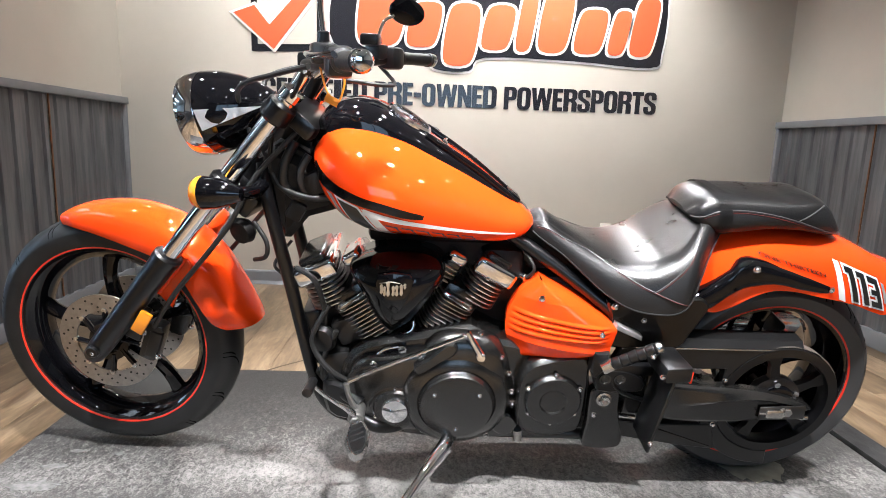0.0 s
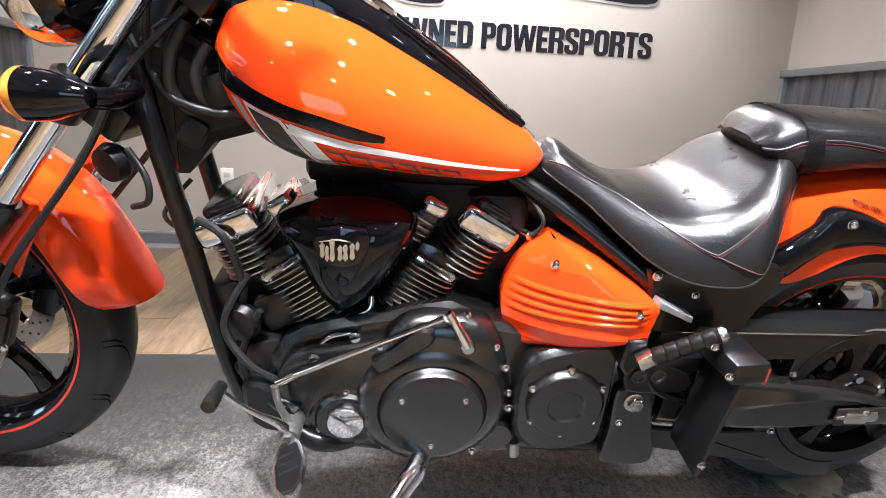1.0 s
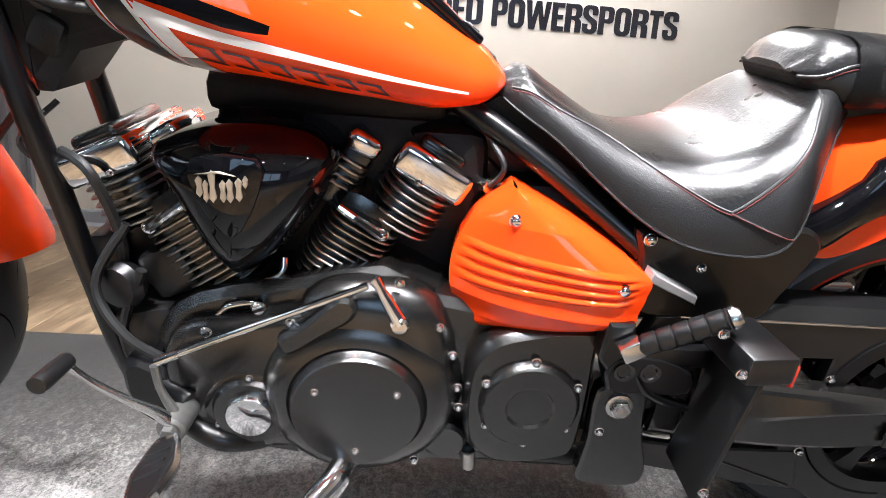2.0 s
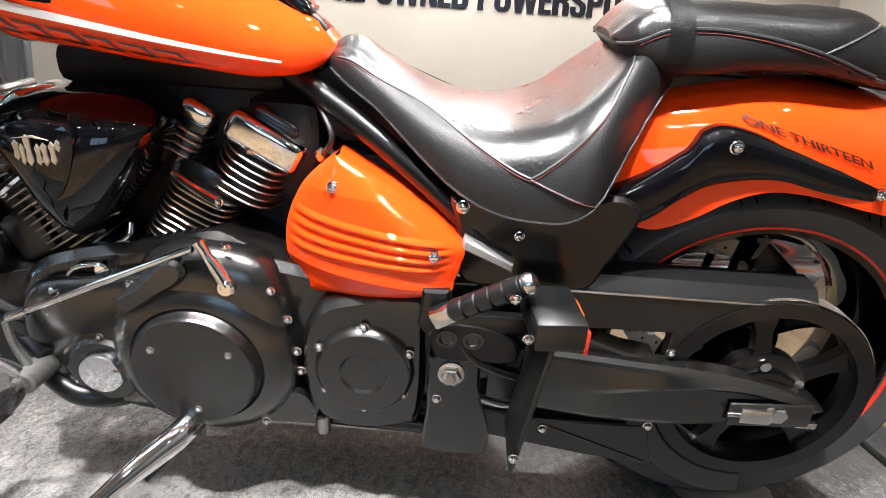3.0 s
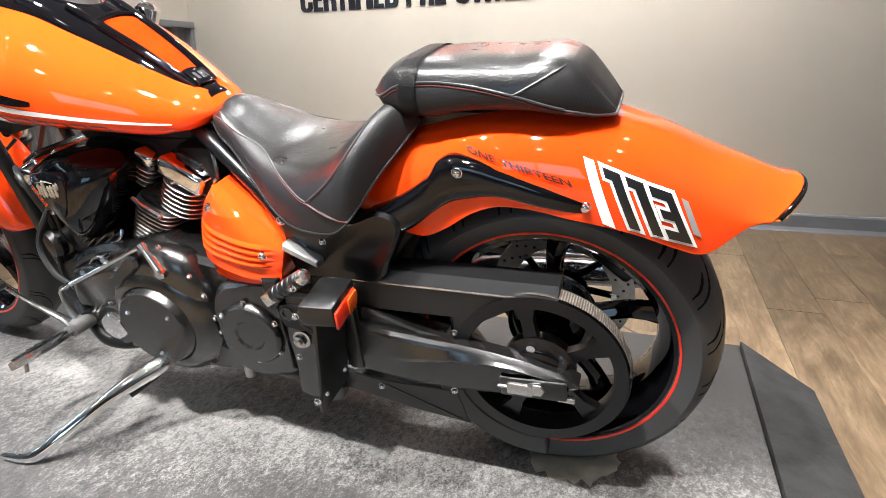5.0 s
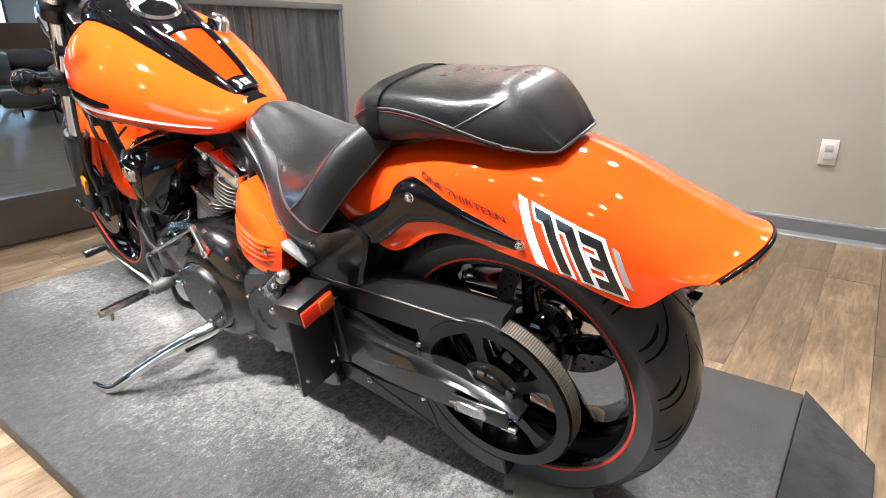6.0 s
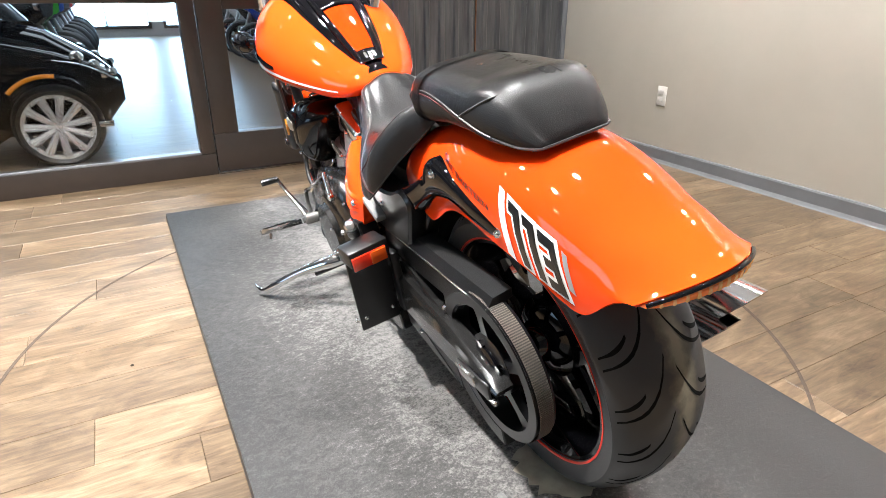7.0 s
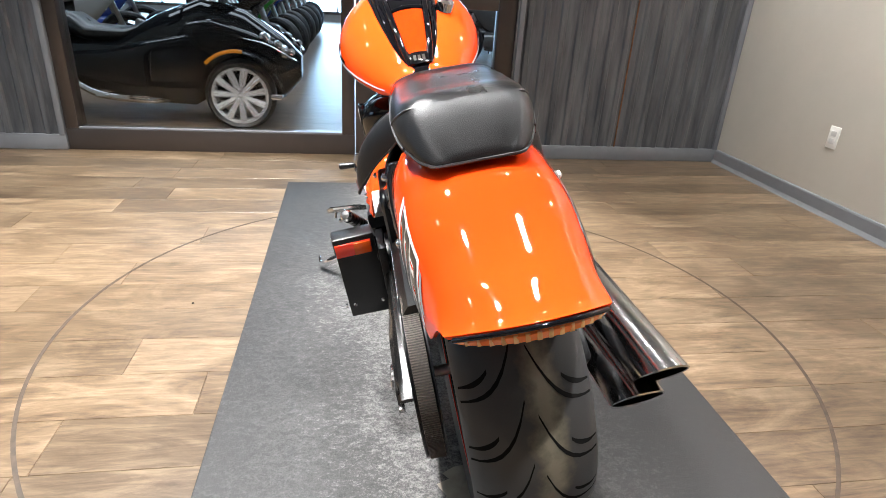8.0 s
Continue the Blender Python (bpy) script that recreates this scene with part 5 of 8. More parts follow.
# -- frame --
bm = B()
for sd in (-1, 1):
    tube(bm, [(-0.412, sd * 0.05, 0.87), (-0.402, sd * 0.08, 0.81), (-0.378, sd * 0.09, 0.69), (-0.356, sd * 0.09, 0.574), (-0.333, sd * 0.09, 0.44), (-0.311, sd * 0.088, 0.314), (-0.28, sd * 0.08, 0.215), (-0.20, sd * 0.08, 0.17), (0.1, sd * 0.10, 0.155), (0.42, sd * 0.12, 0.16)], 0.0165, 14)
frame_ob = P("frame", bm, FRAMEB, "black tubular steel frame")
for sd in (-1, 1):
    bm = B()
    plate(bm, [(-0.425, 0.84), (-0.37, 0.93), (-0.27, 0.87), (-0.235, 0.81), (-0.30, 0.765), (-0.35, 0.765), (-0.385, 0.68), (-0.405, 0.72)], sd * 0.055, sd * 0.035, 0.006, 3)
    P("neck_gusset", bm, CAST, "cast black frame neck", frame_ob)
    bm = B()
    tube(bm, [(0.14, sd * 0.030, 0.735), (0.20, sd * 0.050, 0.702), (0.27, sd * 0.078, 0.664), (0.36, sd * 0.112, 0.607), (0.43, sd * 0.146, 0.56), (0.47, sd * 0.156, 0.52)], 0.017, 14)
    P("seat_rail", bm, FRAMEB, "", frame_ob)
    # casting under the seat
    bm = B()
    plate(bm, [(0.418, 0.588), (0.453, 0.585), (0.509, 0.575), (0.576, 0.585), (0.622, 0.604), (0.652, 0.600), (0.668, 0.578), (0.655, 0.542), (0.636, 0.504), (0.615, 0.466), (0.560, 0.460), (0.490, 0.460), (0.442, 0.466), (0.428, 0.510), (0.428, 0.552)],
          sd * 0.168, sd * 0.09, 0.006, 3)
    P("frame_plate", bm, FRAMEB, "gloss black rear frame casting", frame_ob, angle=22)
    # strut along the fender: a rounded bar swept from under the seat to a pointed tip
    mid = smooth_table([(0.605, 0.585), (0.64, 0.588), (0.68, 0.601), (0.72, 0.630), (0.75, 0.651), (0.79, 0.658), (0.84, 0.655), (0.90, 0.640), (0.95, 0.629), (0.985, 0.6225), (1.010, 0.619)])
    half_h = smooth_table([(0.605, 0.014), (0.64, 0.025), (0.68, 0.034), (0.72, 0.034), (0.75, 0.035), (0.79, 0.031), (0.84, 0.0235), (0.90, 0.0205), (0.95, 0.0175), (0.985, 0.012), (1.010, 0.003)])
    out_y = smooth_table([(0.605, 0.168), (0.66, 0.160), (0.72, 0.149), (0.78, 0.147), (0.90, 0.147), (0.97, 0.142), (1.010, 0.137)])
    tuck = 0.010 if sd > 0 else 0.0
    bm = B()
    rings = []
    for x in np.concatenate([np.linspace(0.605, 0.728, 14), np.linspace(0.734, 1.010, 30)]):
        zc, h, yo = mid(x), half_h(x), out_y(x) - tuck
        lift = 0.012 * min(1, max(0, (x - 0.722) / 0.010)) * max(0, 1 - (x - 0.734) / 0.10) if x > 0.722 else 0.0
        prof = [(0.060, -1.0), (0.020, -1.0), (0.007, -0.93), (0.001, -0.70), (0.0, -0.2), (0.0015, 0.45), (0.006, 0.80), (0.014, 0.97), (0.024, 1.0), (0.060, 1.0)]
        rings.append([Vector((x, sd * (yo - d), zc + h * q + (lift if q > 0 else 0))) for d, q in prof])
    skin(bm, rings)
    strut = P("fender_strut", bm, BLACK, "gloss black curved fender strut", angle=50)
    if sd < 0:
        bolt(0.773, -0.145, 0.675, "l", strut), bolt(0.9735, -0.139, 0.6245, "l", strut)
        bolt(0.4347, -0.170, 0.5783, "l", frame_ob), bolt(0.5127, -0.168, 0.5412, "m", frame_ob)
    bm = B()
    plate(bm, [(0.403, 0.352), (0.440, 0.356), (0.474, 0.354), (0.479, 0.310), (0.486, 0.268), (0.502, 0.208), (0.494, 0.178), (0.450, 0.172), (0.402, 0.180), (0.400, 0.215), (0.404, 0.262)], sd * 0.195, sd * 0.165, 0.004, 3)
    P("pivot_plate", bm, SATIN, "black swingarm pivot plate", frame_ob)
bm = B()
plate(bm, [(0.408, 0.416), (0.474, 0.420), (0.522, 0.397), (0.525, 0.362), (0.474, 0.358), (0.411, 0.361)], -0.207, -0.165, 0.004, 2)
peg_mount = P("peg_mount", bm, FRAMEB, "black cast peg mount", frame_ob)
for x in (0.4263, 0.4627):
    bm = B()
    rev(bm, [(0.0145, -0.002), (0.0145, 0.003), (0.0105, 0.003), (0.0085, 0.0005), (0.0, 0.0005)], (x, -0.207, 0.3965), n=18)
    P("socket_screw", bm, SATIN, "black socket screw", peg_mount)
bm = B()
rev(bm, [(0.0195, 0.0), (0.0195, 0.003), (0.017, 0.004)], (0.4364, -0.195, 0.3288), n=28)
cyl(bm, (0.4364, -0.197, 0.3288), (0.4364, -0.209, 0.3288), 0.0150, n=6, bev=0.0015)
rev(bm, [(0.0075, 0.0), (0.0075, 0.0035), (0.006, 0.0045), (0.0, 0.0045)], (0.4364, -0.209, 0.3288), n=16, mi=1)
P("pivot_nut", bm, [ALU, STEEL], "bright hexagonal pivot nut", frame_ob)
bolt(0.4175, -0.194, 0.2796, "m", frame_ob)
bm = B()
tube(bm, [(0.470, -0.172, 0.270), (0.500, -0.173, 0.263), (0.535, -0.170, 0.256)], 0.0065, 10)
P("stay_bar", bm, ALU, "bright stay bar", frame_ob)

# -- rear fender --
r_top = smooth_table([(0.55, 0.640), (0.57, 0.672), (0.60, 0.697), (0.62, 0.708), (0.66, 0.722), (0.72, 0.737), (0.80, 0.750), (0.86, 0.752), (0.94, 0.747), (1.02, 0.731), (1.09, 0.705), (1.15, 0.676), (1.19, 0.659), (1.22, 0.653), (1.25, 0.649), (1.268, 0.640), (1.283, 0.623)])
r_bot = smooth_table([(0.55, 0.60), (0.58, 0.59), (0.62, 0.575), (0.66, 0.556), (0.70, 0.551), (0.74, 0.569), (0.79, 0.602), (0.83, 0.617), (0.87, 0.618), (0.95, 0.604), (1.05, 0.582), (1.11, 0.560), (1.141, 0.551), (1.165, 0.557), (1.19, 0.569), (1.22, 0.588), (1.25, 0.602), (1.283, 0.605)])
r_wid = smooth_table([(0.55, 0.112), (0.58, 0.122), (0.62, 0.128), (0.66, 0.131), (0.74, 0.138), (0.85, 0.142), (0.95, 0.142), (1.05, 0.137), (1.12, 0.129), (1.15, 0.124), (1.19, 0.117), (1.22, 0.111), (1.25, 0.105), (1.283, 0.102)])
N_F = 2.7


def fend_y(x, z):
    lo, hi = r_bot(x), r_top(x)
    q = min(1, max(0, (z - lo) / (hi - lo)))
    return r_wid(x) * (1 - q ** N_F) ** (1 / N_F)


def tail_cut(s):
    """How far back the fender reaches at s, from its middle (0) to its side edge (1)."""
    return 1.283 - 0.050 * s * s


def fend_point(u, a, off=0.0):
    """The fender's skin at u along it and at the angle a across it."""
    sn, cs = abs(math.sin(a)) ** (2 / N_F), abs(math.cos(a)) ** (2 / N_F)
    x = 0.552 + u * (tail_cut(sn) - 0.552)
    lo, hi, w = r_bot(x), r_top(x) - off, r_wid(x) - off
    z = lo + (hi - lo) * cs
    # towards the tail the skin flattens out into a shallow lip
    k = min(1.0, max(0.0, (u - 0.88) / 0.12))
    k = k * k * (3 - 2 * k)
    return Vector((x, math.copysign(w * sn, a), z + k * (0.632 - 0.028 * sn * sn - off - z)))


def fend_ring(u, off=0.0, n=36):
    return [fend_point(u, -math.pi / 2 + math.pi * k / n, off) for k in range(n + 1)]


bm = B()
skin(bm, [fend_ring(u) + list(reversed(fend_ring(u, 0.005))) for u in np.linspace(0, 1, 70)])
fender = P("rear_fender", bm, ORANGE, "glossy orange rear fender with upturned tail", angle=55)


def on_fender(name, bm, m, off=0.0015, label="", sd=-1):
    for v in bm.verts:
        x, z = v.co.x, v.co.y
        v.co = (x, sd * (fend_y(x, z) + off), z)
    return P(name, bm, m, label, fender, smooth=False)


def decal_text(words, x0, z0, width, height, slope, sd, lean):
    """Flat lettering in (x, z), its baseline falling by slope, the stems leaning by lean."""
    bm = text_mesh(words, 1.0, bold=0.03)
    a, b = min(v.co.x for v in bm.verts), max(v.co.x for v in bm.verts)
    c, d = min(v.co.y for v in bm.verts), max(v.co.y for v in bm.verts)
    for v in bm.verts:
        s, t = (v.co.x - a) / (b - a), (v.co.y - c) / (d - c)
        if sd > 0:
            s = 1 - s
        v.co = (x0 + width * s + lean * t, z0 + slope * s + height * t, 0)
    bmesh.ops.triangulate(bm, faces=list(bm.faces))
    bmesh.ops.subdivide_edges(bm, edges=list(bm.edges), cuts=2, use_grid_fill=True)
    return bm


for sd in (-1, 1):
    on_fender("white_bar", quad_patch([(0.966, 0.700), (0.982, 0.694), (1.020, 0.592), (1.000, 0.600)]), WHITE, 0.0016, "white slanted bar", sd)
    DIG = {"1": [[(0, 1), (0.62, 1), (0.62, 0), (0.24, 0), (0.24, 0.83), (0, 0.83)]],
           "3": [[(0, 1), (0.9, 1), (0.9, 0), (0.0, 0), (0.0, 0.2), (0.55, 0.2), (0.55, 0.42), (0.12, 0.42), (0.12, 0.6), (0.55, 0.6), (0.55, 0.8), (0, 0.8)]]}

    def place(p, s0, w):
        """A digit's corner, in the leaning frame of the number."""
        s, t = s0 + p[0] * w, p[1]
        if sd > 0:
            s = 1.03 - s
        return (0.992 + 0.036 * (1 - t) + s * 0.104, 0.598 - 0.029 * s + t * (0.089 - 0.012 * s))
    for ch, s0, w in (("1", 0.02, 0.40), ("1", 0.34, 0.40), ("3", 0.66, 0.36)):
        for grow, m_, off, nm in ((0.0045, WHITE, 0.0014, "digit_rim"), (0.0, DECAL_BLACK, 0.0024, "digit")):
            poly = [place(p, s0, w) for p in DIG[ch][0]]
            if grow:
                poly = inset_poly(poly, -grow)
            bm = B()
            bm.faces.new([bm.verts.new((x, z, 0)) for x, z in poly])
            bmesh.ops.triangulate(bm, faces=list(bm.faces))
            bmesh.ops.subdivide_edges(bm, edges=list(bm.edges), cuts=2, use_grid_fill=True)
            on_fender(nm, bm, m_, off, "black number digit" if nm == "digit" else "", sd)
    on_fender("silver_bar", quad_patch([(1.108, 0.640), (1.118, 0.634), (1.142, 0.580), (1.130, 0.586)]), SILVER, 0.0016, "silver slanted bar", sd)
    on_fender("fender_lettering", decal_text("ONE THIRTEEN", 0.786, 0.702, 0.168, 0.0105, -0.045, sd, -0.006), DARKRED, 0.0026, "dark red lettering along the fender", sd)

# tail lamp under the fender's rear edge: a lens bar, deepest in the middle
def lamp_depth(q):
    return 0.004 + 0.021 * (1 - q * q) ** 0.7


def tail_edge(q):
    """A point under the fender's rear edge, q from -1 to 1 across the lamp."""
    y = 0.098 * q
    a = math.copysign(math.asin(min(1, abs(y) / 0.1085) ** (N_F / 2)), y)
    p = fend_point(1.0, a, 0.005)
    return Vector((p.x - 0.001, y, p.z - 0.002))


bm = B()
rings = []
for q in np.linspace(-1, 1, 21):
    e, h = tail_edge(q), lamp_depth(q)
    rings.append([e + Vector(v) for v in ((-0.04, 0, 0), (0.001, 0, 0), (0.004, 0, -h * 0.25), (0.002, 0, -h * 0.65), (-0.010, 0, -h), (-0.04, 0, -h))])
skin(bm, rings)
tail = P("tail_lamp", bm, TAILLENS, "orange red LED tail lamp bar", angle=30)
for k in range(13):
    q = -0.84 + 1.68 * k / 12
    e, h = tail_edge(q), lamp_depth(q)
    bm = B()
    box(bm, e + Vector((0.0008, 0, -h * 0.42)), (0.0054, 0.0064, h * 0.52), 0.0008, Matrix.Rotation(radians(6), 3, "Y"))
    P("lamp_segment", bm, SEGMENT, "pale lamp segment", tail)
bm = B()
tube(bm, [tail_edge(q) + Vector((0.0035, 0, 0.0022)) for q in np.linspace(-1.0, 1.0, 13)], 0.0034, 10)
P("edge_trim", bm, BLACK, "black trim strip", tail)
bm = B()
plate(bm, [(1.02, 0.60), (1.10, 0.588), (1.17, 0.605), (1.20, 0.625), (1.1, 0.64), (1.0, 0.66)], -0.095, 0.095, 0.004)
P("inner_fender", bm, PLASTIC, "black inner fender", fender)

# -- seats --
s_cen = smooth_table([(0.235, 0.752), (0.26, 0.764), (0.31, 0.740), (0.36, 0.711), (0.40, 0.691), (0.45, 0.681), (0.49, 0.681), (0.55, 0.700), (0.60, 0.740), (0.635, 0.772), (0.665, 0.783), (0.682, 0.778), (0.697, 0.766)])
s_edge = smooth_table([(0.235, 0.742), (0.26, 0.751), (0.31, 0.728), (0.36, 0.702), (0.40, 0.685), (0.45, 0.676), (0.49, 0.677), (0.55, 0.698), (0.60, 0.738), (0.635, 0.768), (0.665, 0.778), (0.682, 0.772), (0.697, 0.760)])
s_bot = smooth_table([(0.235, 0.725), (0.255, 0.712), (0.31, 0.680), (0.37, 0.634), (0.41, 0.606), (0.46, 0.583), (0.52, 0.577), (0.575, 0.586), (0.600, 0.606), (0.615, 0.628), (0.635, 0.660), (0.665, 0.700), (0.682, 0.722), (0.697, 0.742)])
s_wid = smooth_table([(0.235, 0.050), (0.255, 0.070), (0.31, 0.100), (0.37, 0.137), (0.43, 0.174), (0.49, 0.199), (0.55, 0.210), (0.597, 0.206), (0.635, 0.160), (0.665, 0.118), (0.682, 0.098), (0.697, 0.080)])
s_seam = smooth_table([(0.235, 0.738), (0.27, 0.738), (0.307, 0.721), (0.373, 0.694), (0.427, 0.667), (0.47, 0.647), (0.50, 0.635), (0.514, 0.631), (0.53, 0.642), (0.565, 0.672), (0.60, 0.715), (0.626, 0.755), (0.665, 0.790), (0.697, 0.80)])


def seat_ring(x, n=26):
    ce, ed, bo, w = s_cen(x), s_edge(x), s_bot(x), s_wid(x)
    half = []
    for k in range(n + 1):
        s = k / n
        if s < 0.45:
            q = s / 0.45
            half.append((w * 0.60 * q, ce + (ed - ce) * q * q))
        else:
            q = (s - 0.45) / 0.55
            a = q * math.pi / 2
            half.append((w * (0.60 + 0.40 * math.sin(a) ** 0.95), bo + (ed - bo) * (math.cos(a) ** 0.85 if a < 1.57 else 0)))
    return [Vector((x, -y, z)) for y, z in reversed(half)] + [Vector((x, y, z)) for y, z in half[1:]]


def seat_y(x, z):
    ring = [v for v in seat_ring(x, 60) if v.y >= 0]
    zs = [v.z for v in ring[24:]]
    ysr = [v.y for v in ring[24:]]
    return float(np.interp(-z, [-q for q in zs], ysr))


sxs = list(np.linspace(0.235, 0.699, 62))
rings = [seat_ring(min(x, 0.697)) for x in sxs]
seat_side, seat_top = B(), B()
n_r = len(rings[0])
for k, target in ((0, seat_side), (1, seat_top)):
    vs = [[target.verts.new(p) for p in r] for r in rings]
    for a, b in zip(vs, vs[1:]):
        for i in range(n_r - 1):
            c = (a[i].co + a[i + 1].co + b[i].co + b[i + 1].co) / 4
            is_top = c.z > s_seam(c.x)
            if is_top == bool(k):
                target.faces.new((a[i], a[i + 1], b[i + 1], b[i]))
    if k == 0:
        target.faces.new(vs[-1])
        target.faces.new(vs[0])
    loose = [v for v in target.verts if not v.link_faces]
    bmesh.ops.delete(target, geom=loose, context="VERTS")
rider = P("rider_seat", seat_side, VINYL, "black vinyl scooped rider seat", angle=60)
P("seat_pad", seat_top, LEATHER, "creased glossy black seat pad", rider, angle=60)
for sd in (-1, 1):
    for m_, rr, off, nm in ((PIPING, 0.0019, 0.0, "seam_welt"), (STITCH, 0.0008, 0.0026, "red_stitching")):
        pts1 = [(x, sd * (seat_y(x, s_seam(x)) + off), s_seam(x) - (0.003 if nm == "red_stitching" else 0)) for x in np.linspace(0.25, 0.515, 22)]
        pts2 = [(x, sd * (seat_y(x, s_seam(x)) + off), s_seam(x) - (0.003 if nm == "red_stitching" else 0)) for x in np.linspace(0.515, 0.66, 16)]
        bm = B()
        pts3 = [(x, sd * (seat_y(x, z) + off), z) for x, z in ((0.514, 0.630), (0.54, 0.621), (0.57, 0.611), (0.597, 0.604))]
        tube(bm, pts1, rr, 6, 2), tube(bm, pts2, rr, 6, 2), tube(bm, pts3, rr, 6, 3)
        P(nm, bm, m_, "", rider)
    bm = B()
    tube(bm, [(x, sd * (s_wid(x) + 0.001), s_bot(x) + 0.002) for x in np.linspace(0.24, 0.695, 26)], 0.0020, 6, 2)
    P("edge_piping", bm, VINYL, "", rider)

p_top = smooth_table([(0.612, 0.792), (0.63, 0.815), (0.65, 0.829), (0.70, 0.834), (0.85, 0.834), (0.935, 0.831), (0.952, 0.822), (0.975, 0.797), (0.998, 0.766), (1.006, 0.754)])
p_bot = smooth_table([(0.612, 0.786), (0.63, 0.768), (0.65, 0.756), (0.70, 0.749), (0.80, 0.761), (0.88, 0.760), (0.94, 0.749), (0.985, 0.744), (1.006, 0.747)])
p_wid = smooth_table([(0.612, 0.070), (0.63, 0.093), (0.66, 0.106), (0.72, 0.113), (0.80, 0.116), (0.88, 0.116), (0.93, 0.108), (0.96, 0.097), (0.99, 0.080), (1.006, 0.064)])
p_seam = smooth_table([(0.612, 0.782), (0.634, 0.786), (0.664, 0.801), (0.716, 0.808), (0.777, 0.805), (0.86, 0.789), (0.93, 0.767), (1.006, 0.750)])


def pill_half(x):
    """Half of the pillion's cross-section, from the top's middle to the bottom's middle."""
    w, hi, lo = p_wid(x), p_top(x), p_bot(x)
    h = hi - lo
    pts = [(0.0, hi + 0.003), (0.45 * w, hi + 0.002), (0.72 * w, hi - 0.004), (0.86 * w, hi - 0.16 * h), (0.97 * w, hi - 0.42 * h), (w, lo + 0.34 * h), (0.96 * w, lo + 0.14 * h), (0.84 * w, lo + 0.02 * h), (0.4 * w, lo)]
    return [(p.x, p.y) for p in spline([(a, b, 0) for a, b in pts], 3)]


def pill_ring(x, off=0.0):
    half = [(y + (off if y > 0.01 else 0), z + off * (1 if z > (p_top(x) + p_bot(x)) / 2 else -1)) for y, z in pill_half(x)]
    return [Vector((x, y, z)) for y, z in half] + [Vector((x, -y, z)) for y, z in reversed(half[1:])]


def pill_y(x, z):
    half = pill_half(x)
    top = max(range(len(half)), key=lambda i: half[i][0])
    return float(np.interp(z, [q[1] for q in reversed(half[:top + 1])], [q[0] for q in reversed(half[:top + 1])]))


pxs = list(np.linspace(0.612, 1.006, 62))
rings = [pill_ring(x) for x in pxs]
n_r = len(rings[0])
pil_top, pil_side = B(), B()
for k, target in ((0, pil_side), (1, pil_top)):
    vs = [[target.verts.new(p) for p in r] for r in rings]
    for a, b in zip(vs, vs[1:]):
        for i in range(n_r):
            j = (i + 1) % n_r
            c = (a[i].co + a[j].co + b[i].co + b[j].co) / 4
            is_top = c.z > p_seam(c.x) and c.x < 0.86 + max(0, c.z - 0.789) * 2.0
            if is_top == bool(k):
                target.faces.new((a[i], a[j], b[j], b[i]))
    if k == 0:
        target.faces.new(vs[-1])
        target.faces.new(vs[0])
    bmesh.ops.delete(target, geom=[v for v in target.verts if not v.link_faces], context="VERTS")
pillion = P("pillion_seat", pil_side, VINYL, "black vinyl pillion seat with welted edges", angle=60)
P("pillion_pad", pil_top, LEATHER, "glossy black pillion top pad", pillion, angle=60)
bm = B()
skin(bm, [pill_ring(x, 0.0028) for x in np.linspace(0.672, 0.702, 5)], caps=False)
bmesh.ops.solidify(bm, geom=list(bm.faces), thickness=0.002)
P("seat_strap", bm, VINYL, "black strap round the pillion seat", pillion)
for sd in (-1, 1):
    bm = B()
    tube(bm, [(x, sd * (pill_y(x, p_seam(x)) + 0.0005), p_seam(x)) for x in np.linspace(0.616, 0.935, 22)], 0.0022, 6, 2)
    tube(bm, [(x, sd * pill_y(x, z), z) for x, z in ((0.86, 0.789), (0.88, 0.799), (0.90, 0.809), (0.918, 0.818), (0.930, 0.8235))] + [(0.938, sd * 0.05, 0.8265), (0.941, 0, 0.8275)], 0.0022, 6, 3)
    tube(bm, [(x, sd * (p_wid(x) * 0.97 + 0.0008), p_bot(x) + 0.16 * (p_top(x) - p_bot(x))) for x in np.linspace(0.90, 1.006, 9)] + [(1.0075, 0, 0.7485)], 0.0026, 6, 2)
    P("seat_welt", bm, PIPING, "grey piping", pillion)
    bm = B()
    tube(bm, [(x, sd * (pill_y(x, p_seam(x) - 0.0045) + 0.0008), p_seam(x) - 0.0045) for x in np.linspace(0.64, 0.95, 18)], 0.0010, 5, 2)
    P("red_stitching", bm, STITCH, "", pillion)
bm = B()
plate(bm, [(0.64, 0.70), (0.95, 0.715), (0.955, 0.746), (0.65, 0.752)], -0.055, 0.055, 0.004)
P("seat_pan", bm, PLASTIC, "", pillion)


# -- engine --
def tilt(c, deg):
    """A frame at c whose z axis leans by deg towards +x."""
    return Matrix.Translation(c) @ Matrix.Rotation(radians(deg), 4, "Y")


bm = B()
plate(bm, [(-0.235, 0.34), (-0.20, 0.42), (-0.12, 0.455), (-0.02, 0.475), (0.09, 0.50), (0.17, 0.46), (0.30, 0.44), (0.40, 0.42), (0.41, 0.22), (0.33, 0.17), (0.10, 0.15), (-0.12, 0.17), (-0.22, 0.24)], -0.145, 0.145, 0.012, 2)
engine = P("engine_block", bm, SATIN, "satin black V-twin engine crankcase")


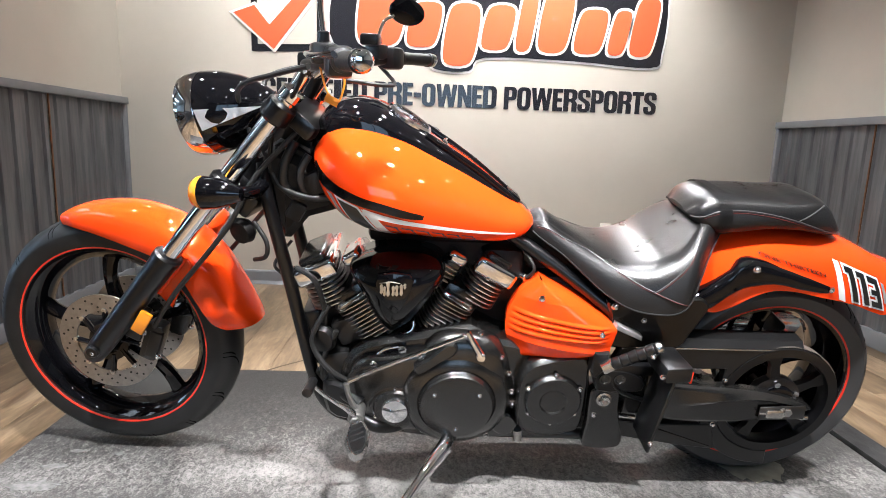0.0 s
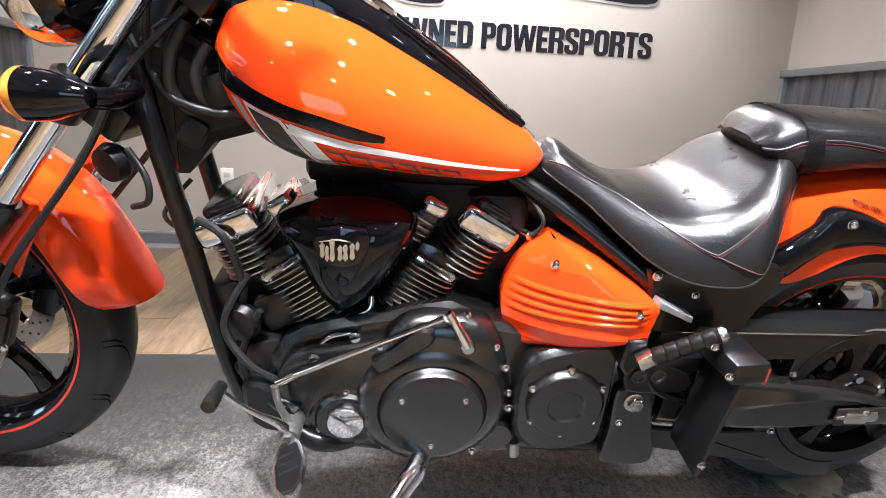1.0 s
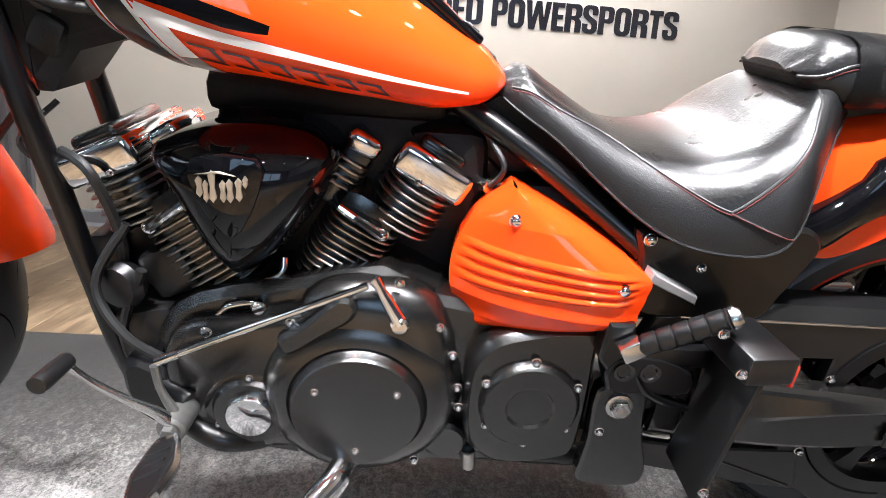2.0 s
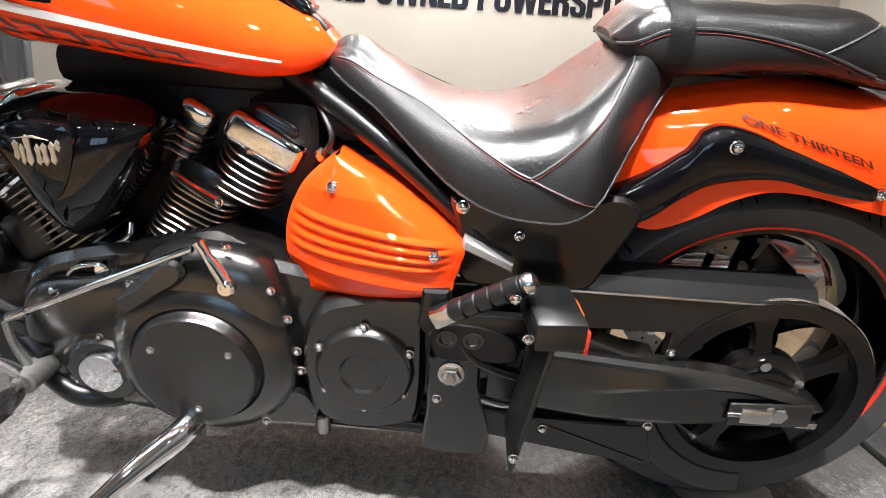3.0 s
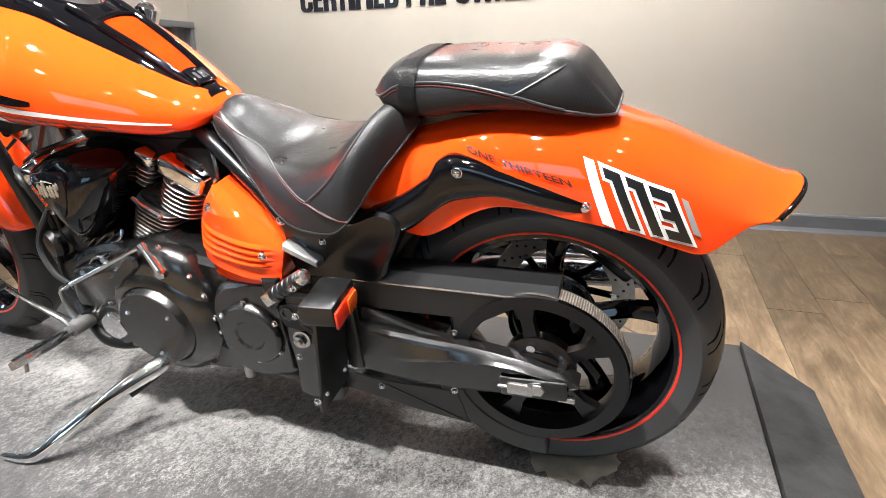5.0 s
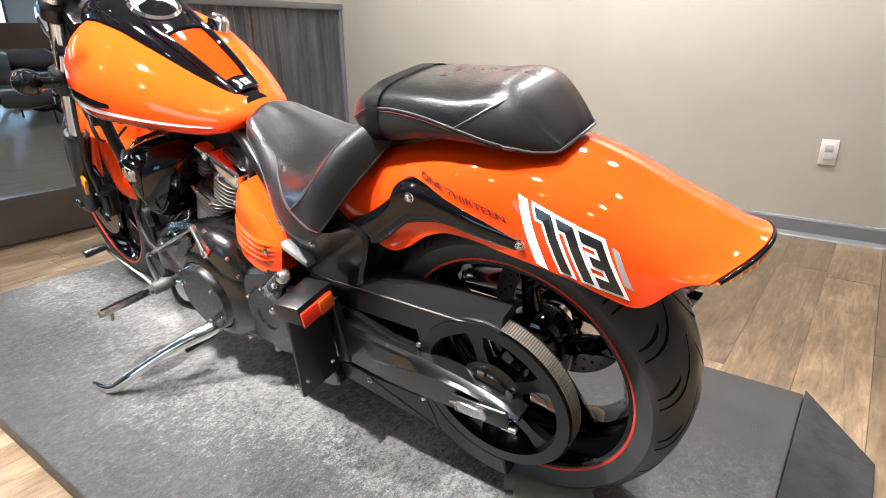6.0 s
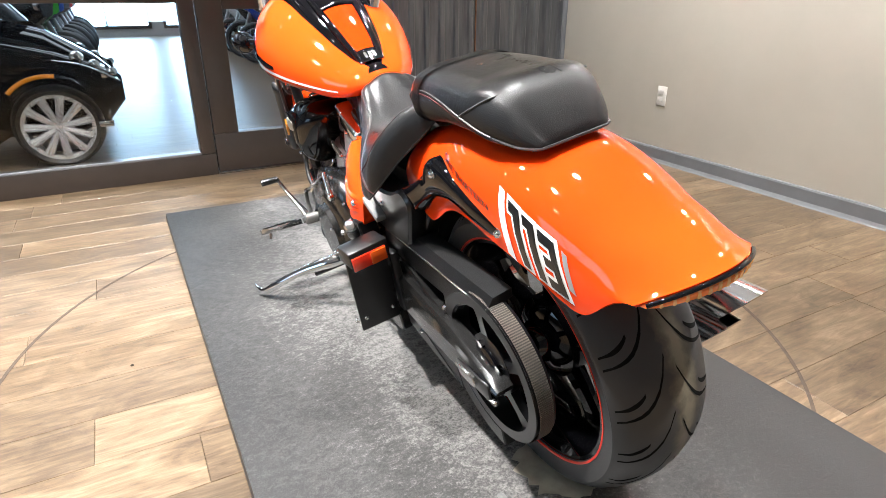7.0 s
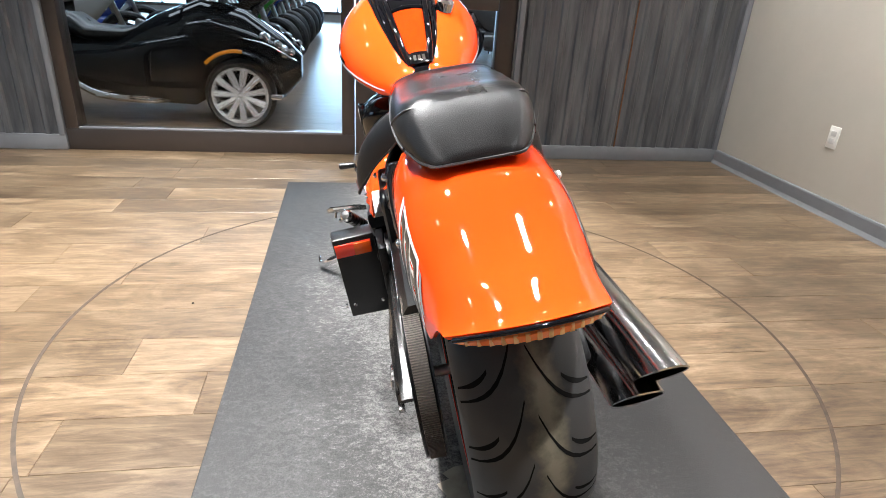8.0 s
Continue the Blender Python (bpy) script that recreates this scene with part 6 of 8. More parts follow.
def fin_mesh(lx, ly, th=0.0036, round_=0.5):
    n = 24
    bm = B()
    ring = []
    for k in range(n):
        a = 2 * math.pi * k / n
        c, s = math.cos(a), math.sin(a)
        ring.append((lx / 2 * math.copysign(abs(c) ** round_, c), ly / 2 * math.copysign(abs(s) ** round_, s)))
    skin(bm, [[(x * q, y * q, z) for x, y in ring] for z, q in ((-th / 2, 0.985), (-th * 0.2, 1.0), (th * 0.2, 1.0), (th / 2, 0.985))])
    for f in bm.faces:
        if abs(f.normal.z) < 0.4:
            f.material_index = 1
    return mesh_of(bm, "fin", [SATIN, FINEDGE], smooth=False)


FIN_B, FIN_H, FIN_S = fin_mesh(0.118, 0.236), fin_mesh(0.122, 0.212, round_=0.72), fin_mesh(0.056, 0.17)
for nm, base, lean, out, twist in (("front_cylinder", (-0.105, 0.0, 0.40), -33.5, -1, 9.0), ("rear_cylinder", (-0.025, 0.0, 0.40), 29.0, 1, 0.0)):
    m = tilt(base, lean)
    bm = B()
    box(bm, (0, 0, 0.11), (0.098, 0.205, 0.20), 0.03)
    bm.transform(m)
    cyl_ob = P(nm, bm, SATIN, "satin black finned engine cylinder")
    for k in range(12):
        f = new("fin", FIN_B)
        f.parent = cyl_ob
        f.matrix_basis = m @ Matrix.Translation((0.004 * out, 0, 0.050 + 0.0112 * k))
    # the head stands outwards from the barrel
    mh = m @ Matrix.Translation((out * 0.046, 0, 0.255)) @ Matrix.Rotation(radians(twist), 4, "Y")
    bm = B()
    box(bm, (0, 0, -0.035), (0.098, 0.178, 0.10), 0.034, seg=3)
    bm.transform(mh)
    head = P("cylinder_head", bm, SATIN, "finned cylinder head", cyl_ob)
    for k in range(6):
        f = new("fin", FIN_H)
        f.parent = cyl_ob
        f.matrix_basis = mh @ Matrix.Translation((0, 0, -0.068 + 0.0122 * k)) @ Matrix.Diagonal((1 - 0.01 * k, 1, 1, 1))
    bm = B()
    box(bm, (0, 0, 0.024), (0.112, 0.204, 0.048), 0.012, seg=3)
    bm.transform(mh)
    P("rocker_cover", bm, CHROME, "chrome rocker cover", cyl_ob)
    bm = B()
    box(bm, (0, 0, 0.052), (0.072, 0.15, 0.022), 0.010, seg=3)
    bm.transform(mh)
    P("cover_cap", bm, SATIN, "satin black rocker cover cap", cyl_ob)
    # inner pushrod tower with its own small cover
    mi_ = m @ Matrix.Translation((-out * 0.052, 0, 0.215))
    bm = B()
    box(bm, (0, 0, -0.01), (0.044, 0.15, 0.10), 0.012)
    bm.transform(mi_)
    P("pushrod_tower", bm, SATIN, "", cyl_ob)
    for k in range(4):
        f = new("fin", FIN_S)
        f.parent = cyl_ob
        f.matrix_basis = mi_ @ Matrix.Translation((0, 0, -0.022 + 0.0125 * k))
    bm = B()
    box(bm, (0, -0.036, 0.046), (0.050, 0.108, 0.032), 0.012, seg=3)
    bm.transform(mi_)
    P("tower_cover", bm, CHROME, "small chrome tower cover", cyl_ob)
    q = m @ Vector((out * 0.03, -0.119, 0.176))
    bolt(q.x, q.y, q.z, "l", cyl_ob)
    bm = B()
    tube(bm, [m @ Vector((out * 0.03, -0.121, 0.176)), m @ Vector((-out * 0.01, -0.123, 0.179)), m @ Vector((-out * 0.04, -0.120, 0.181))], [0.008, 0.006, 0.005], 8)
    P("oil_line", bm, CHROME, "", cyl_ob)
    q = mh @ Vector((out * -0.01, -0.100, 0.006))
    bolt(q.x, q.y, q.z, "s", cyl_ob)
    # spark plug cap and lead
    bm = B()
    c = mh @ Vector((out * 0.055, -0.03, 0.03))
    cyl(bm, c, c + Vector((out * 0.03, -0.05, 0.006)), 0.011, n=14, bev=0.002)
    P("plug_cap", bm, CHROME, "", cyl_ob)
    bm = B()
    tube(bm, [c + Vector((out * 0.03, -0.05, 0.006)), c + Vector((out * 0.045, -0.06, 0.04)), c + Vector((out * 0.01, -0.02, 0.085))], 0.0042, 7)
    P("plug_lead", bm, CABLE, "", cyl_ob)
# air cleaner cover
AIR = [(-0.203, 0.650), (-0.160, 0.671), (-0.114, 0.681), (-0.043, 0.681), (0.005, 0.669), (0.026, 0.643), (0.014, 0.603), (-0.015, 0.555), (-0.055, 0.507), (-0.095, 0.478), (-0.115, 0.482), (-0.146, 0.518), (-0.178, 0.586), (-0.200, 0.628)]
bm = B()
plate(bm, AIR, -0.108, -0.02, 0.004, 4, dome=[(0.0, -0.112), (0.0012, -0.126), (0.005, -0.142), (0.012, -0.157), (0.022, -0.170), (0.035, -0.181), (0.051, -0.189), (0.070, -0.194), (0.088, -0.196)])
air = P("air_cleaner_cover", bm, BLACK, "gloss black shield shaped air cleaner cover", angle=50)
bm = B()
plate(bm, [(-0.132, 0.655), (-0.058, 0.657), (-0.054, 0.622), (-0.080, 0.566), (-0.102, 0.562), (-0.130, 0.606)], -0.1978, -0.180, 0.0012, 2)
P("badge_panel", bm, BLACK, "raised gloss black badge shield", air, angle=50)
EMBLEM = mat("bronze_emblem", (0.50, 0.45, 0.38), 0.35, metal=0.8, var=0.15, scale=80)
# plain upright bars with slanted feet in place of the maker's emblem
for k, (x0, z0, z1, w) in enumerate(((-0.1235, 0.612, 0.633, 0.0042), (-0.1165, 0.606, 0.628, 0.0034), (-0.1085, 0.606, 0.640, 0.0042), (-0.0965, 0.607, 0.629, 0.0040), (-0.0885, 0.607, 0.631, 0.0040), (-0.0780, 0.609, 0.633, 0.0042), (-0.0700, 0.626, 0.636, 0.0034))):
    bm = B()
    zm = (z0 + z1) / 2
    plate(bm, [(x0 - w, z0 + 0.002), (x0, z0 - 0.003), (x0 + w, z0 + 0.003), (x0 + w * 0.7, zm), (x0 + w, z1 - 0.002), (x0, z1 + 0.003), (x0 - w, z1 - 0.003), (x0 - w * 0.6, zm)], -0.2003, -0.1972, 0.0006)
    P("emblem_stroke", bm, EMBLEM, "pale bronze emblem bar", air, smooth=False)
bm = B()
plate(bm, [(-0.128, 0.637), (-0.100, 0.6395), (-0.080, 0.6375), (-0.100, 0.6425)], -0.2003, -0.1972, 0.0005)
P("emblem_stroke", bm, EMBLEM, "pale bronze emblem bar", air, smooth=False)
for x, z in ((-0.125, 0.515), (-0.155, 0.560), (-0.078, 0.508)):
    bolt(x, -0.150, z, "s", air)
# crankcase covers
bm = B()
plate(bm, [(-0.215, 0.335), (-0.185, 0.405), (-0.10, 0.425), (-0.02, 0.44), (0.02, 0.42), (0.02, 0.22), (-0.06, 0.195), (-0.14, 0.20), (-0.195, 0.255)], -0.168, -0.13, 0.012, 3, dome=[(0.004, -0.164), (0.012, -0.172), (0.03, -0.176)])
left_cover = P("crankcase_cover", bm, SATIN, "satin black crankcase side cover")
bm = B()
rev(bm, [(0.074, -0.01), (0.071, 0.024), (0.066, 0.028), (0.056, 0.029), (0.051, 0.036), (0.0, 0.036)], (-0.091, -0.148, 0.273), n=48)
P("stator_cover", bm, SATIN, "round satin black cover", left_cover)
bm = B()
rev(bm, [(0.035, 0.0), (0.035, 0.008), (0.032, 0.013), (0.0, 0.0155)], (-0.090, -0.182, 0.275), n=40)
P("chrome_cap", bm, CHROME, "polished chrome crank cap", left_cover)
for a in (90, 210, 335):
    bolt(-0.090 + 0.058 * math.cos(radians(a)), -0.176, 0.274 + 0.058 * math.sin(radians(a)), "s", left_cover)
bm = B()
rev(bm, [(0.152, 0.0), (0.149, 0.022), (0.140, 0.042), (0.126, 0.056), (0.110, 0.065), (0.099, 0.068), (0.0965, 0.065), (0.0945, 0.067), (0.092, 0.079), (0.0885, 0.084), (0.0, 0.0855)], (0.0645, -0.132, 0.309), n=64)
clutch = P("clutch_cover", bm, SATIN, "large round satin black clutch cover")
bm = B()
plate(bm, [(-0.03, 0.40), (-0.01, 0.465), (0.06, 0.49), (0.15, 0.475), (0.19, 0.42), (0.205, 0.33), (0.185, 0.25), (0.10, 0.30), (0.0, 0.36)], -0.150, -0.12, 0.006, 4, dome=[(0.0, -0.152), (0.004, -0.163), (0.012, -0.173), (0.024, -0.181), (0.040, -0.187), (0.058, -0.190)])
P("upper_case", bm, SATIN, "", clutch, angle=60)
bm = B()
plate(bm, [(-0.045, 0.41), (-0.01, 0.435), (0.035, 0.478), (0.06, 0.47), (0.055, 0.445), (0.02, 0.42), (-0.03, 0.385)], -0.196, -0.165, 0.006, 3)
P("case_rib", bm, SATIN, "", clutch)
for a in (33, 148, 270):
    bolt(0.0645 + 0.066 * math.cos(radians(a)), -0.216, 0.310 + 0.066 * math.sin(radians(a)), "s", clutch)
for x, z in ((0.172, 0.43), (0.194, 0.385), (0.205, 0.33), (0.19, 0.275), (0.21, 0.295), (0.15, 0.19), (-0.02, 0.205), (0.03, 0.455), (-0.03, 0.425), (0.115, 0.495)):
    bolt(x, -0.172, z, "m", clutch)
bm = B()
plate(bm, [(0.215, 0.345), (0.23, 0.40), (0.27, 0.43), (0.38, 0.45), (0.395, 0.42), (0.395, 0.24), (0.36, 0.205), (0.28, 0.195), (0.225, 0.235)], -0.182, -0.13, 0.010, 3, dome=[(0.004, -0.178), (0.012, -0.186)])
drive = P("drive_cover", bm, SATIN, "satin black drive pulley cover")
bm = B()
rev(bm, [(0.074, 0.0), (0.072, 0.010), (0.066, 0.016), (0.036, 0.016), (0.032, 0.012), (0.0, 0.012)], (0.309, -0.184, 0.318), n=48)
P("drive_cap", bm, SATIN, "", drive)
for a in (27, 90, 153, 215, 270, 325):
    bolt(0.309 + 0.073 * math.cos(radians(a)), -0.190, 0.320 + 0.073 * math.sin(radians(a)), "m" if a < 200 else "s", drive)
bm = B()
rev(bm, [(0.034, 0), (0.034, 0.03), (0.028, 0.036), (0.0, 0.036)], (0.195, -0.135, 0.222), n=28)
cyl(bm, (0.235, -0.15, 0.195), (0.237, -0.155, 0.165), 0.011, n=12, bev=0.002)
P("oil_filler", bm, SATIN, "", engine)
bm = B()
cyl(bm, (0.235, -0.152, 0.192), (0.237, -0.157, 0.162), 0.0115, n=12, bev=0.002)
P("drain_plug", bm, STEEL, "", engine)
# shift linkage and pipes over the cases
bm = B()
tube(bm, [(-0.180, -0.192, 0.378), (0.074, -0.186, 0.496)], 0.0052, 10)
tube(bm, [(-0.178, -0.192, 0.379), (-0.206, -0.195, 0.366)], 0.0075, 10)
tube(bm, [(0.082, -0.183, 0.505), (0.092, -0.186, 0.490), (0.118, -0.190, 0.445)], [0.009, 0.007, 0.012], 10)
cyl(bm, (0.118, -0.200, 0.443), (0.118, -0.140, 0.443), 0.013, n=14, bev=0.003)
P("shift_linkage", bm, CHROME, "chrome shift linkage rod")
bm = B()
for k, pts in enumerate(([(-0.215, -0.12, 0.37), (-0.165, -0.125, 0.425), (-0.10, -0.125, 0.452), (-0.055, -0.12, 0.470), (-0.05, -0.11, 0.492)], [(-0.145, -0.15, 0.40), (-0.12, -0.152, 0.432), (-0.075, -0.150, 0.442)])):
    tube(bm, pts, 0.0058 - 0.001 * k, 10)
cyl(bm, (-0.075, -0.12, 0.438), (-0.075, -0.165, 0.438), 0.011, n=16, bev=0.003)
cyl(bm, (-0.145, -0.13, 0.402), (-0.145, -0.176, 0.402), 0.009, n=16, bev=0.003)
P("coolant_pipe", bm, CHROME, "chrome oil pipes", engine)
# orange side cover with ribs
side_l = smooth_table([(0.404, 0.213), (0.42, 0.203), (0.446, 0.192), (0.481, 0.183), (0.515, 0.184), (0.549, 0.195), (0.582, 0.214), (0.606, 0.238), (0.622, 0.258)])
side_r = smooth_table([(0.404, 0.219), (0.414, 0.240), (0.428, 0.285), (0.437, 0.345), (0.448, 0.395), (0.461, 0.421), (0.485, 0.431), (0.506, 0.437), (0.533, 0.437), (0.545, 0.420), (0.565, 0.385), (0.590, 0.338), (0.610, 0.292), (0.622, 0.263)])


def side_y(x, z, q):
    """How far the side cover stands out; q runs from its front edge to its rear edge."""
    plane = 0.098 + 0.32 * (x - 0.20) + 0.20 * max(0, 0.62 - z) - 0.55 * max(0, 0.47 - z)
    bulge = 0.034 * (1 - abs(2 * q - 1) ** 2.6) * min(1, max(0, (0.628 - z) / 0.05)) ** 0.5 * min(1, max(0, (z - 0.400) / 0.04)) ** 0.5
    # four louvres, closing up a little towards the rear
    run = (x - 0.19) / 0.24
    k = (z - 0.487 - 0.010 * run) / (0.064 - 0.022 * run) * 4
    rib = 0.0
    if 0 < k < 4 and 0.02 < q < 0.93:
        rib = 0.0058 * max(0.0, math.sin(math.pi * min(1, (k % 1) / 0.8))) ** 0.7 * min(1, (q - 0.02) / 0.10, (0.93 - q) / 0.08)
    return plane + bulge + rib


bm = B()
rows_ = []
for z in np.linspace(0.404, 0.622, 240):
    a, b = side_l(z), side_r(z)
    row = [(a + (b - a) * q, -side_y(a + (b - a) * q, z, q), z) for q in 0.5 - 0.5 * np.cos(np.linspace(0, math.pi, 44))]
    rows_.append([(a + 0.004, -0.07, z)] + row + [(b - 0.004, -0.07, z)])
skin(bm, rows_, closed=False, caps=False)
side_cover = P("side_cover", bm, ORANGE, "glossy orange ribbed side cover", angle=35)
bolt(0.261, -side_y(0.261, 0.5854, 0.35) + 0.002, 0.5854, "l", side_cover)
bolt(0.402, -side_y(0.402, 0.5195, 0.86) + 0.002, 0.5195, "l", side_cover)
bm = B()
plate(bm, [(0.440, 0.541), (0.507, 0.509), (0.506, 0.497), (0.437, 0.527)], -0.192, -0.165, 0.002)
P("trim_blade", bm, mat("pale_trim_metal", (0.36, 0.355, 0.35), 0.42, metal=0.5, var=0.08, scale=40), "pale silver trim blade", frame_ob)

# -- swingarm, belt drive --
arm_top = smooth_table([(0.49, 0.384), (0.56, 0.377), (0.605, 0.374), (0.70, 0.3665), (0.79, 0.360), (0.86, 0.350), (0.92, 0.337), (0.955, 0.327), (0.976, 0.316)])
arm_low = smooth_table([(0.49, 0.280), (0.557, 0.2726), (0.605, 0.266), (0.66, 0.260), (0.73, 0.259), (0.79, 0.261), (0.86, 0.270), (0.92, 0.284), (0.955, 0.296), (0.976, 0.308)])
arm_fold = smooth_table([(0.49, 0.325), (0.60, 0.318), (0.626, 0.3194), (0.70, 0.330), (0.793, 0.341), (0.86, 0.339), (0.92, 0.326), (0.955, 0.317), (0.976, 0.312)])
fold_out = smooth_table([(0.49, 0.0), (0.60, 0.0), (0.66, 0.0035), (0.75, 0.0065), (0.90, 0.006), (0.955, 0.004), (0.976, 0.002)])
bm = B()
rings = []
for x in np.linspace(0.49, 0.976, 44):
    t, f, b, o = arm_top(x), arm_fold(x), arm_low(x), fold_out(x)
    h = t - b
    rings.append([(x, y, z) for y, z in ((-0.160, t), (-0.186, t), (-0.1925, t - 0.05 * h), (-0.1945 - 0.3 * o, t - 0.10 * h), (-0.1965 - o, f), (-0.196, f - 0.10 * h), (-0.194, b + 0.10 * h), (-0.190, b + 0.03 * h), (-0.184, b), (-0.160, b))])
skin(bm, rings)
swing = P("swingarm", bm, SATIN, "satin black box section swingarm", angle=14)
bm = B()
plate(bm, [(0.44, 0.41), (0.58, 0.408), (0.636, 0.388), (0.684, 0.372), (0.731, 0.364), (0.73, 0.34), (0.44, 0.30)], -0.176, -0.13, 0.004)
P("arm_web", bm, SATIN, "", swing, smooth=False)
bm = B()
plate(bm, [(0.44, 0.41), (0.55, 0.41), (0.70, 0.372), (0.93, 0.352), (0.985, 0.318), (0.90, 0.283), (0.74, 0.252), (0.44, 0.285)], 0.160, 0.200, 0.010, 2)
P("swingarm_leg", bm, SATIN, "", swing)
bm = B()
box(bm, (0.90, -0.2015, 0.302), (0.118, 0.006, 0.040), 0.003, Matrix.Rotation(radians(-3), 3, "Y"))
P("axle_slot", bm, DECAL_BLACK, "", swing)
bm = B()
box(bm, (0.878, -0.206, 0.302), (0.046, 0.010, 0.024), 0.003)
cyl(bm, (0.838, -0.205, 0.301), (0.86, -0.205, 0.301), 0.004, n=10)
P("adjuster_block", bm, ALU, "bright axle adjuster block", swing)
bm = B()
box(bm, (0.957, -0.198, 0.288), (0.03, 0.012, 0.010), 0.002)
P("adjuster_end", bm, ALU, "", swing)
bm = B()
cyl(bm, (0.908, -0.196, 0.307), (0.908, -0.212, 0.307), 0.014, n=6, bev=0.002)
P("axle_nut", bm, ALU, "bright axle nut", swing)
bm = B()
plate(bm, [(0.47, 0.462), (0.515, 0.466), (0.70, 0.467), (0.936, 0.466), (0.925, 0.456), (0.858, 0.436), (0.805, 0.404), (0.772, 0.360), (0.748, 0.362), (0.748, 0.405), (0.574, 0.402), (0.45, 0.41)], -0.166, -0.140, 0.003)
skin(bm, [[(x, -0.166, 0.462), (x, -0.164, 0.4665), (x, -0.150, 0.484), (x, -0.110, 0.488), (x, -0.110, 0.470), (x, -0.140, 0.462)] for x in (0.47, 0.70, 0.90, 0.936)])
guard = P("belt_guard", bm, PLASTIC, "black upper belt guard", smooth=False)
# bright strip added along the fold, standing in for its highlight
bm = B()
box(bm, (0.72, -0.1665, 0.4640), (0.43, 0.003, 0.004), 0.001)
P("guard_edge", bm, ALU, "aluminium strip drawn as the guard edge's highlight", guard)
bolt(0.751, -0.168, 0.3745, "m", guard)
bm = B()
a_ = [radians(q) for q in np.linspace(195, 275, 12)]
outer = [(0.90 + 0.202 * math.cos(q), 0.312 + 0.202 * math.sin(q)) for q in a_]
innr = [(0.90 + 0.158 * math.cos(q), 0.312 + 0.158 * math.sin(q)) for q in reversed(a_)]
plate(bm, outer + innr, -0.170, -0.135, 0.003)
plate(bm, [(0.49, 0.245), (0.587, 0.234), (0.66, 0.236), (0.745, 0.238), (0.757, 0.200), (0.767, 0.157), (0.66, 0.168), (0.552, 0.186), (0.49, 0.197)], -0.172, -0.140, 0.003)
tube(bm, [(0.592, -0.172, 0.224), (0.67, -0.172, 0.196), (0.752, -0.172, 0.166)], 0.0022, 8, 3)
lower_guard = P("lower_belt_guard", bm, PLASTIC, "black lower belt guard", smooth=False)
bolt(0.743, -0.176, 0.243, "m", lower_guard), bolt(0.585, -0.173, 0.219, "m", lower_guard)
bm = B()
PR = 0.153
lathe_closed(bm, [(PR, -0.016), (PR, 0.016), (PR + 0.004, 0.018), (PR + 0.004, 0.0215), (PR - 0.019, 0.0215), (PR - 0.022, 0.01), (PR - 0.019, -0.0215), (PR + 0.004, -0.0215), (PR + 0.004, -0.018)], (0.90, -0.148, 0.3125), n=72)
for k in range(5):
    a = 0.5 + 2 * math.pi * k / 5
    d = Vector((math.cos(a), 0, math.sin(a)))
    t = Vector((-d.z, 0, d.x))
    c0 = Vector((0.90, -0.148, 0.3125))
    rings = [[c0 + d * r + t * w * x_ + Vector((0, 0.009 * y_, 0)) for x_, y_ in ((-1, -1), (1, -1), (1.0, 1), (-1.0, 1))] for r, w in ((0.04, 0.022), (0.07, 0.012), (0.10, 0.011), (0.134, 0.020))]
    skin(bm, rings)
    cyl(bm, c0 + d * 0.052 + Vector((0, -0.012, 0)), c0 + d * 0.052 + Vector((0, -0.024, 0)), 0.008, n=8, mi=1)
rev(bm, [(0.066, -0.012), (0.066, 0.010), (0.05, 0.016), (0.0, 0.016)], (0.90, -0.148, 0.3125), n=40)
P("drive_pulley", bm, [FRAMEB, CHROME], "black five spoke rear drive pulley", rwheel)
bm = B()
rev(bm, [(0.047, 0.0), (0.047, 0.008), (0.040, 0.012), (0.024, 0.012), (0.020, 0.022), (0.0, 0.022)], (0.90, -0.162, 0.3125), n=36)
P("pulley_hub", bm, BLACK, "gloss black pulley hub", rwheel)
bm = B()
na = 140
L0, L1 = [], []
belt = []
for k in range(na + 1):
    a = radians(-118 + 236 * k / na)
    belt.append((0.90 + (PR + 0.0065) * math.cos(a), 0.3125 + (PR + 0.0065) * math.sin(a)))
path = [(0.33, 0.24)] + belt + [(0.33, 0.41)]
skin(bm, [[(x, y, z) for y, z2, x in ((-0.163, 0, x), (-0.133, 0, x))] for x, z in path], closed=False, caps=False)
bmesh.ops.solidify(bm, geom=list(bm.faces), thickness=0.005)
P("drive_belt", bm, BELT, "brown grey toothed rubber drive belt", rwheel)
bm = B()
for k in range(0, na + 1, 1):
    a = radians(-118 + 236 * k / na)
    r = PR + 0.0072
    c = Vector((0.90 + r * math.cos(a), -0.148, 0.3125 + r * math.sin(a)))
    box(bm, c, (0.0016, 0.029, 0.0022), 0, Matrix.Rotation(-a, 3, "Y"))
P("belt_rib", bm, mat("belt_groove", (0.10, 0.084, 0.07), 0.7), "", rwheel, smooth=False)
# rear caliper and axle
bm = B()
box(bm, (1.01, 0.115, 0.40), (0.10, 0.05, 0.055), 0.012, Matrix.Rotation(radians(40), 3, "Y"))
P("rear_caliper", bm, PLASTIC, "black rear brake caliper")
bm = B()
cyl(bm, (0.90, -0.21, 0.3075), (0.90, 0.21, 0.3075), 0.011, n=16)
P("rear_axle", bm, STEEL, "", rwheel)
# shock hints between arm and frame
bm = B()
tube(bm, [(0.60, -0.06, 0.42), (0.75, -0.06, 0.41)], 0.03, 16)
P("rear_shock", bm, CHROME, "chrome rear shock body")

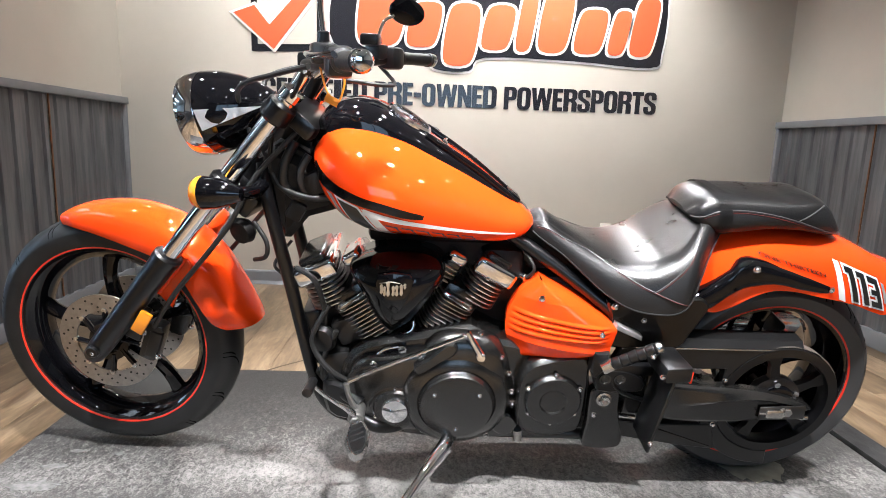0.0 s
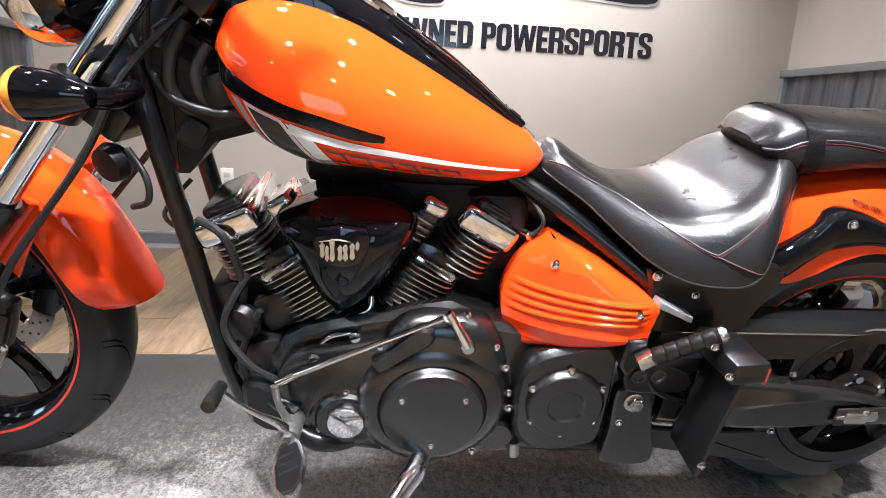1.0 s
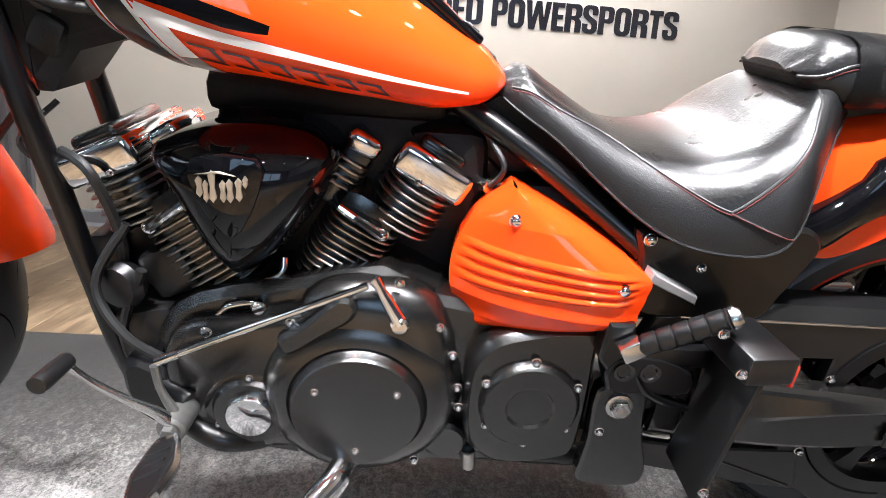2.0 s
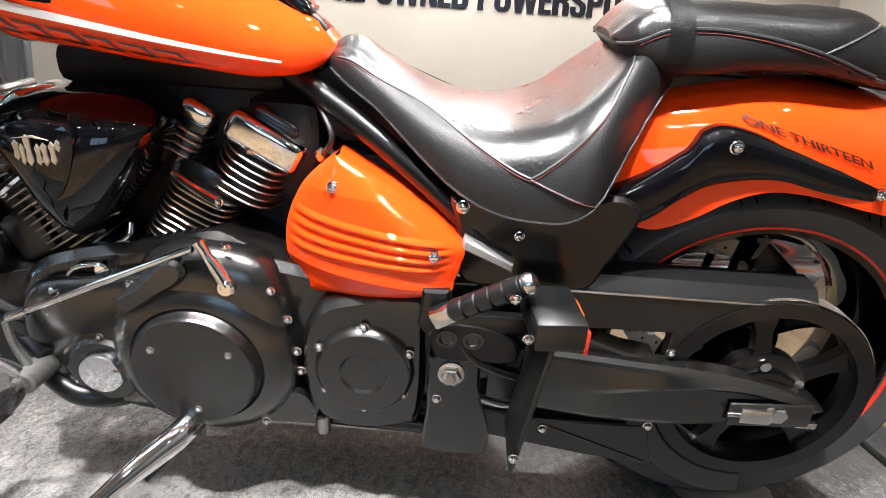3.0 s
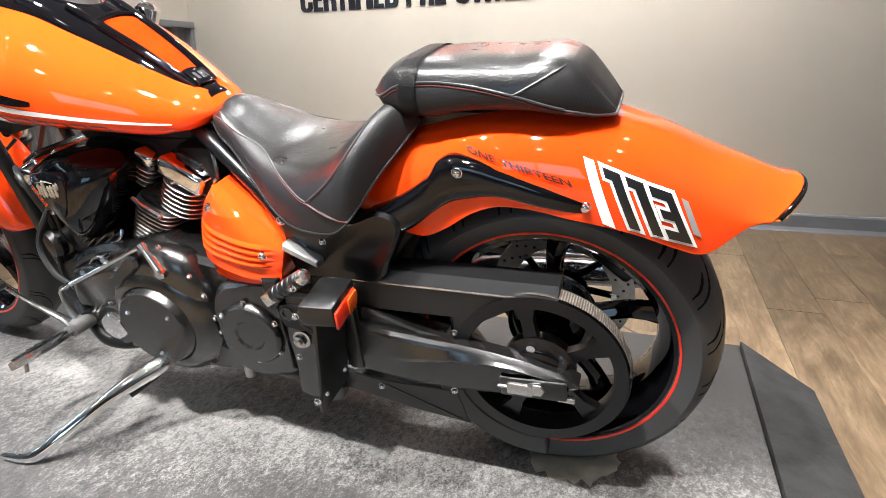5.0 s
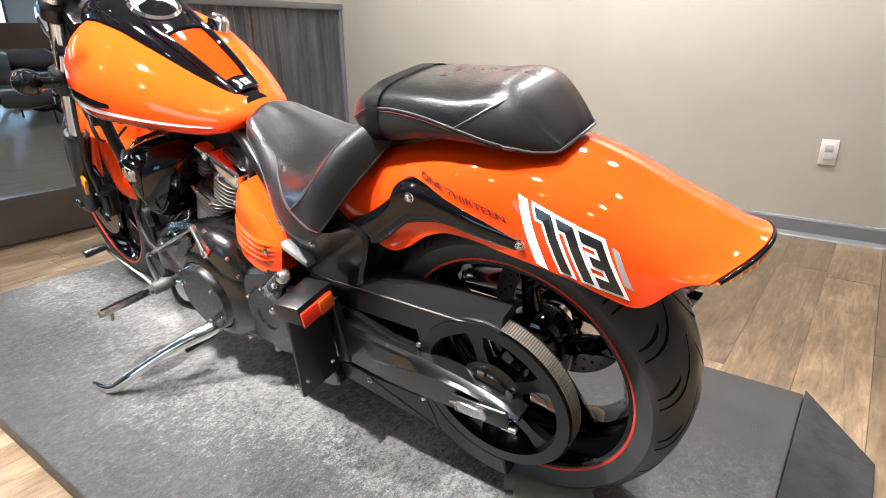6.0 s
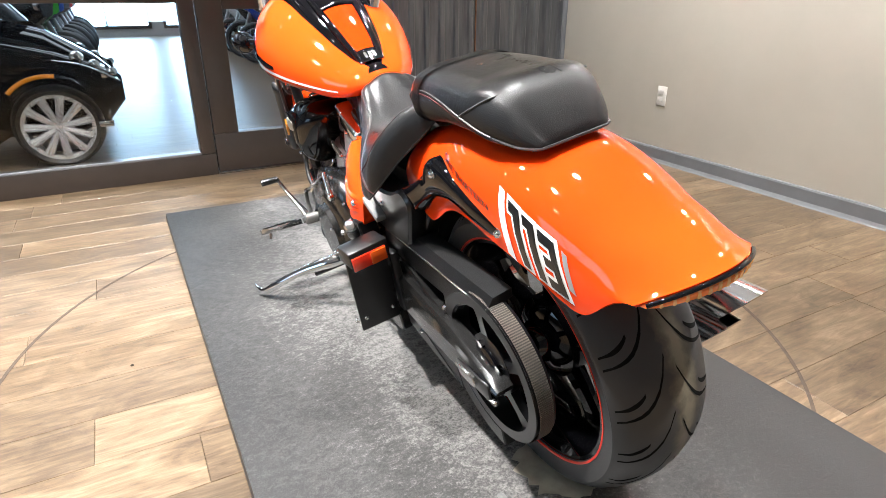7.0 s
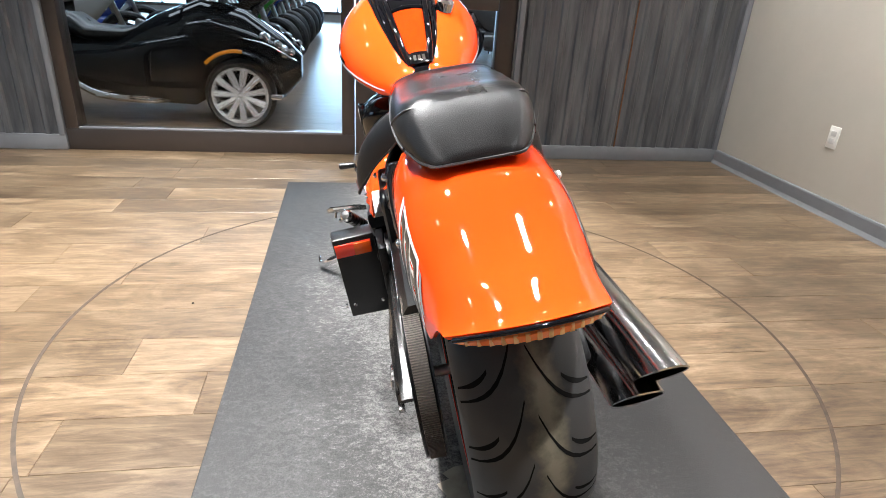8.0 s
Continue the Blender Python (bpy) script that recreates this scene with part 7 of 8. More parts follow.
# -- side mounted plate holder --
bm = B()
box(bm, (0.556, -0.253, 0.472), (0.064, 0.098, 0.040), 0.006, Matrix.Rotation(radians(6), 3, "Z"))
holder = P("plate_holder", bm, PLASTIC, "black side mounted plate holder with reflector")
bm = B()
box(bm, (0.5895, -0.253, 0.463), (0.006, 0.084, 0.032), 0.002, Matrix.Rotation(radians(6), 3, "Z"))
P("reflector", bm, REDLENS, "red reflector lens", holder)
bm = B()
box(bm, (0.5925, -0.232, 0.463), (0.0035, 0.038, 0.029), 0.001, Matrix.Rotation(radians(6), 3, "Z"))
P("amber_half", bm, mat("orange_lens", (0.78, 0.10, 0.008), 0.2, coat=1.0), "orange reflector half", holder)
bm = B()
box(bm, (0.540, -0.250, 0.362), (0.008, 0.102, 0.225), 0.003, Matrix.Rotation(radians(8), 3, "Y"))
box(bm, (0.552, -0.19, 0.36), (0.03, 0.02, 0.16), 0.004)
P("plate_backing", bm, PLASTIC, "blank black plate backing", holder)
bolt(0.522, -0.302, 0.470, "m", holder), bolt(0.505, -0.272, 0.505, "m", holder), bolt(0.525, -0.304, 0.283, "m", holder)
for y in (-0.285, -0.215):
    bolt(0.0, 0.0, 0.0, "m", holder, Matrix.Translation((0.530, y, 0.287)) @ Matrix.Rotation(radians(90), 4, "Z"))
bm = B()
box(bm, (0.49, -0.195, 0.42), (0.13, 0.02, 0.03), 0.004)
tube(bm, [(0.44, -0.20, 0.40), (0.47, -0.205, 0.36), (0.54, -0.20, 0.33)], 0.006, 8)
P("holder_bracket", bm, FRAMEB, "", holder)

# -- pegs, pedal, stand --
for sd in (-1, 1):
    bm = B()
    a, b = Vector((0.428, sd * 0.232, 0.455)), Vector((0.520, sd * 0.258, 0.520))
    d = (b - a).normalized()
    L = (b - a).length
    prof = [(0.010, 0)]
    for k in range(5):
        h0 = L * (0.04 + 0.18 * k)
        prof += [(0.0140, h0), (0.0148, h0 + 0.002), (0.0148, h0 + L * 0.15), (0.0128, h0 + L * 0.165)]
    prof += [(0.0142, L * 0.95), (0.010, L * 0.99)]
    rev(bm, prof, a, d, 20)
    peg = P("passenger_peg", bm, PLASTIC, "ribbed black rubber passenger peg")
    bm = B()
    rev(bm, [(0.0142, 0), (0.0144, 0.006), (0.010, 0.012), (0, 0.014)], b - d * 0.003, d, 20)
    P("peg_end", bm, ALU, "bright peg end cap", peg)
    bm = B()
    box(bm, a - d * 0.012, (0.030, 0.022, 0.025), 0.003, Matrix.Rotation(radians(-30), 3, "Y"))
    P("peg_hinge", bm, ALU, "bright peg hinge", peg)
    bm = B()
    plate(bm, [(0.39, 0.475), (0.425, 0.475), (0.43, 0.44), (0.40, 0.40), (0.385, 0.42)], sd * 0.215, sd * 0.165, 0.004)
    P("peg_bracket", bm, FRAMEB, "", peg)
# forward controls on the left: hub, cast shift lever with toe peg, linkage arm, wedge shaped rider peg
bm = B()
cyl(bm, (-0.183, -0.150, 0.274), (-0.185, -0.232, 0.278), 0.020, n=20, bev=0.004)
cyl(bm, (-0.185, -0.228, 0.278), (-0.185, -0.240, 0.278), 0.012, n=6, bev=0.002)
tube(bm, [(-0.185, -0.205, 0.286), (-0.203, -0.202, 0.325), (-0.210, -0.196, 0.360)], [0.013, 0.009, 0.010], 10, flat=0.6)
forward = P("forward_control", bm, GREYMETAL, "grey cast aluminium forward control bracket")
bm = B()
plate(bm, [(-0.275, 0.33), (-0.245, 0.345), (-0.190, 0.315), (-0.145, 0.30), (-0.125, 0.27), (-0.150, 0.235), (-0.215, 0.225), (-0.265, 0.25)], -0.168, -0.085, 0.010, 2)
tube(bm, [(-0.29, -0.09, 0.33), (-0.24, -0.14, 0.31), (-0.175, -0.18, 0.287)], 0.018, 12)
tube(bm, [(-0.20, -0.16, 0.245), (-0.14, -0.18, 0.222), (-0.08, -0.16, 0.212), (-0.05, -0.13, 0.225)], 0.018, 10)
P("control_mount", bm, FRAMEB, "black forward control mount", forward)
bm = B()
tube(bm, [(-0.185, -0.218, 0.279), (-0.203, -0.224, 0.305), (-0.232, -0.236, 0.335), (-0.262, -0.250, 0.372), (-0.278, -0.260, 0.402), (-0.276, -0.266, 0.416)], [0.018, 0.013, 0.009, 0.0075, 0.008, 0.009], 12, flat=0.62)
P("shift_lever", bm, ALU, "grey cast shift lever", forward)
bm = B()
rev(bm, [(0.008, 0), (0.0105, 0.003), (0.0120, 0.05), (0.0110, 0.056), (0.005, 0.058)], (-0.276, -0.262, 0.415), (-0.08, -1, 0.04), 16)
P("toe_peg", bm, PLASTIC, "black rubber toe peg", forward)
bm = B()
rings = []
for s_, w in ((0, 0.014), (0.12, 0.020), (0.45, 0.029), (0.85, 0.020), (1.0, 0.007)):
    c = Vector((-0.180, -0.250, 0.280)).lerp(Vector((-0.160, -0.385, 0.299)), s_)
    rings.append([c + Vector((x_ * w, 0.2 * x_ * w, z_ * 0.009 + 0.35 * x_ * w)) for x_, z_ in ((-1, -1), (1, -1), (1.05, 0.2), (0.9, 1), (-0.9, 1), (-1.05, 0.2))])
skin(bm, rings)
board = P("rider_peg", bm, ALU, "aluminium rider footpeg", forward, angle=25)
bm = B()
rings = []
for s_, w in ((0.12, 0.014), (0.45, 0.023), (0.80, 0.017), (0.92, 0.009)):
    c = Vector((-0.180, -0.250, 0.289)).lerp(Vector((-0.160, -0.385, 0.308)), s_)
    rings.append([c + Vector((x_ * w, 0.2 * x_ * w, z_ * 0.004 + 0.35 * x_ * w)) for x_, z_ in ((-1, -1), (1, -1), (0.9, 1), (-0.9, 1))])
skin(bm, rings)
for s_ in (0.3, 0.45, 0.6):
    c = Vector((-0.180, -0.250, 0.2925)).lerp(Vector((-0.160, -0.385, 0.3115)), s_)
    tube(bm, [c + Vector((-0.014, -0.003, -0.0045)), c, c + Vector((0.014, 0.003, 0.0055))], 0.0028, 6)
P("peg_pad", bm, PLASTIC, "black ribbed footpeg pad", forward)
bm = B()
tube(bm, [(-0.165, -0.355, 0.290), (-0.164, -0.362, 0.266)], 0.0045, 8)
P("peg_feeler", bm, STEEL, "", forward)
# side stand: chrome leg down to the platform
bm = B()
tube(bm, [(0.055, -0.14, 0.212), (0.046, -0.222, 0.210), (0.012, -0.275, 0.197), (-0.028, -0.333, 0.178), (-0.0785, -0.4015, 0.143), (-0.118, -0.440, 0.115), (-0.150, -0.455, 0.1075), (-0.208, -0.462, 0.1075)], [0.018, 0.021, 0.019, 0.0125, 0.0145, 0.0135, 0.011, 0.006], 14, flat=0.7)
stand = P("side_stand", bm, CHROME, "chrome side stand resting on the platform")
bm = B()
box(bm, (0.03, -0.12, 0.185), (0.06, 0.07, 0.04), 0.008)
P("stand_pivot", bm, FRAMEB, "", stand)
bm = B()
tube(bm, [(0.052, -0.16, 0.196), (0.030, -0.235, 0.182), (0.004, -0.285, 0.168)], 0.008, 8)
P("stand_spring", bm, CABLE, "", stand)

# -- radiator area, horn and clutter between the downtubes --
bm = B()
box(bm, (-0.30, 0, 0.42), (0.05, 0.17, 0.16), 0.01, Matrix.Rotation(radians(-8), 3, "Y"))
plate(bm, [(-0.33, 0.45), (-0.27, 0.52), (-0.215, 0.47), (-0.215, 0.36), (-0.29, 0.32)], -0.065, 0.065, 0.012, 2)
cooler = P("oil_cooler", bm, PLASTIC, "black oil cooler between the downtubes")
for k in range(7):
    bm = B()
    box(bm, (-0.328, 0, 0.36 + 0.02 * k), (0.006, 0.165, 0.005), 0)
    P("cooler_fin", bm, GREYMETAL, "", cooler)
bm = B()
rev(bm, [(0.0, 0), (0.03, 0.004), (0.036, 0.02), (0.03, 0.034), (0, 0.036)], (-0.27, -0.10, 0.44), (-0.3, -1, 0), 24)
P("horn", bm, PLASTIC, "black round horn")
bm = B()
box(bm, (-0.235, -0.055, 0.32), (0.09, 0.15, 0.17), 0.014, Matrix.Rotation(radians(-12), 3, "Y"))
P("regulator", bm, PLASTIC, "black finned regulator ahead of the crankcase")
bm = B()
box(bm, (-0.215, -0.05, 0.455), (0.07, 0.12, 0.075), 0.012, Matrix.Rotation(radians(-25), 3, "Y"))
P("ignition_coil", bm, PLASTIC, "black ignition coil")
bm = B()
for pts in ([(-0.26, -0.11, 0.53), (-0.30, -0.14, 0.45), (-0.26, -0.16, 0.38), (-0.20, -0.15, 0.33)], [(-0.24, -0.13, 0.47), (-0.28, -0.13, 0.36), (-0.24, -0.14, 0.25)], [(-0.34, -0.09, 0.62), (-0.29, -0.12, 0.60), (-0.27, -0.11, 0.50), (-0.29, -0.1, 0.42)]):
    tube(bm, pts, 0.007, 8)
P("engine_hose", bm, CABLE, "black hoses ahead of the engine")
# loom, hoses and small boxes round the steering head
for k, pts in enumerate(([(-0.33, -0.072, 0.93), (-0.355, -0.082, 0.88), (-0.360, -0.080, 0.83), (-0.330, -0.070, 0.79)], [(-0.30, -0.076, 0.90), (-0.320, -0.084, 0.86), (-0.315, -0.080, 0.82), (-0.285, -0.070, 0.80)],
                         [(-0.39, -0.07, 0.86), (-0.36, -0.085, 0.82), (-0.30, -0.085, 0.80), (-0.245, -0.075, 0.80)], [(-0.43, -0.10, 0.74), (-0.40, -0.12, 0.70), (-0.405, -0.115, 0.66), (-0.44, -0.09, 0.64)])):
    bm = B()
    tube(bm, pts, 0.011 - 0.0018 * k, 10)
    P("wiring_loom", bm, CABLE, "black sleeved wiring loom", frame_ob)
bm = B()
box(bm, (-0.285, -0.062, 0.835), (0.075, 0.05, 0.055), 0.010, Matrix.Rotation(radians(-25), 3, "Y"))
box(bm, (-0.335, -0.066, 0.765), (0.050, 0.045, 0.040), 0.008, Matrix.Rotation(radians(-60), 3, "Y"))
plate(bm, [(-0.405, 0.90), (-0.35, 0.905), (-0.28, 0.865), (-0.235, 0.81), (-0.245, 0.765), (-0.31, 0.745), (-0.355, 0.69), (-0.39, 0.72)], -0.078, 0.078, 0.02, 2)
P("connector_box", bm, CAST, "black plastic connector boxes", frame_ob)
bm = B()
rev(bm, [(0.0, 0.0), (0.026, 0.003), (0.033, 0.016), (0.028, 0.034), (0.0, 0.036)], (-0.455, -0.065, 0.715), (-0.5, -1, -0.2), 22)
P("signal_horn", bm, CAST, "small black horn under the steering head", frame_ob)
bm = B()
box(bm, (0.17, 0.0, 0.60), (0.12, 0.14, 0.16), 0.03)
box(bm, (0.35, 0.0, 0.53), (0.25, 0.18, 0.18), 0.03)
box(bm, (0.0, 0.0, 0.70), (0.34, 0.07, 0.06), 0.02)
plate(bm, [(-0.10, 0.45), (-0.13, 0.58), (-0.13, 0.69), (0.19, 0.69), (0.22, 0.60), (0.25, 0.44)], -0.035, 0.035, 0.01)
box(bm, (0.50, 0.0, 0.56), (0.22, 0.22, 0.10), 0.02)
plate(bm, [(0.19, 0.70), (0.24, 0.735), (0.32, 0.675), (0.42, 0.60), (0.44, 0.54), (0.30, 0.57), (0.22, 0.64)], -0.045, 0.045, 0.006)
P("inner_body", bm, CAST, "black inner frame and airbox", frame_ob)
# black box added under the gearbox, blocking light to deepen the shade below
bm = B()
plate(bm, [(-0.02, 0.165), (0.00, 0.118), (0.06, 0.098), (0.40, 0.092), (0.52, 0.104), (0.56, 0.150), (0.50, 0.175), (0.10, 0.175)], -0.075, 0.150, 0.014, 2)
P("exhaust_collector", bm, CAST, "black box added under the engine to deepen the shade")
# inner mudguard before the rear wheel
bm = B()
sweep = [radians(q) for q in np.linspace(130, 168, 12)]
plate(bm, [(0.90 + 0.372 * math.cos(q), 0.3125 + 0.372 * math.sin(q)) for q in sweep] + [(0.90 + 0.324 * math.cos(q), 0.3125 + 0.324 * math.sin(q)) for q in reversed(sweep)], -0.128, 0.128, 0.004)
P("inner_mudguard", bm, CAST, "black inner mudguard", frame_ob)
# -- exhaust on the right --
for z, z1, y, x1 in ((0.392, 0.400, 0.214, 1.150), (0.300, 0.338, 0.188, 1.125)):
    d = Vector((1, 0, (z1 - z) / (x1 - 0.3))).normalized()
    bm = B()
    u, v, w = basis(d)
    rings = []
    r = 0.043
    for x in (0.30, 0.34, 0.36, x1):
        rr = r * (0.7 if x == 0.30 else 1.0)
        cut = x == x1
        rings.append([Vector((x, y, z + (z1 - z) * (x - 0.3) / (x1 - 0.3))) + d * ((0.036 * math.cos(q)) if cut else 0) + (Vector((0, 1, 0)) * math.sin(q) + Vector((0, 0, 1)) * math.cos(q)) * rr for q in np.linspace(0, 2 * math.pi, 36, endpoint=False)])
    rin = [[p.lerp(Vector((p.x, y, z1)), 0.08) for p in rings[-1]], [p.lerp(Vector((p.x, y, z1)), 0.12) - d * 0.14 for p in rings[-1]]]
    skin(bm, rings + rin[:1], caps=False)
    skin(bm, rin, caps=False, mi=1)
    exhaust = P("exhaust_silencer", bm, [MUFFLER, DECAL_BLACK], "chrome slash cut exhaust silencer")
bm = B()
tube(bm, [(-0.28, 0.10, 0.58), (-0.30, 0.19, 0.48), (-0.22, 0.22, 0.33), (0.05, 0.21, 0.33), (0.32, 0.213, 0.393)], 0.024, 12)
tube(bm, [(0.12, 0.10, 0.56), (0.14, 0.19, 0.45), (0.10, 0.20, 0.28), (0.18, 0.19, 0.285), (0.32, 0.188, 0.301)], 0.024, 12)
P("header_pipe", bm, CHROME, "", exhaust)


# ---- the showroom beyond the glass ----
HALLW = mat("hall_wall_paint", (0.42, 0.41, 0.40), 0.8, var=0.05, scale=2)
WOOD2 = wood_material("hall_plank", (0.075, 0.045, 0.026), (0.15, 0.10, 0.062), (0.24, 0.175, 0.115))
slab("hall_wall_far", (HALL_X - T, HALL_Y0, 0), (HALL_X, HALL_Y1, HALL_H), HALLW, "far grey showroom wall")
slab("hall_wall_side", (HALL_X, HALL_Y0 - T, 0), (WEST - T, HALL_Y0, HALL_H), HALLW, "grey side wall of the showroom")
slab("hall_wall_end", (HALL_X, HALL_Y1, 0), (WEST - T, HALL_Y1 + T, HALL_H), HALLW, "grey end wall of the showroom")
slab("hall_wall_near", (WEST - T - 0.02, HALL_Y0, ROOM_H), (WEST - T, HALL_Y1, HALL_H), HALLW, "grey wall above the display room")
slab("hall_wall_near_side", (WEST - T - 0.02, HALL_Y0, 0), (WEST - T - 0.002, SOUTH, ROOM_H), HALLW, "grey wall beside the display room")
slab("hall_wall_near_end", (WEST - T - 0.02, NORTH, 0), (WEST - T - 0.002, HALL_Y1, ROOM_H), HALLW, "grey wall beside the display room")
slab("hall_ceiling", (HALL_X, HALL_Y0, HALL_H), (WEST - T, HALL_Y1, HALL_H + 0.1), CEIL, "white showroom ceiling", "ceiling")
# far windows with daylight behind them
for k, y in enumerate((-5.2, -2.9, -0.6, 1.7, 4.0)):
    win = thing("hall_window", "bright daylight window in the far showroom wall", "window", kind="structure")
    bm = B()
    box(bm, (HALL_X + 0.01, y, 1.25), (0.01, 1.9, 2.0))
    part("pane", bm, HALLGLOW, win, smooth=False)
    for nm, c, s in (("window_frame", (HALL_X + 0.03, y, 0.22), (0.06, 2.02, 0.08)), ("window_frame", (HALL_X + 0.03, y, 2.28), (0.06, 2.02, 0.08)), ("window_frame", (HALL_X + 0.03, y - 0.97, 1.25), (0.06, 0.08, 1.98)), ("window_frame", (HALL_X + 0.03, y + 0.97, 1.25), (0.06, 0.08, 1.98)), ("mullion", (HALL_X + 0.03, y, 1.25), (0.05, 0.05, 1.98))):
        bm = B()
        box(bm, c, s, 0.004)
        part(nm, bm, FRAMEBRN, win)
lamp("window_daylight", "AREA", (HALL_X + 0.2, -0.6, 1.3), (0, -0.6, 1.2), 90.0, (0.6, 0.8, 1.0), (11.0, 1.9))


rnd_hall = random.Random(11)


# ---- motorcycles for sale in the showroom ----
def disc_wheel(root, C, R, w, axis, rim_m, spokes=8):
    """A wheel: tyre, with its rim, spokes and hub as one cast wheel."""
    bm = B()
    lathe_closed(bm, [(R * 0.78, -w * 0.42), (R * 0.88, -w * 0.5), (R * 0.96, -w * 0.36), (R, 0), (R * 0.96, w * 0.36), (R * 0.88, w * 0.5), (R * 0.78, w * 0.42)], C, axis, 40)
    tyre = part("tyre", bm, RUBBER, root, "black tyre")
    bm = B()
    lathe_closed(bm, [(R * 0.70, -w * 0.40), (R * 0.79, -w * 0.44), (R * 0.79, w * 0.44), (R * 0.70, w * 0.40), (R * 0.70, 0)], C, axis, 40)
    rev(bm, [(0.0, -w * 0.42), (R * 0.14, -w * 0.40), (R * 0.17, 0), (R * 0.14, w * 0.40), (0.0, w * 0.42)], C, axis, 24)
    u, v, ww = basis(axis)
    for k in range(spokes):
        a = 2 * math.pi * k / spokes
        d = u * math.cos(a) + v * math.sin(a)
        for s in (-0.05, 0.05):
            d2 = u * math.cos(a + s) + v * math.sin(a + s)
            tube(bm, [Vector(C) + d * R * 0.12 + ww * w * 0.34, Vector(C) + d2 * R * 0.72 + ww * w * 0.40], R * 0.07, 6)
    part("cast_wheel", bm, rim_m, tyre, "cast wheel")
    return tyre


def body_loft(bm, secs, n=16, e=0.75):
    """Secs: (along, half width, low, high); a soft body along +y."""
    skin(bm, [[(w * math.copysign(abs(math.cos(a)) ** e, math.cos(a)), y, (lo + hi) / 2 + (hi - lo) / 2 * math.copysign(abs(math.sin(a)) ** e, math.sin(a))) for a in np.linspace(0, 2 * math.pi, n, endpoint=False)] for y, w, lo, hi in secs])


def sale_bike(color, name, m):
    """A parked sports motorcycle pointing along +y."""
    paint = mat(name.replace(" ", "_") + "_sale_paint", color, 0.25, coat=1.0, var=0.05, scale=5)
    root = thing("motorcycle", name + " sports motorcycle parked in the showroom row", "motorcycle", m, group="motorcycles for sale")
    disc_wheel(root, (0, 0.70, 0.30), 0.30, 0.12, (1, 0, 0), SATIN, 6)
    disc_wheel(root, (0, -0.70, 0.31), 0.31, 0.17, (1, 0, 0), SATIN, 6)
    bm = B()
    for s in (-1, 1):
        tube(bm, [(s * 0.10, 0.70, 0.30), (s * 0.10, 0.50, 0.86)], 0.026, 10)
    part("fork", bm, STEEL, root)
    bm = B()
    body_loft(bm, [(-0.25, 0.10, 0.70, 0.82), (-0.12, 0.16, 0.66, 0.92), (0.10, 0.19, 0.66, 1.0), (0.28, 0.16, 0.70, 1.0), (0.36, 0.06, 0.80, 0.95)])
    part("tank", bm, paint, root)
    bm = B()
    body_loft(bm, [(0.20, 0.20, 0.40, 0.92), (0.40, 0.22, 0.50, 0.98), (0.60, 0.17, 0.72, 1.02), (0.74, 0.08, 0.80, 0.96)])
    part("fairing", bm, paint, root)
    bm = B()
    body_loft(bm, [(0.36, 0.19, 0.22, 0.50), (0.10, 0.21, 0.20, 0.52), (-0.15, 0.19, 0.24, 0.48)])
    part("belly_fairing", bm, paint, root)
    bm = B()
    body_loft(bm, [(-0.24, 0.15, 0.45, 0.66), (0.0, 0.17, 0.36, 0.68), (0.25, 0.15, 0.40, 0.70)])
    part("engine", bm, SATIN, root)
    bm = B()
    body_loft(bm, [(-0.20, 0.10, 0.76, 0.82), (-0.42, 0.14, 0.78, 0.85), (-0.60, 0.11, 0.84, 0.92), (-0.86, 0.05, 0.92, 0.98)])
    part("seat", bm, PLASTIC, root)
    bm = B()
    tube(bm, [(-0.36, 0.40, 0.98), (-0.16, 0.46, 1.00), (0.16, 0.46, 1.00), (0.36, 0.40, 0.98)], 0.016, 8)
    part("handlebar", bm, CABLE, root)
    bm = B()
    tube(bm, [(0.16, -0.2, 0.38), (0.20, -0.5, 0.42), (0.22, -0.85, 0.50)], [0.03, 0.05, 0.055], 12)
    part("exhaust", bm, STEEL, root)
    bm = B()
    skin(bm, [[(w * math.cos(a), y, z + 0.05 * math.sin(a)) for a in np.linspace(0, math.pi, 9)] for y, w, z in ((0.50, 0.15, 1.02), (0.42, 0.13, 1.12), (0.36, 0.10, 1.19))], closed=False, caps=False)
    part("windscreen", bm, mat(name.replace(" ", "_") + "_smoke_screen", (0.03, 0.03, 0.035), 0.1, coat=1.0), root)
    bm = B()
    for s in (-1, 1):
        rev(bm, [(0.0, 0.0), (0.045, 0.0), (0.05, -0.03)], (s * 0.07, 0.735, 0.90), (0, 1, -0.1), 16)
    part("headlight", bm, CHROME, root, "clear twin headlight")
    bm = B()
    tube(bm, [(0.12, -0.1, 0.30), (0.24, -0.12, 0.0)], 0.012, 8)
    part("side_stand", bm, CABLE, root)
    return root


PAINTS = [((0.012, 0.012, 0.014), "black"), ((0.05, 0.42, 0.05), "green"), ((0.02, 0.06, 0.35), "blue"), ((0.5, 0.02, 0.02), "red"), ((0.6, 0.6, 0.6), "white"), ((0.08, 0.08, 0.085), "dark grey")]
ORDER = [4, 3, 2, 0, 1, 2, 0, 5, 3, 4, 2, 0, 5, 0, 2, 0, 4, 5, 0, 5, 3]
spots_ = [(-5.1, -3.3, 30), (-5.7, -4.2, 30), (-6.6, -3.6, 25)] + [(-5.2 - 0.95 * k, -1.68, -30) for k in range(9)] + [(-6.8 - 0.98 * k, 2.0, 160) for k in range(9)]
made = {}
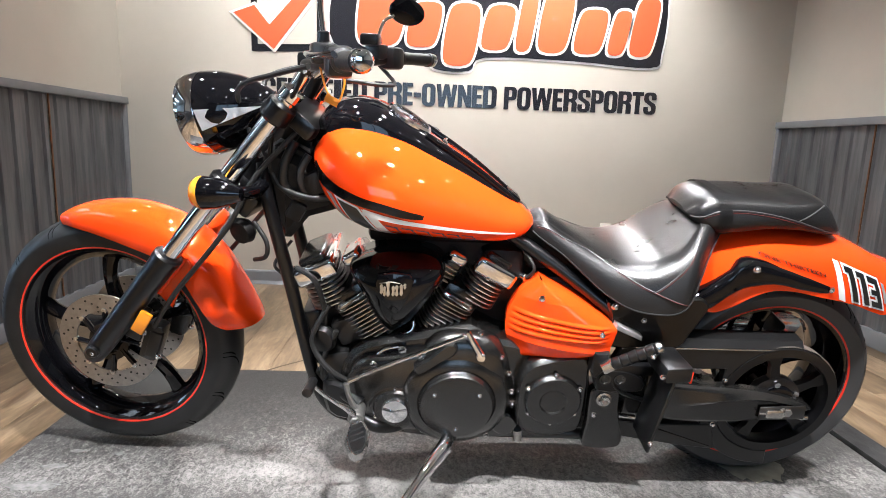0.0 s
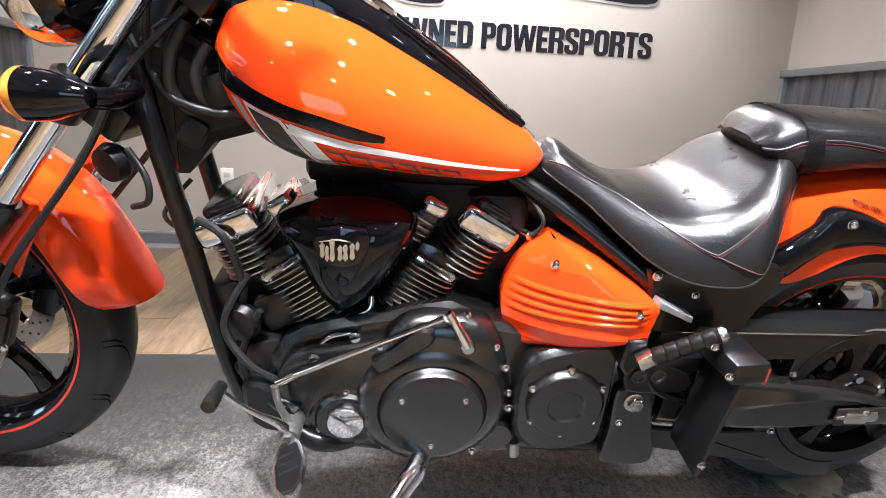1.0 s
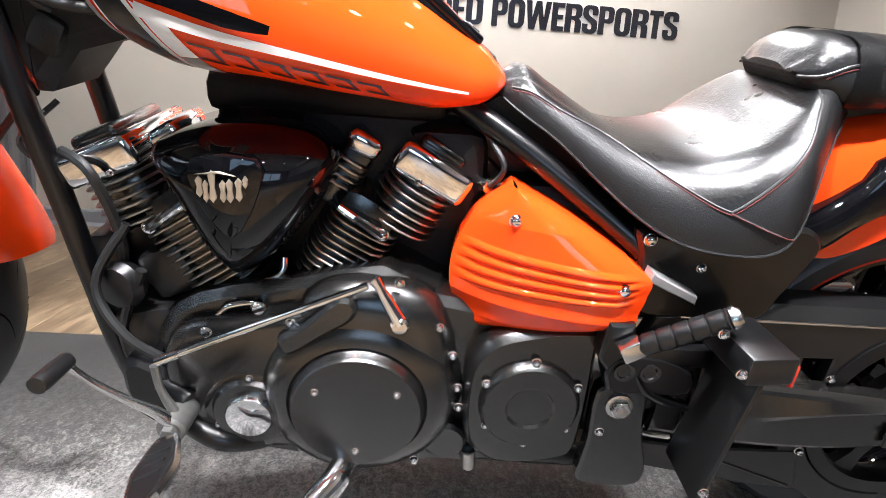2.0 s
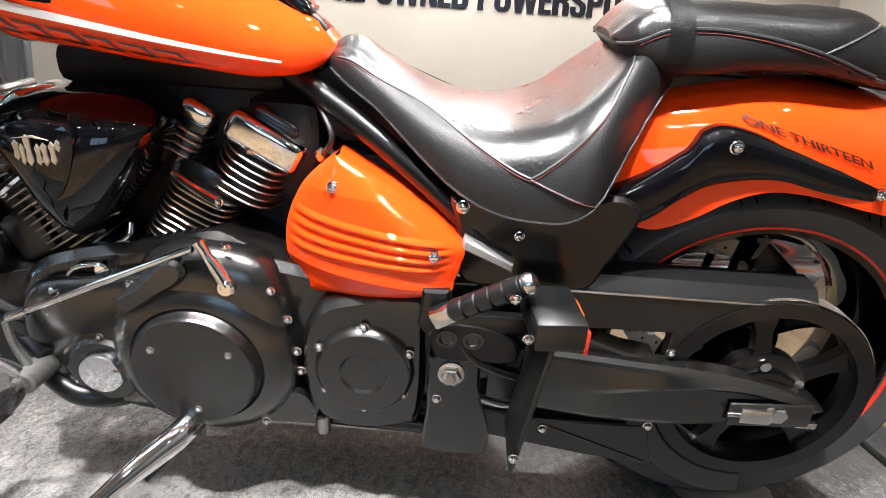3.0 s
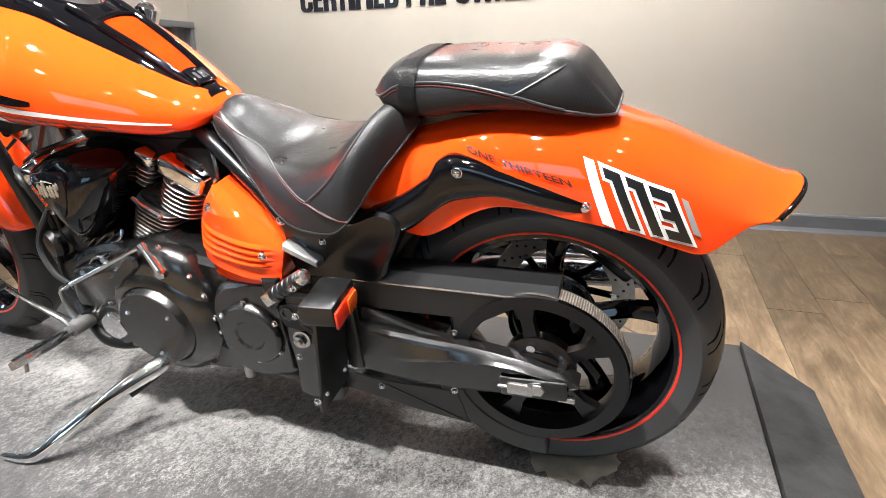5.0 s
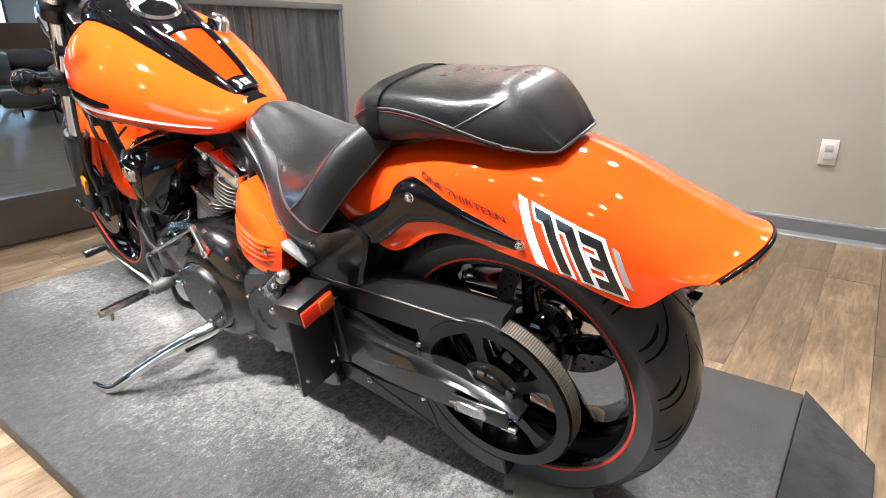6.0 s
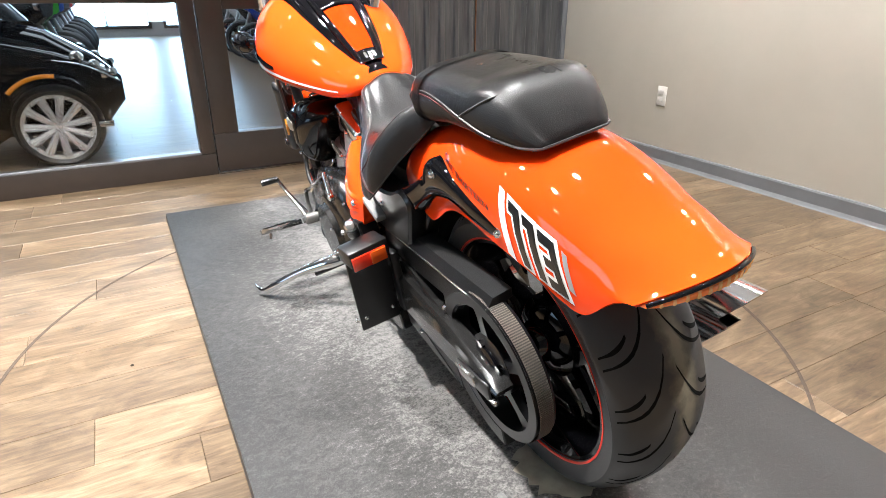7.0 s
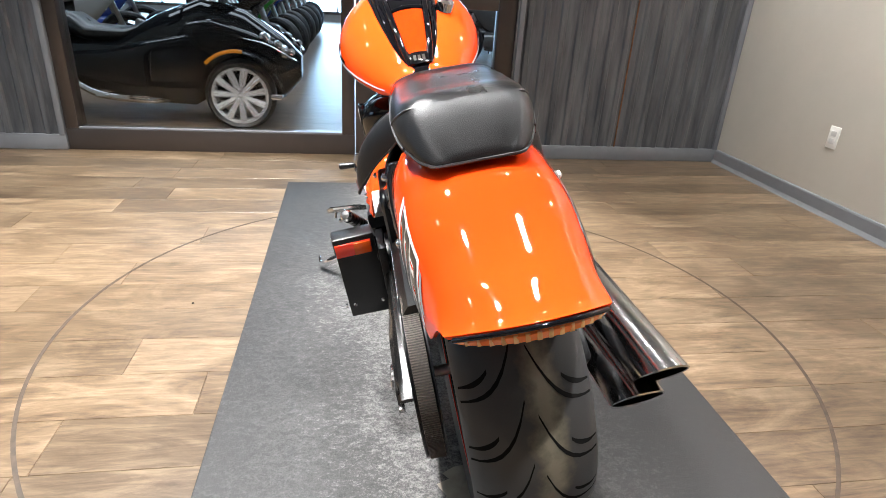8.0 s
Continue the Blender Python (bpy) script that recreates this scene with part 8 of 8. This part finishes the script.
for (x, y, rz), c in zip(spots_, ORDER):
    m = pose(x, y, 0.001, 0, 6, rz + rnd_hall.uniform(-5, 5))
    if c in made:
        copy_thing(made[c], m)
    else:
        made[c] = sale_bike(*PAINTS[c], m)


# ---- the black three-wheeler behind the window ----
BRIGHTWHEEL = mat("bright_chrome_wheel", (0.72, 0.72, 0.73), 0.22, metal=0.75, rvar=0.08, scale=20)


def trike(m):
    root = thing("three_wheeler", "glossy black three-wheeled touring motorcycle with chrome wheels", "three-wheeler", m)
    for s in (-1, 1):
        disc_wheel(root, (s * 0.62, 0, 0.29), 0.29, 0.18, (s, 0, 0), BRIGHTWHEEL, 11)
        bm = B()
        rings = []
        for a in np.linspace(radians(12), radians(172), 20):
            rings.append([(s * (0.62 + q), math.cos(a) * 0.345, 0.29 + math.sin(a) * (0.345 + 0.02 * math.cos(q * 12))) for q in np.linspace(-0.12, 0.11, 8)])
        skin(bm, rings, closed=False, caps=False)
        bmesh.ops.solidify(bm, geom=list(bm.faces), thickness=0.012)
        part("wheel_fender", bm, BLACK, root, "gloss black wheel fender")
        bm = B()
        tube(bm, [(s * 0.735, math.cos(a) * 0.345, 0.297 + math.sin(a) * 0.350) for a in np.linspace(radians(82), radians(135), 8)], 0.015, 8)
        part("amber_strip", bm, AMBER, root, "amber marker strip")
        bm = B()
        tube(bm, [(s * 0.25, 0.02, 0.34), (s * 0.55, 0.0, 0.29)], 0.03, 10)
        tube(bm, [(s * 0.25, -0.08, 0.24), (s * 0.55, -0.02, 0.25)], 0.02, 10)
        part("suspension_arm", bm, SATIN, root)
        bm = B()
        body_loft(bm, [(0.42, 0.05, 0.52, 0.60), (0.30, 0.10, 0.50, 0.68), (0.05, 0.13, 0.55, 0.78), (-0.25, 0.12, 0.55, 0.86), (-0.45, 0.06, 0.6, 0.82)], 18)
        bmesh.ops.translate(bm, verts=bm.verts, vec=(s * 0.36, 0, 0))
        part("front_pod", bm, BLACK, root, "gloss black front pod")
        bm = B()
        rev(bm, [(0.0, 0.012), (0.05, 0.008), (0.065, -0.02)], (s * 0.40, 0.36, 0.62), (s * 0.3, 1, 0.1), 24)
        part("headlight", bm, CHROME, root, "clear headlight")
        bm = B()
        tube(bm, [(s * 0.42, 0.44, 0.56), (s * 0.56, 0.40, 0.60), (s * 0.64, 0.22, 0.70), (s * 0.66, 0.05, 0.74)], [0.008, 0.014, 0.014, 0.006], 8, flat=0.6)
        part("chrome_brow", bm, CHROME, root, "chrome brow trim")
        for k in range(3):
            bm = B()
            rev(bm, [(0.0, 0.022), (0.03, 0.018), (0.045 - 0.006 * k, 0.0), (0.046 - 0.006 * k, -0.03)], (s * (0.50 - 0.035 * k), 0.20 + 0.10 * k, 0.745 - 0.06 * k), (s * 0.9, 0.5, 0.35), 18)
            part("headlight_lens", bm, CHROME, root, "chrome ringed headlight lens")
        bm = B()
        for k in range(5):
            box(bm, (s * 0.352, -0.34 - 0.05 * k, 0.70 - 0.035 * k), (0.016, 0.034, 0.055), 0.006, Matrix.Rotation(radians(25), 3, "X"))
        part("side_vent", bm, ALU, root, "bright slatted side vents")
        bm = B()
        box(bm, (s * 0.73, 0.30, 0.30), (0.05, 0.10, 0.05), 0.015)
        part("marker_lamp", bm, CHROME, root, "chrome marker lamp")
        bm = B()
        tube(bm, [(s * 0.44, -0.62, 0.20), (s * 0.56, -0.75, 0.21), (s * 0.56, -1.15, 0.25), (s * 0.46, -1.45, 0.40)], [0.02, 0.03, 0.03, 0.02], 10)
        box(bm, (s * 0.53, -0.95, 0.235), (0.14, 0.42, 0.03), 0.012)
        part("running_board", bm, CHROME, root, "chrome running board")
        bm = B()
        body_loft(bm, [(-0.30, 0.06, 0.22, 0.62), (-0.42, 0.13, 0.15, 0.74), (-0.80, 0.14, 0.17, 0.66), (-1.10, 0.10, 0.24, 0.58), (-1.5, 0.07, 0.32, 0.54)], 18, 0.6)
        bmesh.ops.translate(bm, verts=bm.verts, vec=(s * 0.37, 0, 0))
        part("side_panel", bm, BLACK, root, "gloss black side panel")
        bm = B()
        tube(bm, [(s * 0.28, -1.1, 0.36), (s * 0.34, -1.7, 0.36), (s * 0.36, -2.3, 0.40)], [0.04, 0.065, 0.065], 14)
        part("exhaust", bm, CHROME, root)
        bm = B()
        rev(bm, [(0.0, 0.03), (0.04, 0.03), (0.06, 0.0), (0.04, -0.05), (0.0, -0.05)], (s * 0.50, -0.42, 1.10), (0, 1, 0), 16)
        part("mirror", bm, BLACK, root)
        bm = B()
        body_loft(bm, [(-1.55, 0.05, 0.45, 0.66), (-1.65, 0.13, 0.36, 0.72), (-2.2, 0.14, 0.38, 0.74), (-2.35, 0.08, 0.45, 0.66)], 16, 0.6)
        bmesh.ops.translate(bm, verts=bm.verts, vec=(s * 0.36, 0, 0))
        part("pannier", bm, BLACK, root)
    bm = B()
    body_loft(bm, [(0.46, 0.12, 0.36, 0.56), (0.30, 0.30, 0.18, 0.72), (0.0, 0.36, 0.13, 0.92), (-0.35, 0.36, 0.13, 1.02), (-0.75, 0.32, 0.20, 0.86), (-1.05, 0.30, 0.18, 0.68), (-1.7, 0.28, 0.20, 0.66), (-2.2, 0.20, 0.34, 0.74), (-2.4, 0.08, 0.55, 0.70)], 26)
    part("body", bm, BLACK, root, "gloss black body")
    bm = B()
    body_loft(bm, [(-0.80, 0.14, 0.68, 0.82), (-1.0, 0.21, 0.62, 0.74), (-1.3, 0.23, 0.60, 0.75), (-1.42, 0.21, 0.64, 0.84), (-1.75, 0.20, 0.64, 0.84), (-1.95, 0.15, 0.66, 0.92)], 20)
    part("seat", bm, LEATHER, root, "black touring seat")
    bm = B()
    skin(bm, [[(w * math.cos(a), y + 0.10 * math.sin(a), z) for a in np.linspace(0, math.pi, 11)] for y, w, z in ((-0.18, 0.26, 0.98), (-0.32, 0.26, 1.15), (-0.44, 0.20, 1.32))], closed=False, caps=False)
    part("windscreen", bm, mat("tinted_screen", (0.02, 0.025, 0.03), 0.08, coat=1.0), root, "tinted windscreen")
    bm = B()
    tube(bm, [(-0.40, -0.80, 1.02), (-0.28, -0.60, 1.04), (0.28, -0.60, 1.04), (0.40, -0.80, 1.02)], 0.018, 8)
    part("handlebar", bm, CABLE, root)
    disc_wheel(root, (0, -1.85, 0.31), 0.31, 0.20, (1, 0, 0), CHROME, 10)
    bm = B()
    box(bm, (0.345, -0.45, 0.62), (0.01, 0.22, 0.10), 0.004)
    box(bm, (0.33, -0.80, 0.58), (0.01, 0.14, 0.05), 0.004)
    part("side_grille", bm, CHROME, root, "chrome side vents")
    return root


trike(pose(-3.06, -1.03, 0.001) @ Matrix.Scale(0.84, 4))


# ---- plank floor ----
floor = thing("floor", "warm brown wood-look vinyl plank floor with varied boards", "floor", kind="structure")
PW, PL = 0.178, 1.22


def plank_mesh(w, l):
    bm = B()
    o = [(-w / 2 + 0.0003, -l / 2 + 0.0003), (w / 2 - 0.0003, -l / 2 + 0.0003), (w / 2 - 0.0003, l / 2 - 0.0003), (-w / 2 + 0.0003, l / 2 - 0.0003)]
    skin(bm, [[(x, y, z) for x, y in (inset_poly(o, d) if d else o)] for z, d in ((-0.008, 0), (-0.0012, 0), (0.0, 0.0010))])
    return mesh_of(bm, "plank", WOOD, smooth=False)


planks = {}
rnd = random.Random(5)
col = 0
x = WEST + 0.01
while x < EAST - 0.01:
    w = min(PW, EAST - x)
    y = SOUTH - rnd.uniform(0.1, 1.1)
    while y < NORTH:
        a, b = max(y, SOUTH), min(y + PL, NORTH)
        if b - a > 0.03:
            key = (round(w, 3), round(b - a, 3))
            if key not in planks:
                planks[key] = plank_mesh(w, b - a)
            ob = new("plank", planks[key])
            ob.parent = floor
            ob.location = (x + w / 2, (a + b) / 2, 0)
        y += PL
    x += PW
# showroom boards beyond the glass, joined
bm = B()
x = WEST - PW
while x > HALL_X:
    y = HALL_Y0 - rnd.uniform(0.1, 1.1)
    while y < HALL_Y1:
        a, b = max(y, HALL_Y0), min(y + PL, HALL_Y1)
        if b - a > 0.03:
            vs = [bm.verts.new(p) for p in ((x + 0.001, a + 0.001, 0), (x + PW - 0.001, a + 0.001, 0), (x + PW - 0.001, b - 0.001, 0), (x + 0.001, b - 0.001, 0))]
            bm.faces.new(vs)
        y += PL
    x -= PW
tagged(part("hall_floor", bm, WOOD2, smooth=False), "brown plank floor of the showroom beyond the glass", "floor", kind="structure")
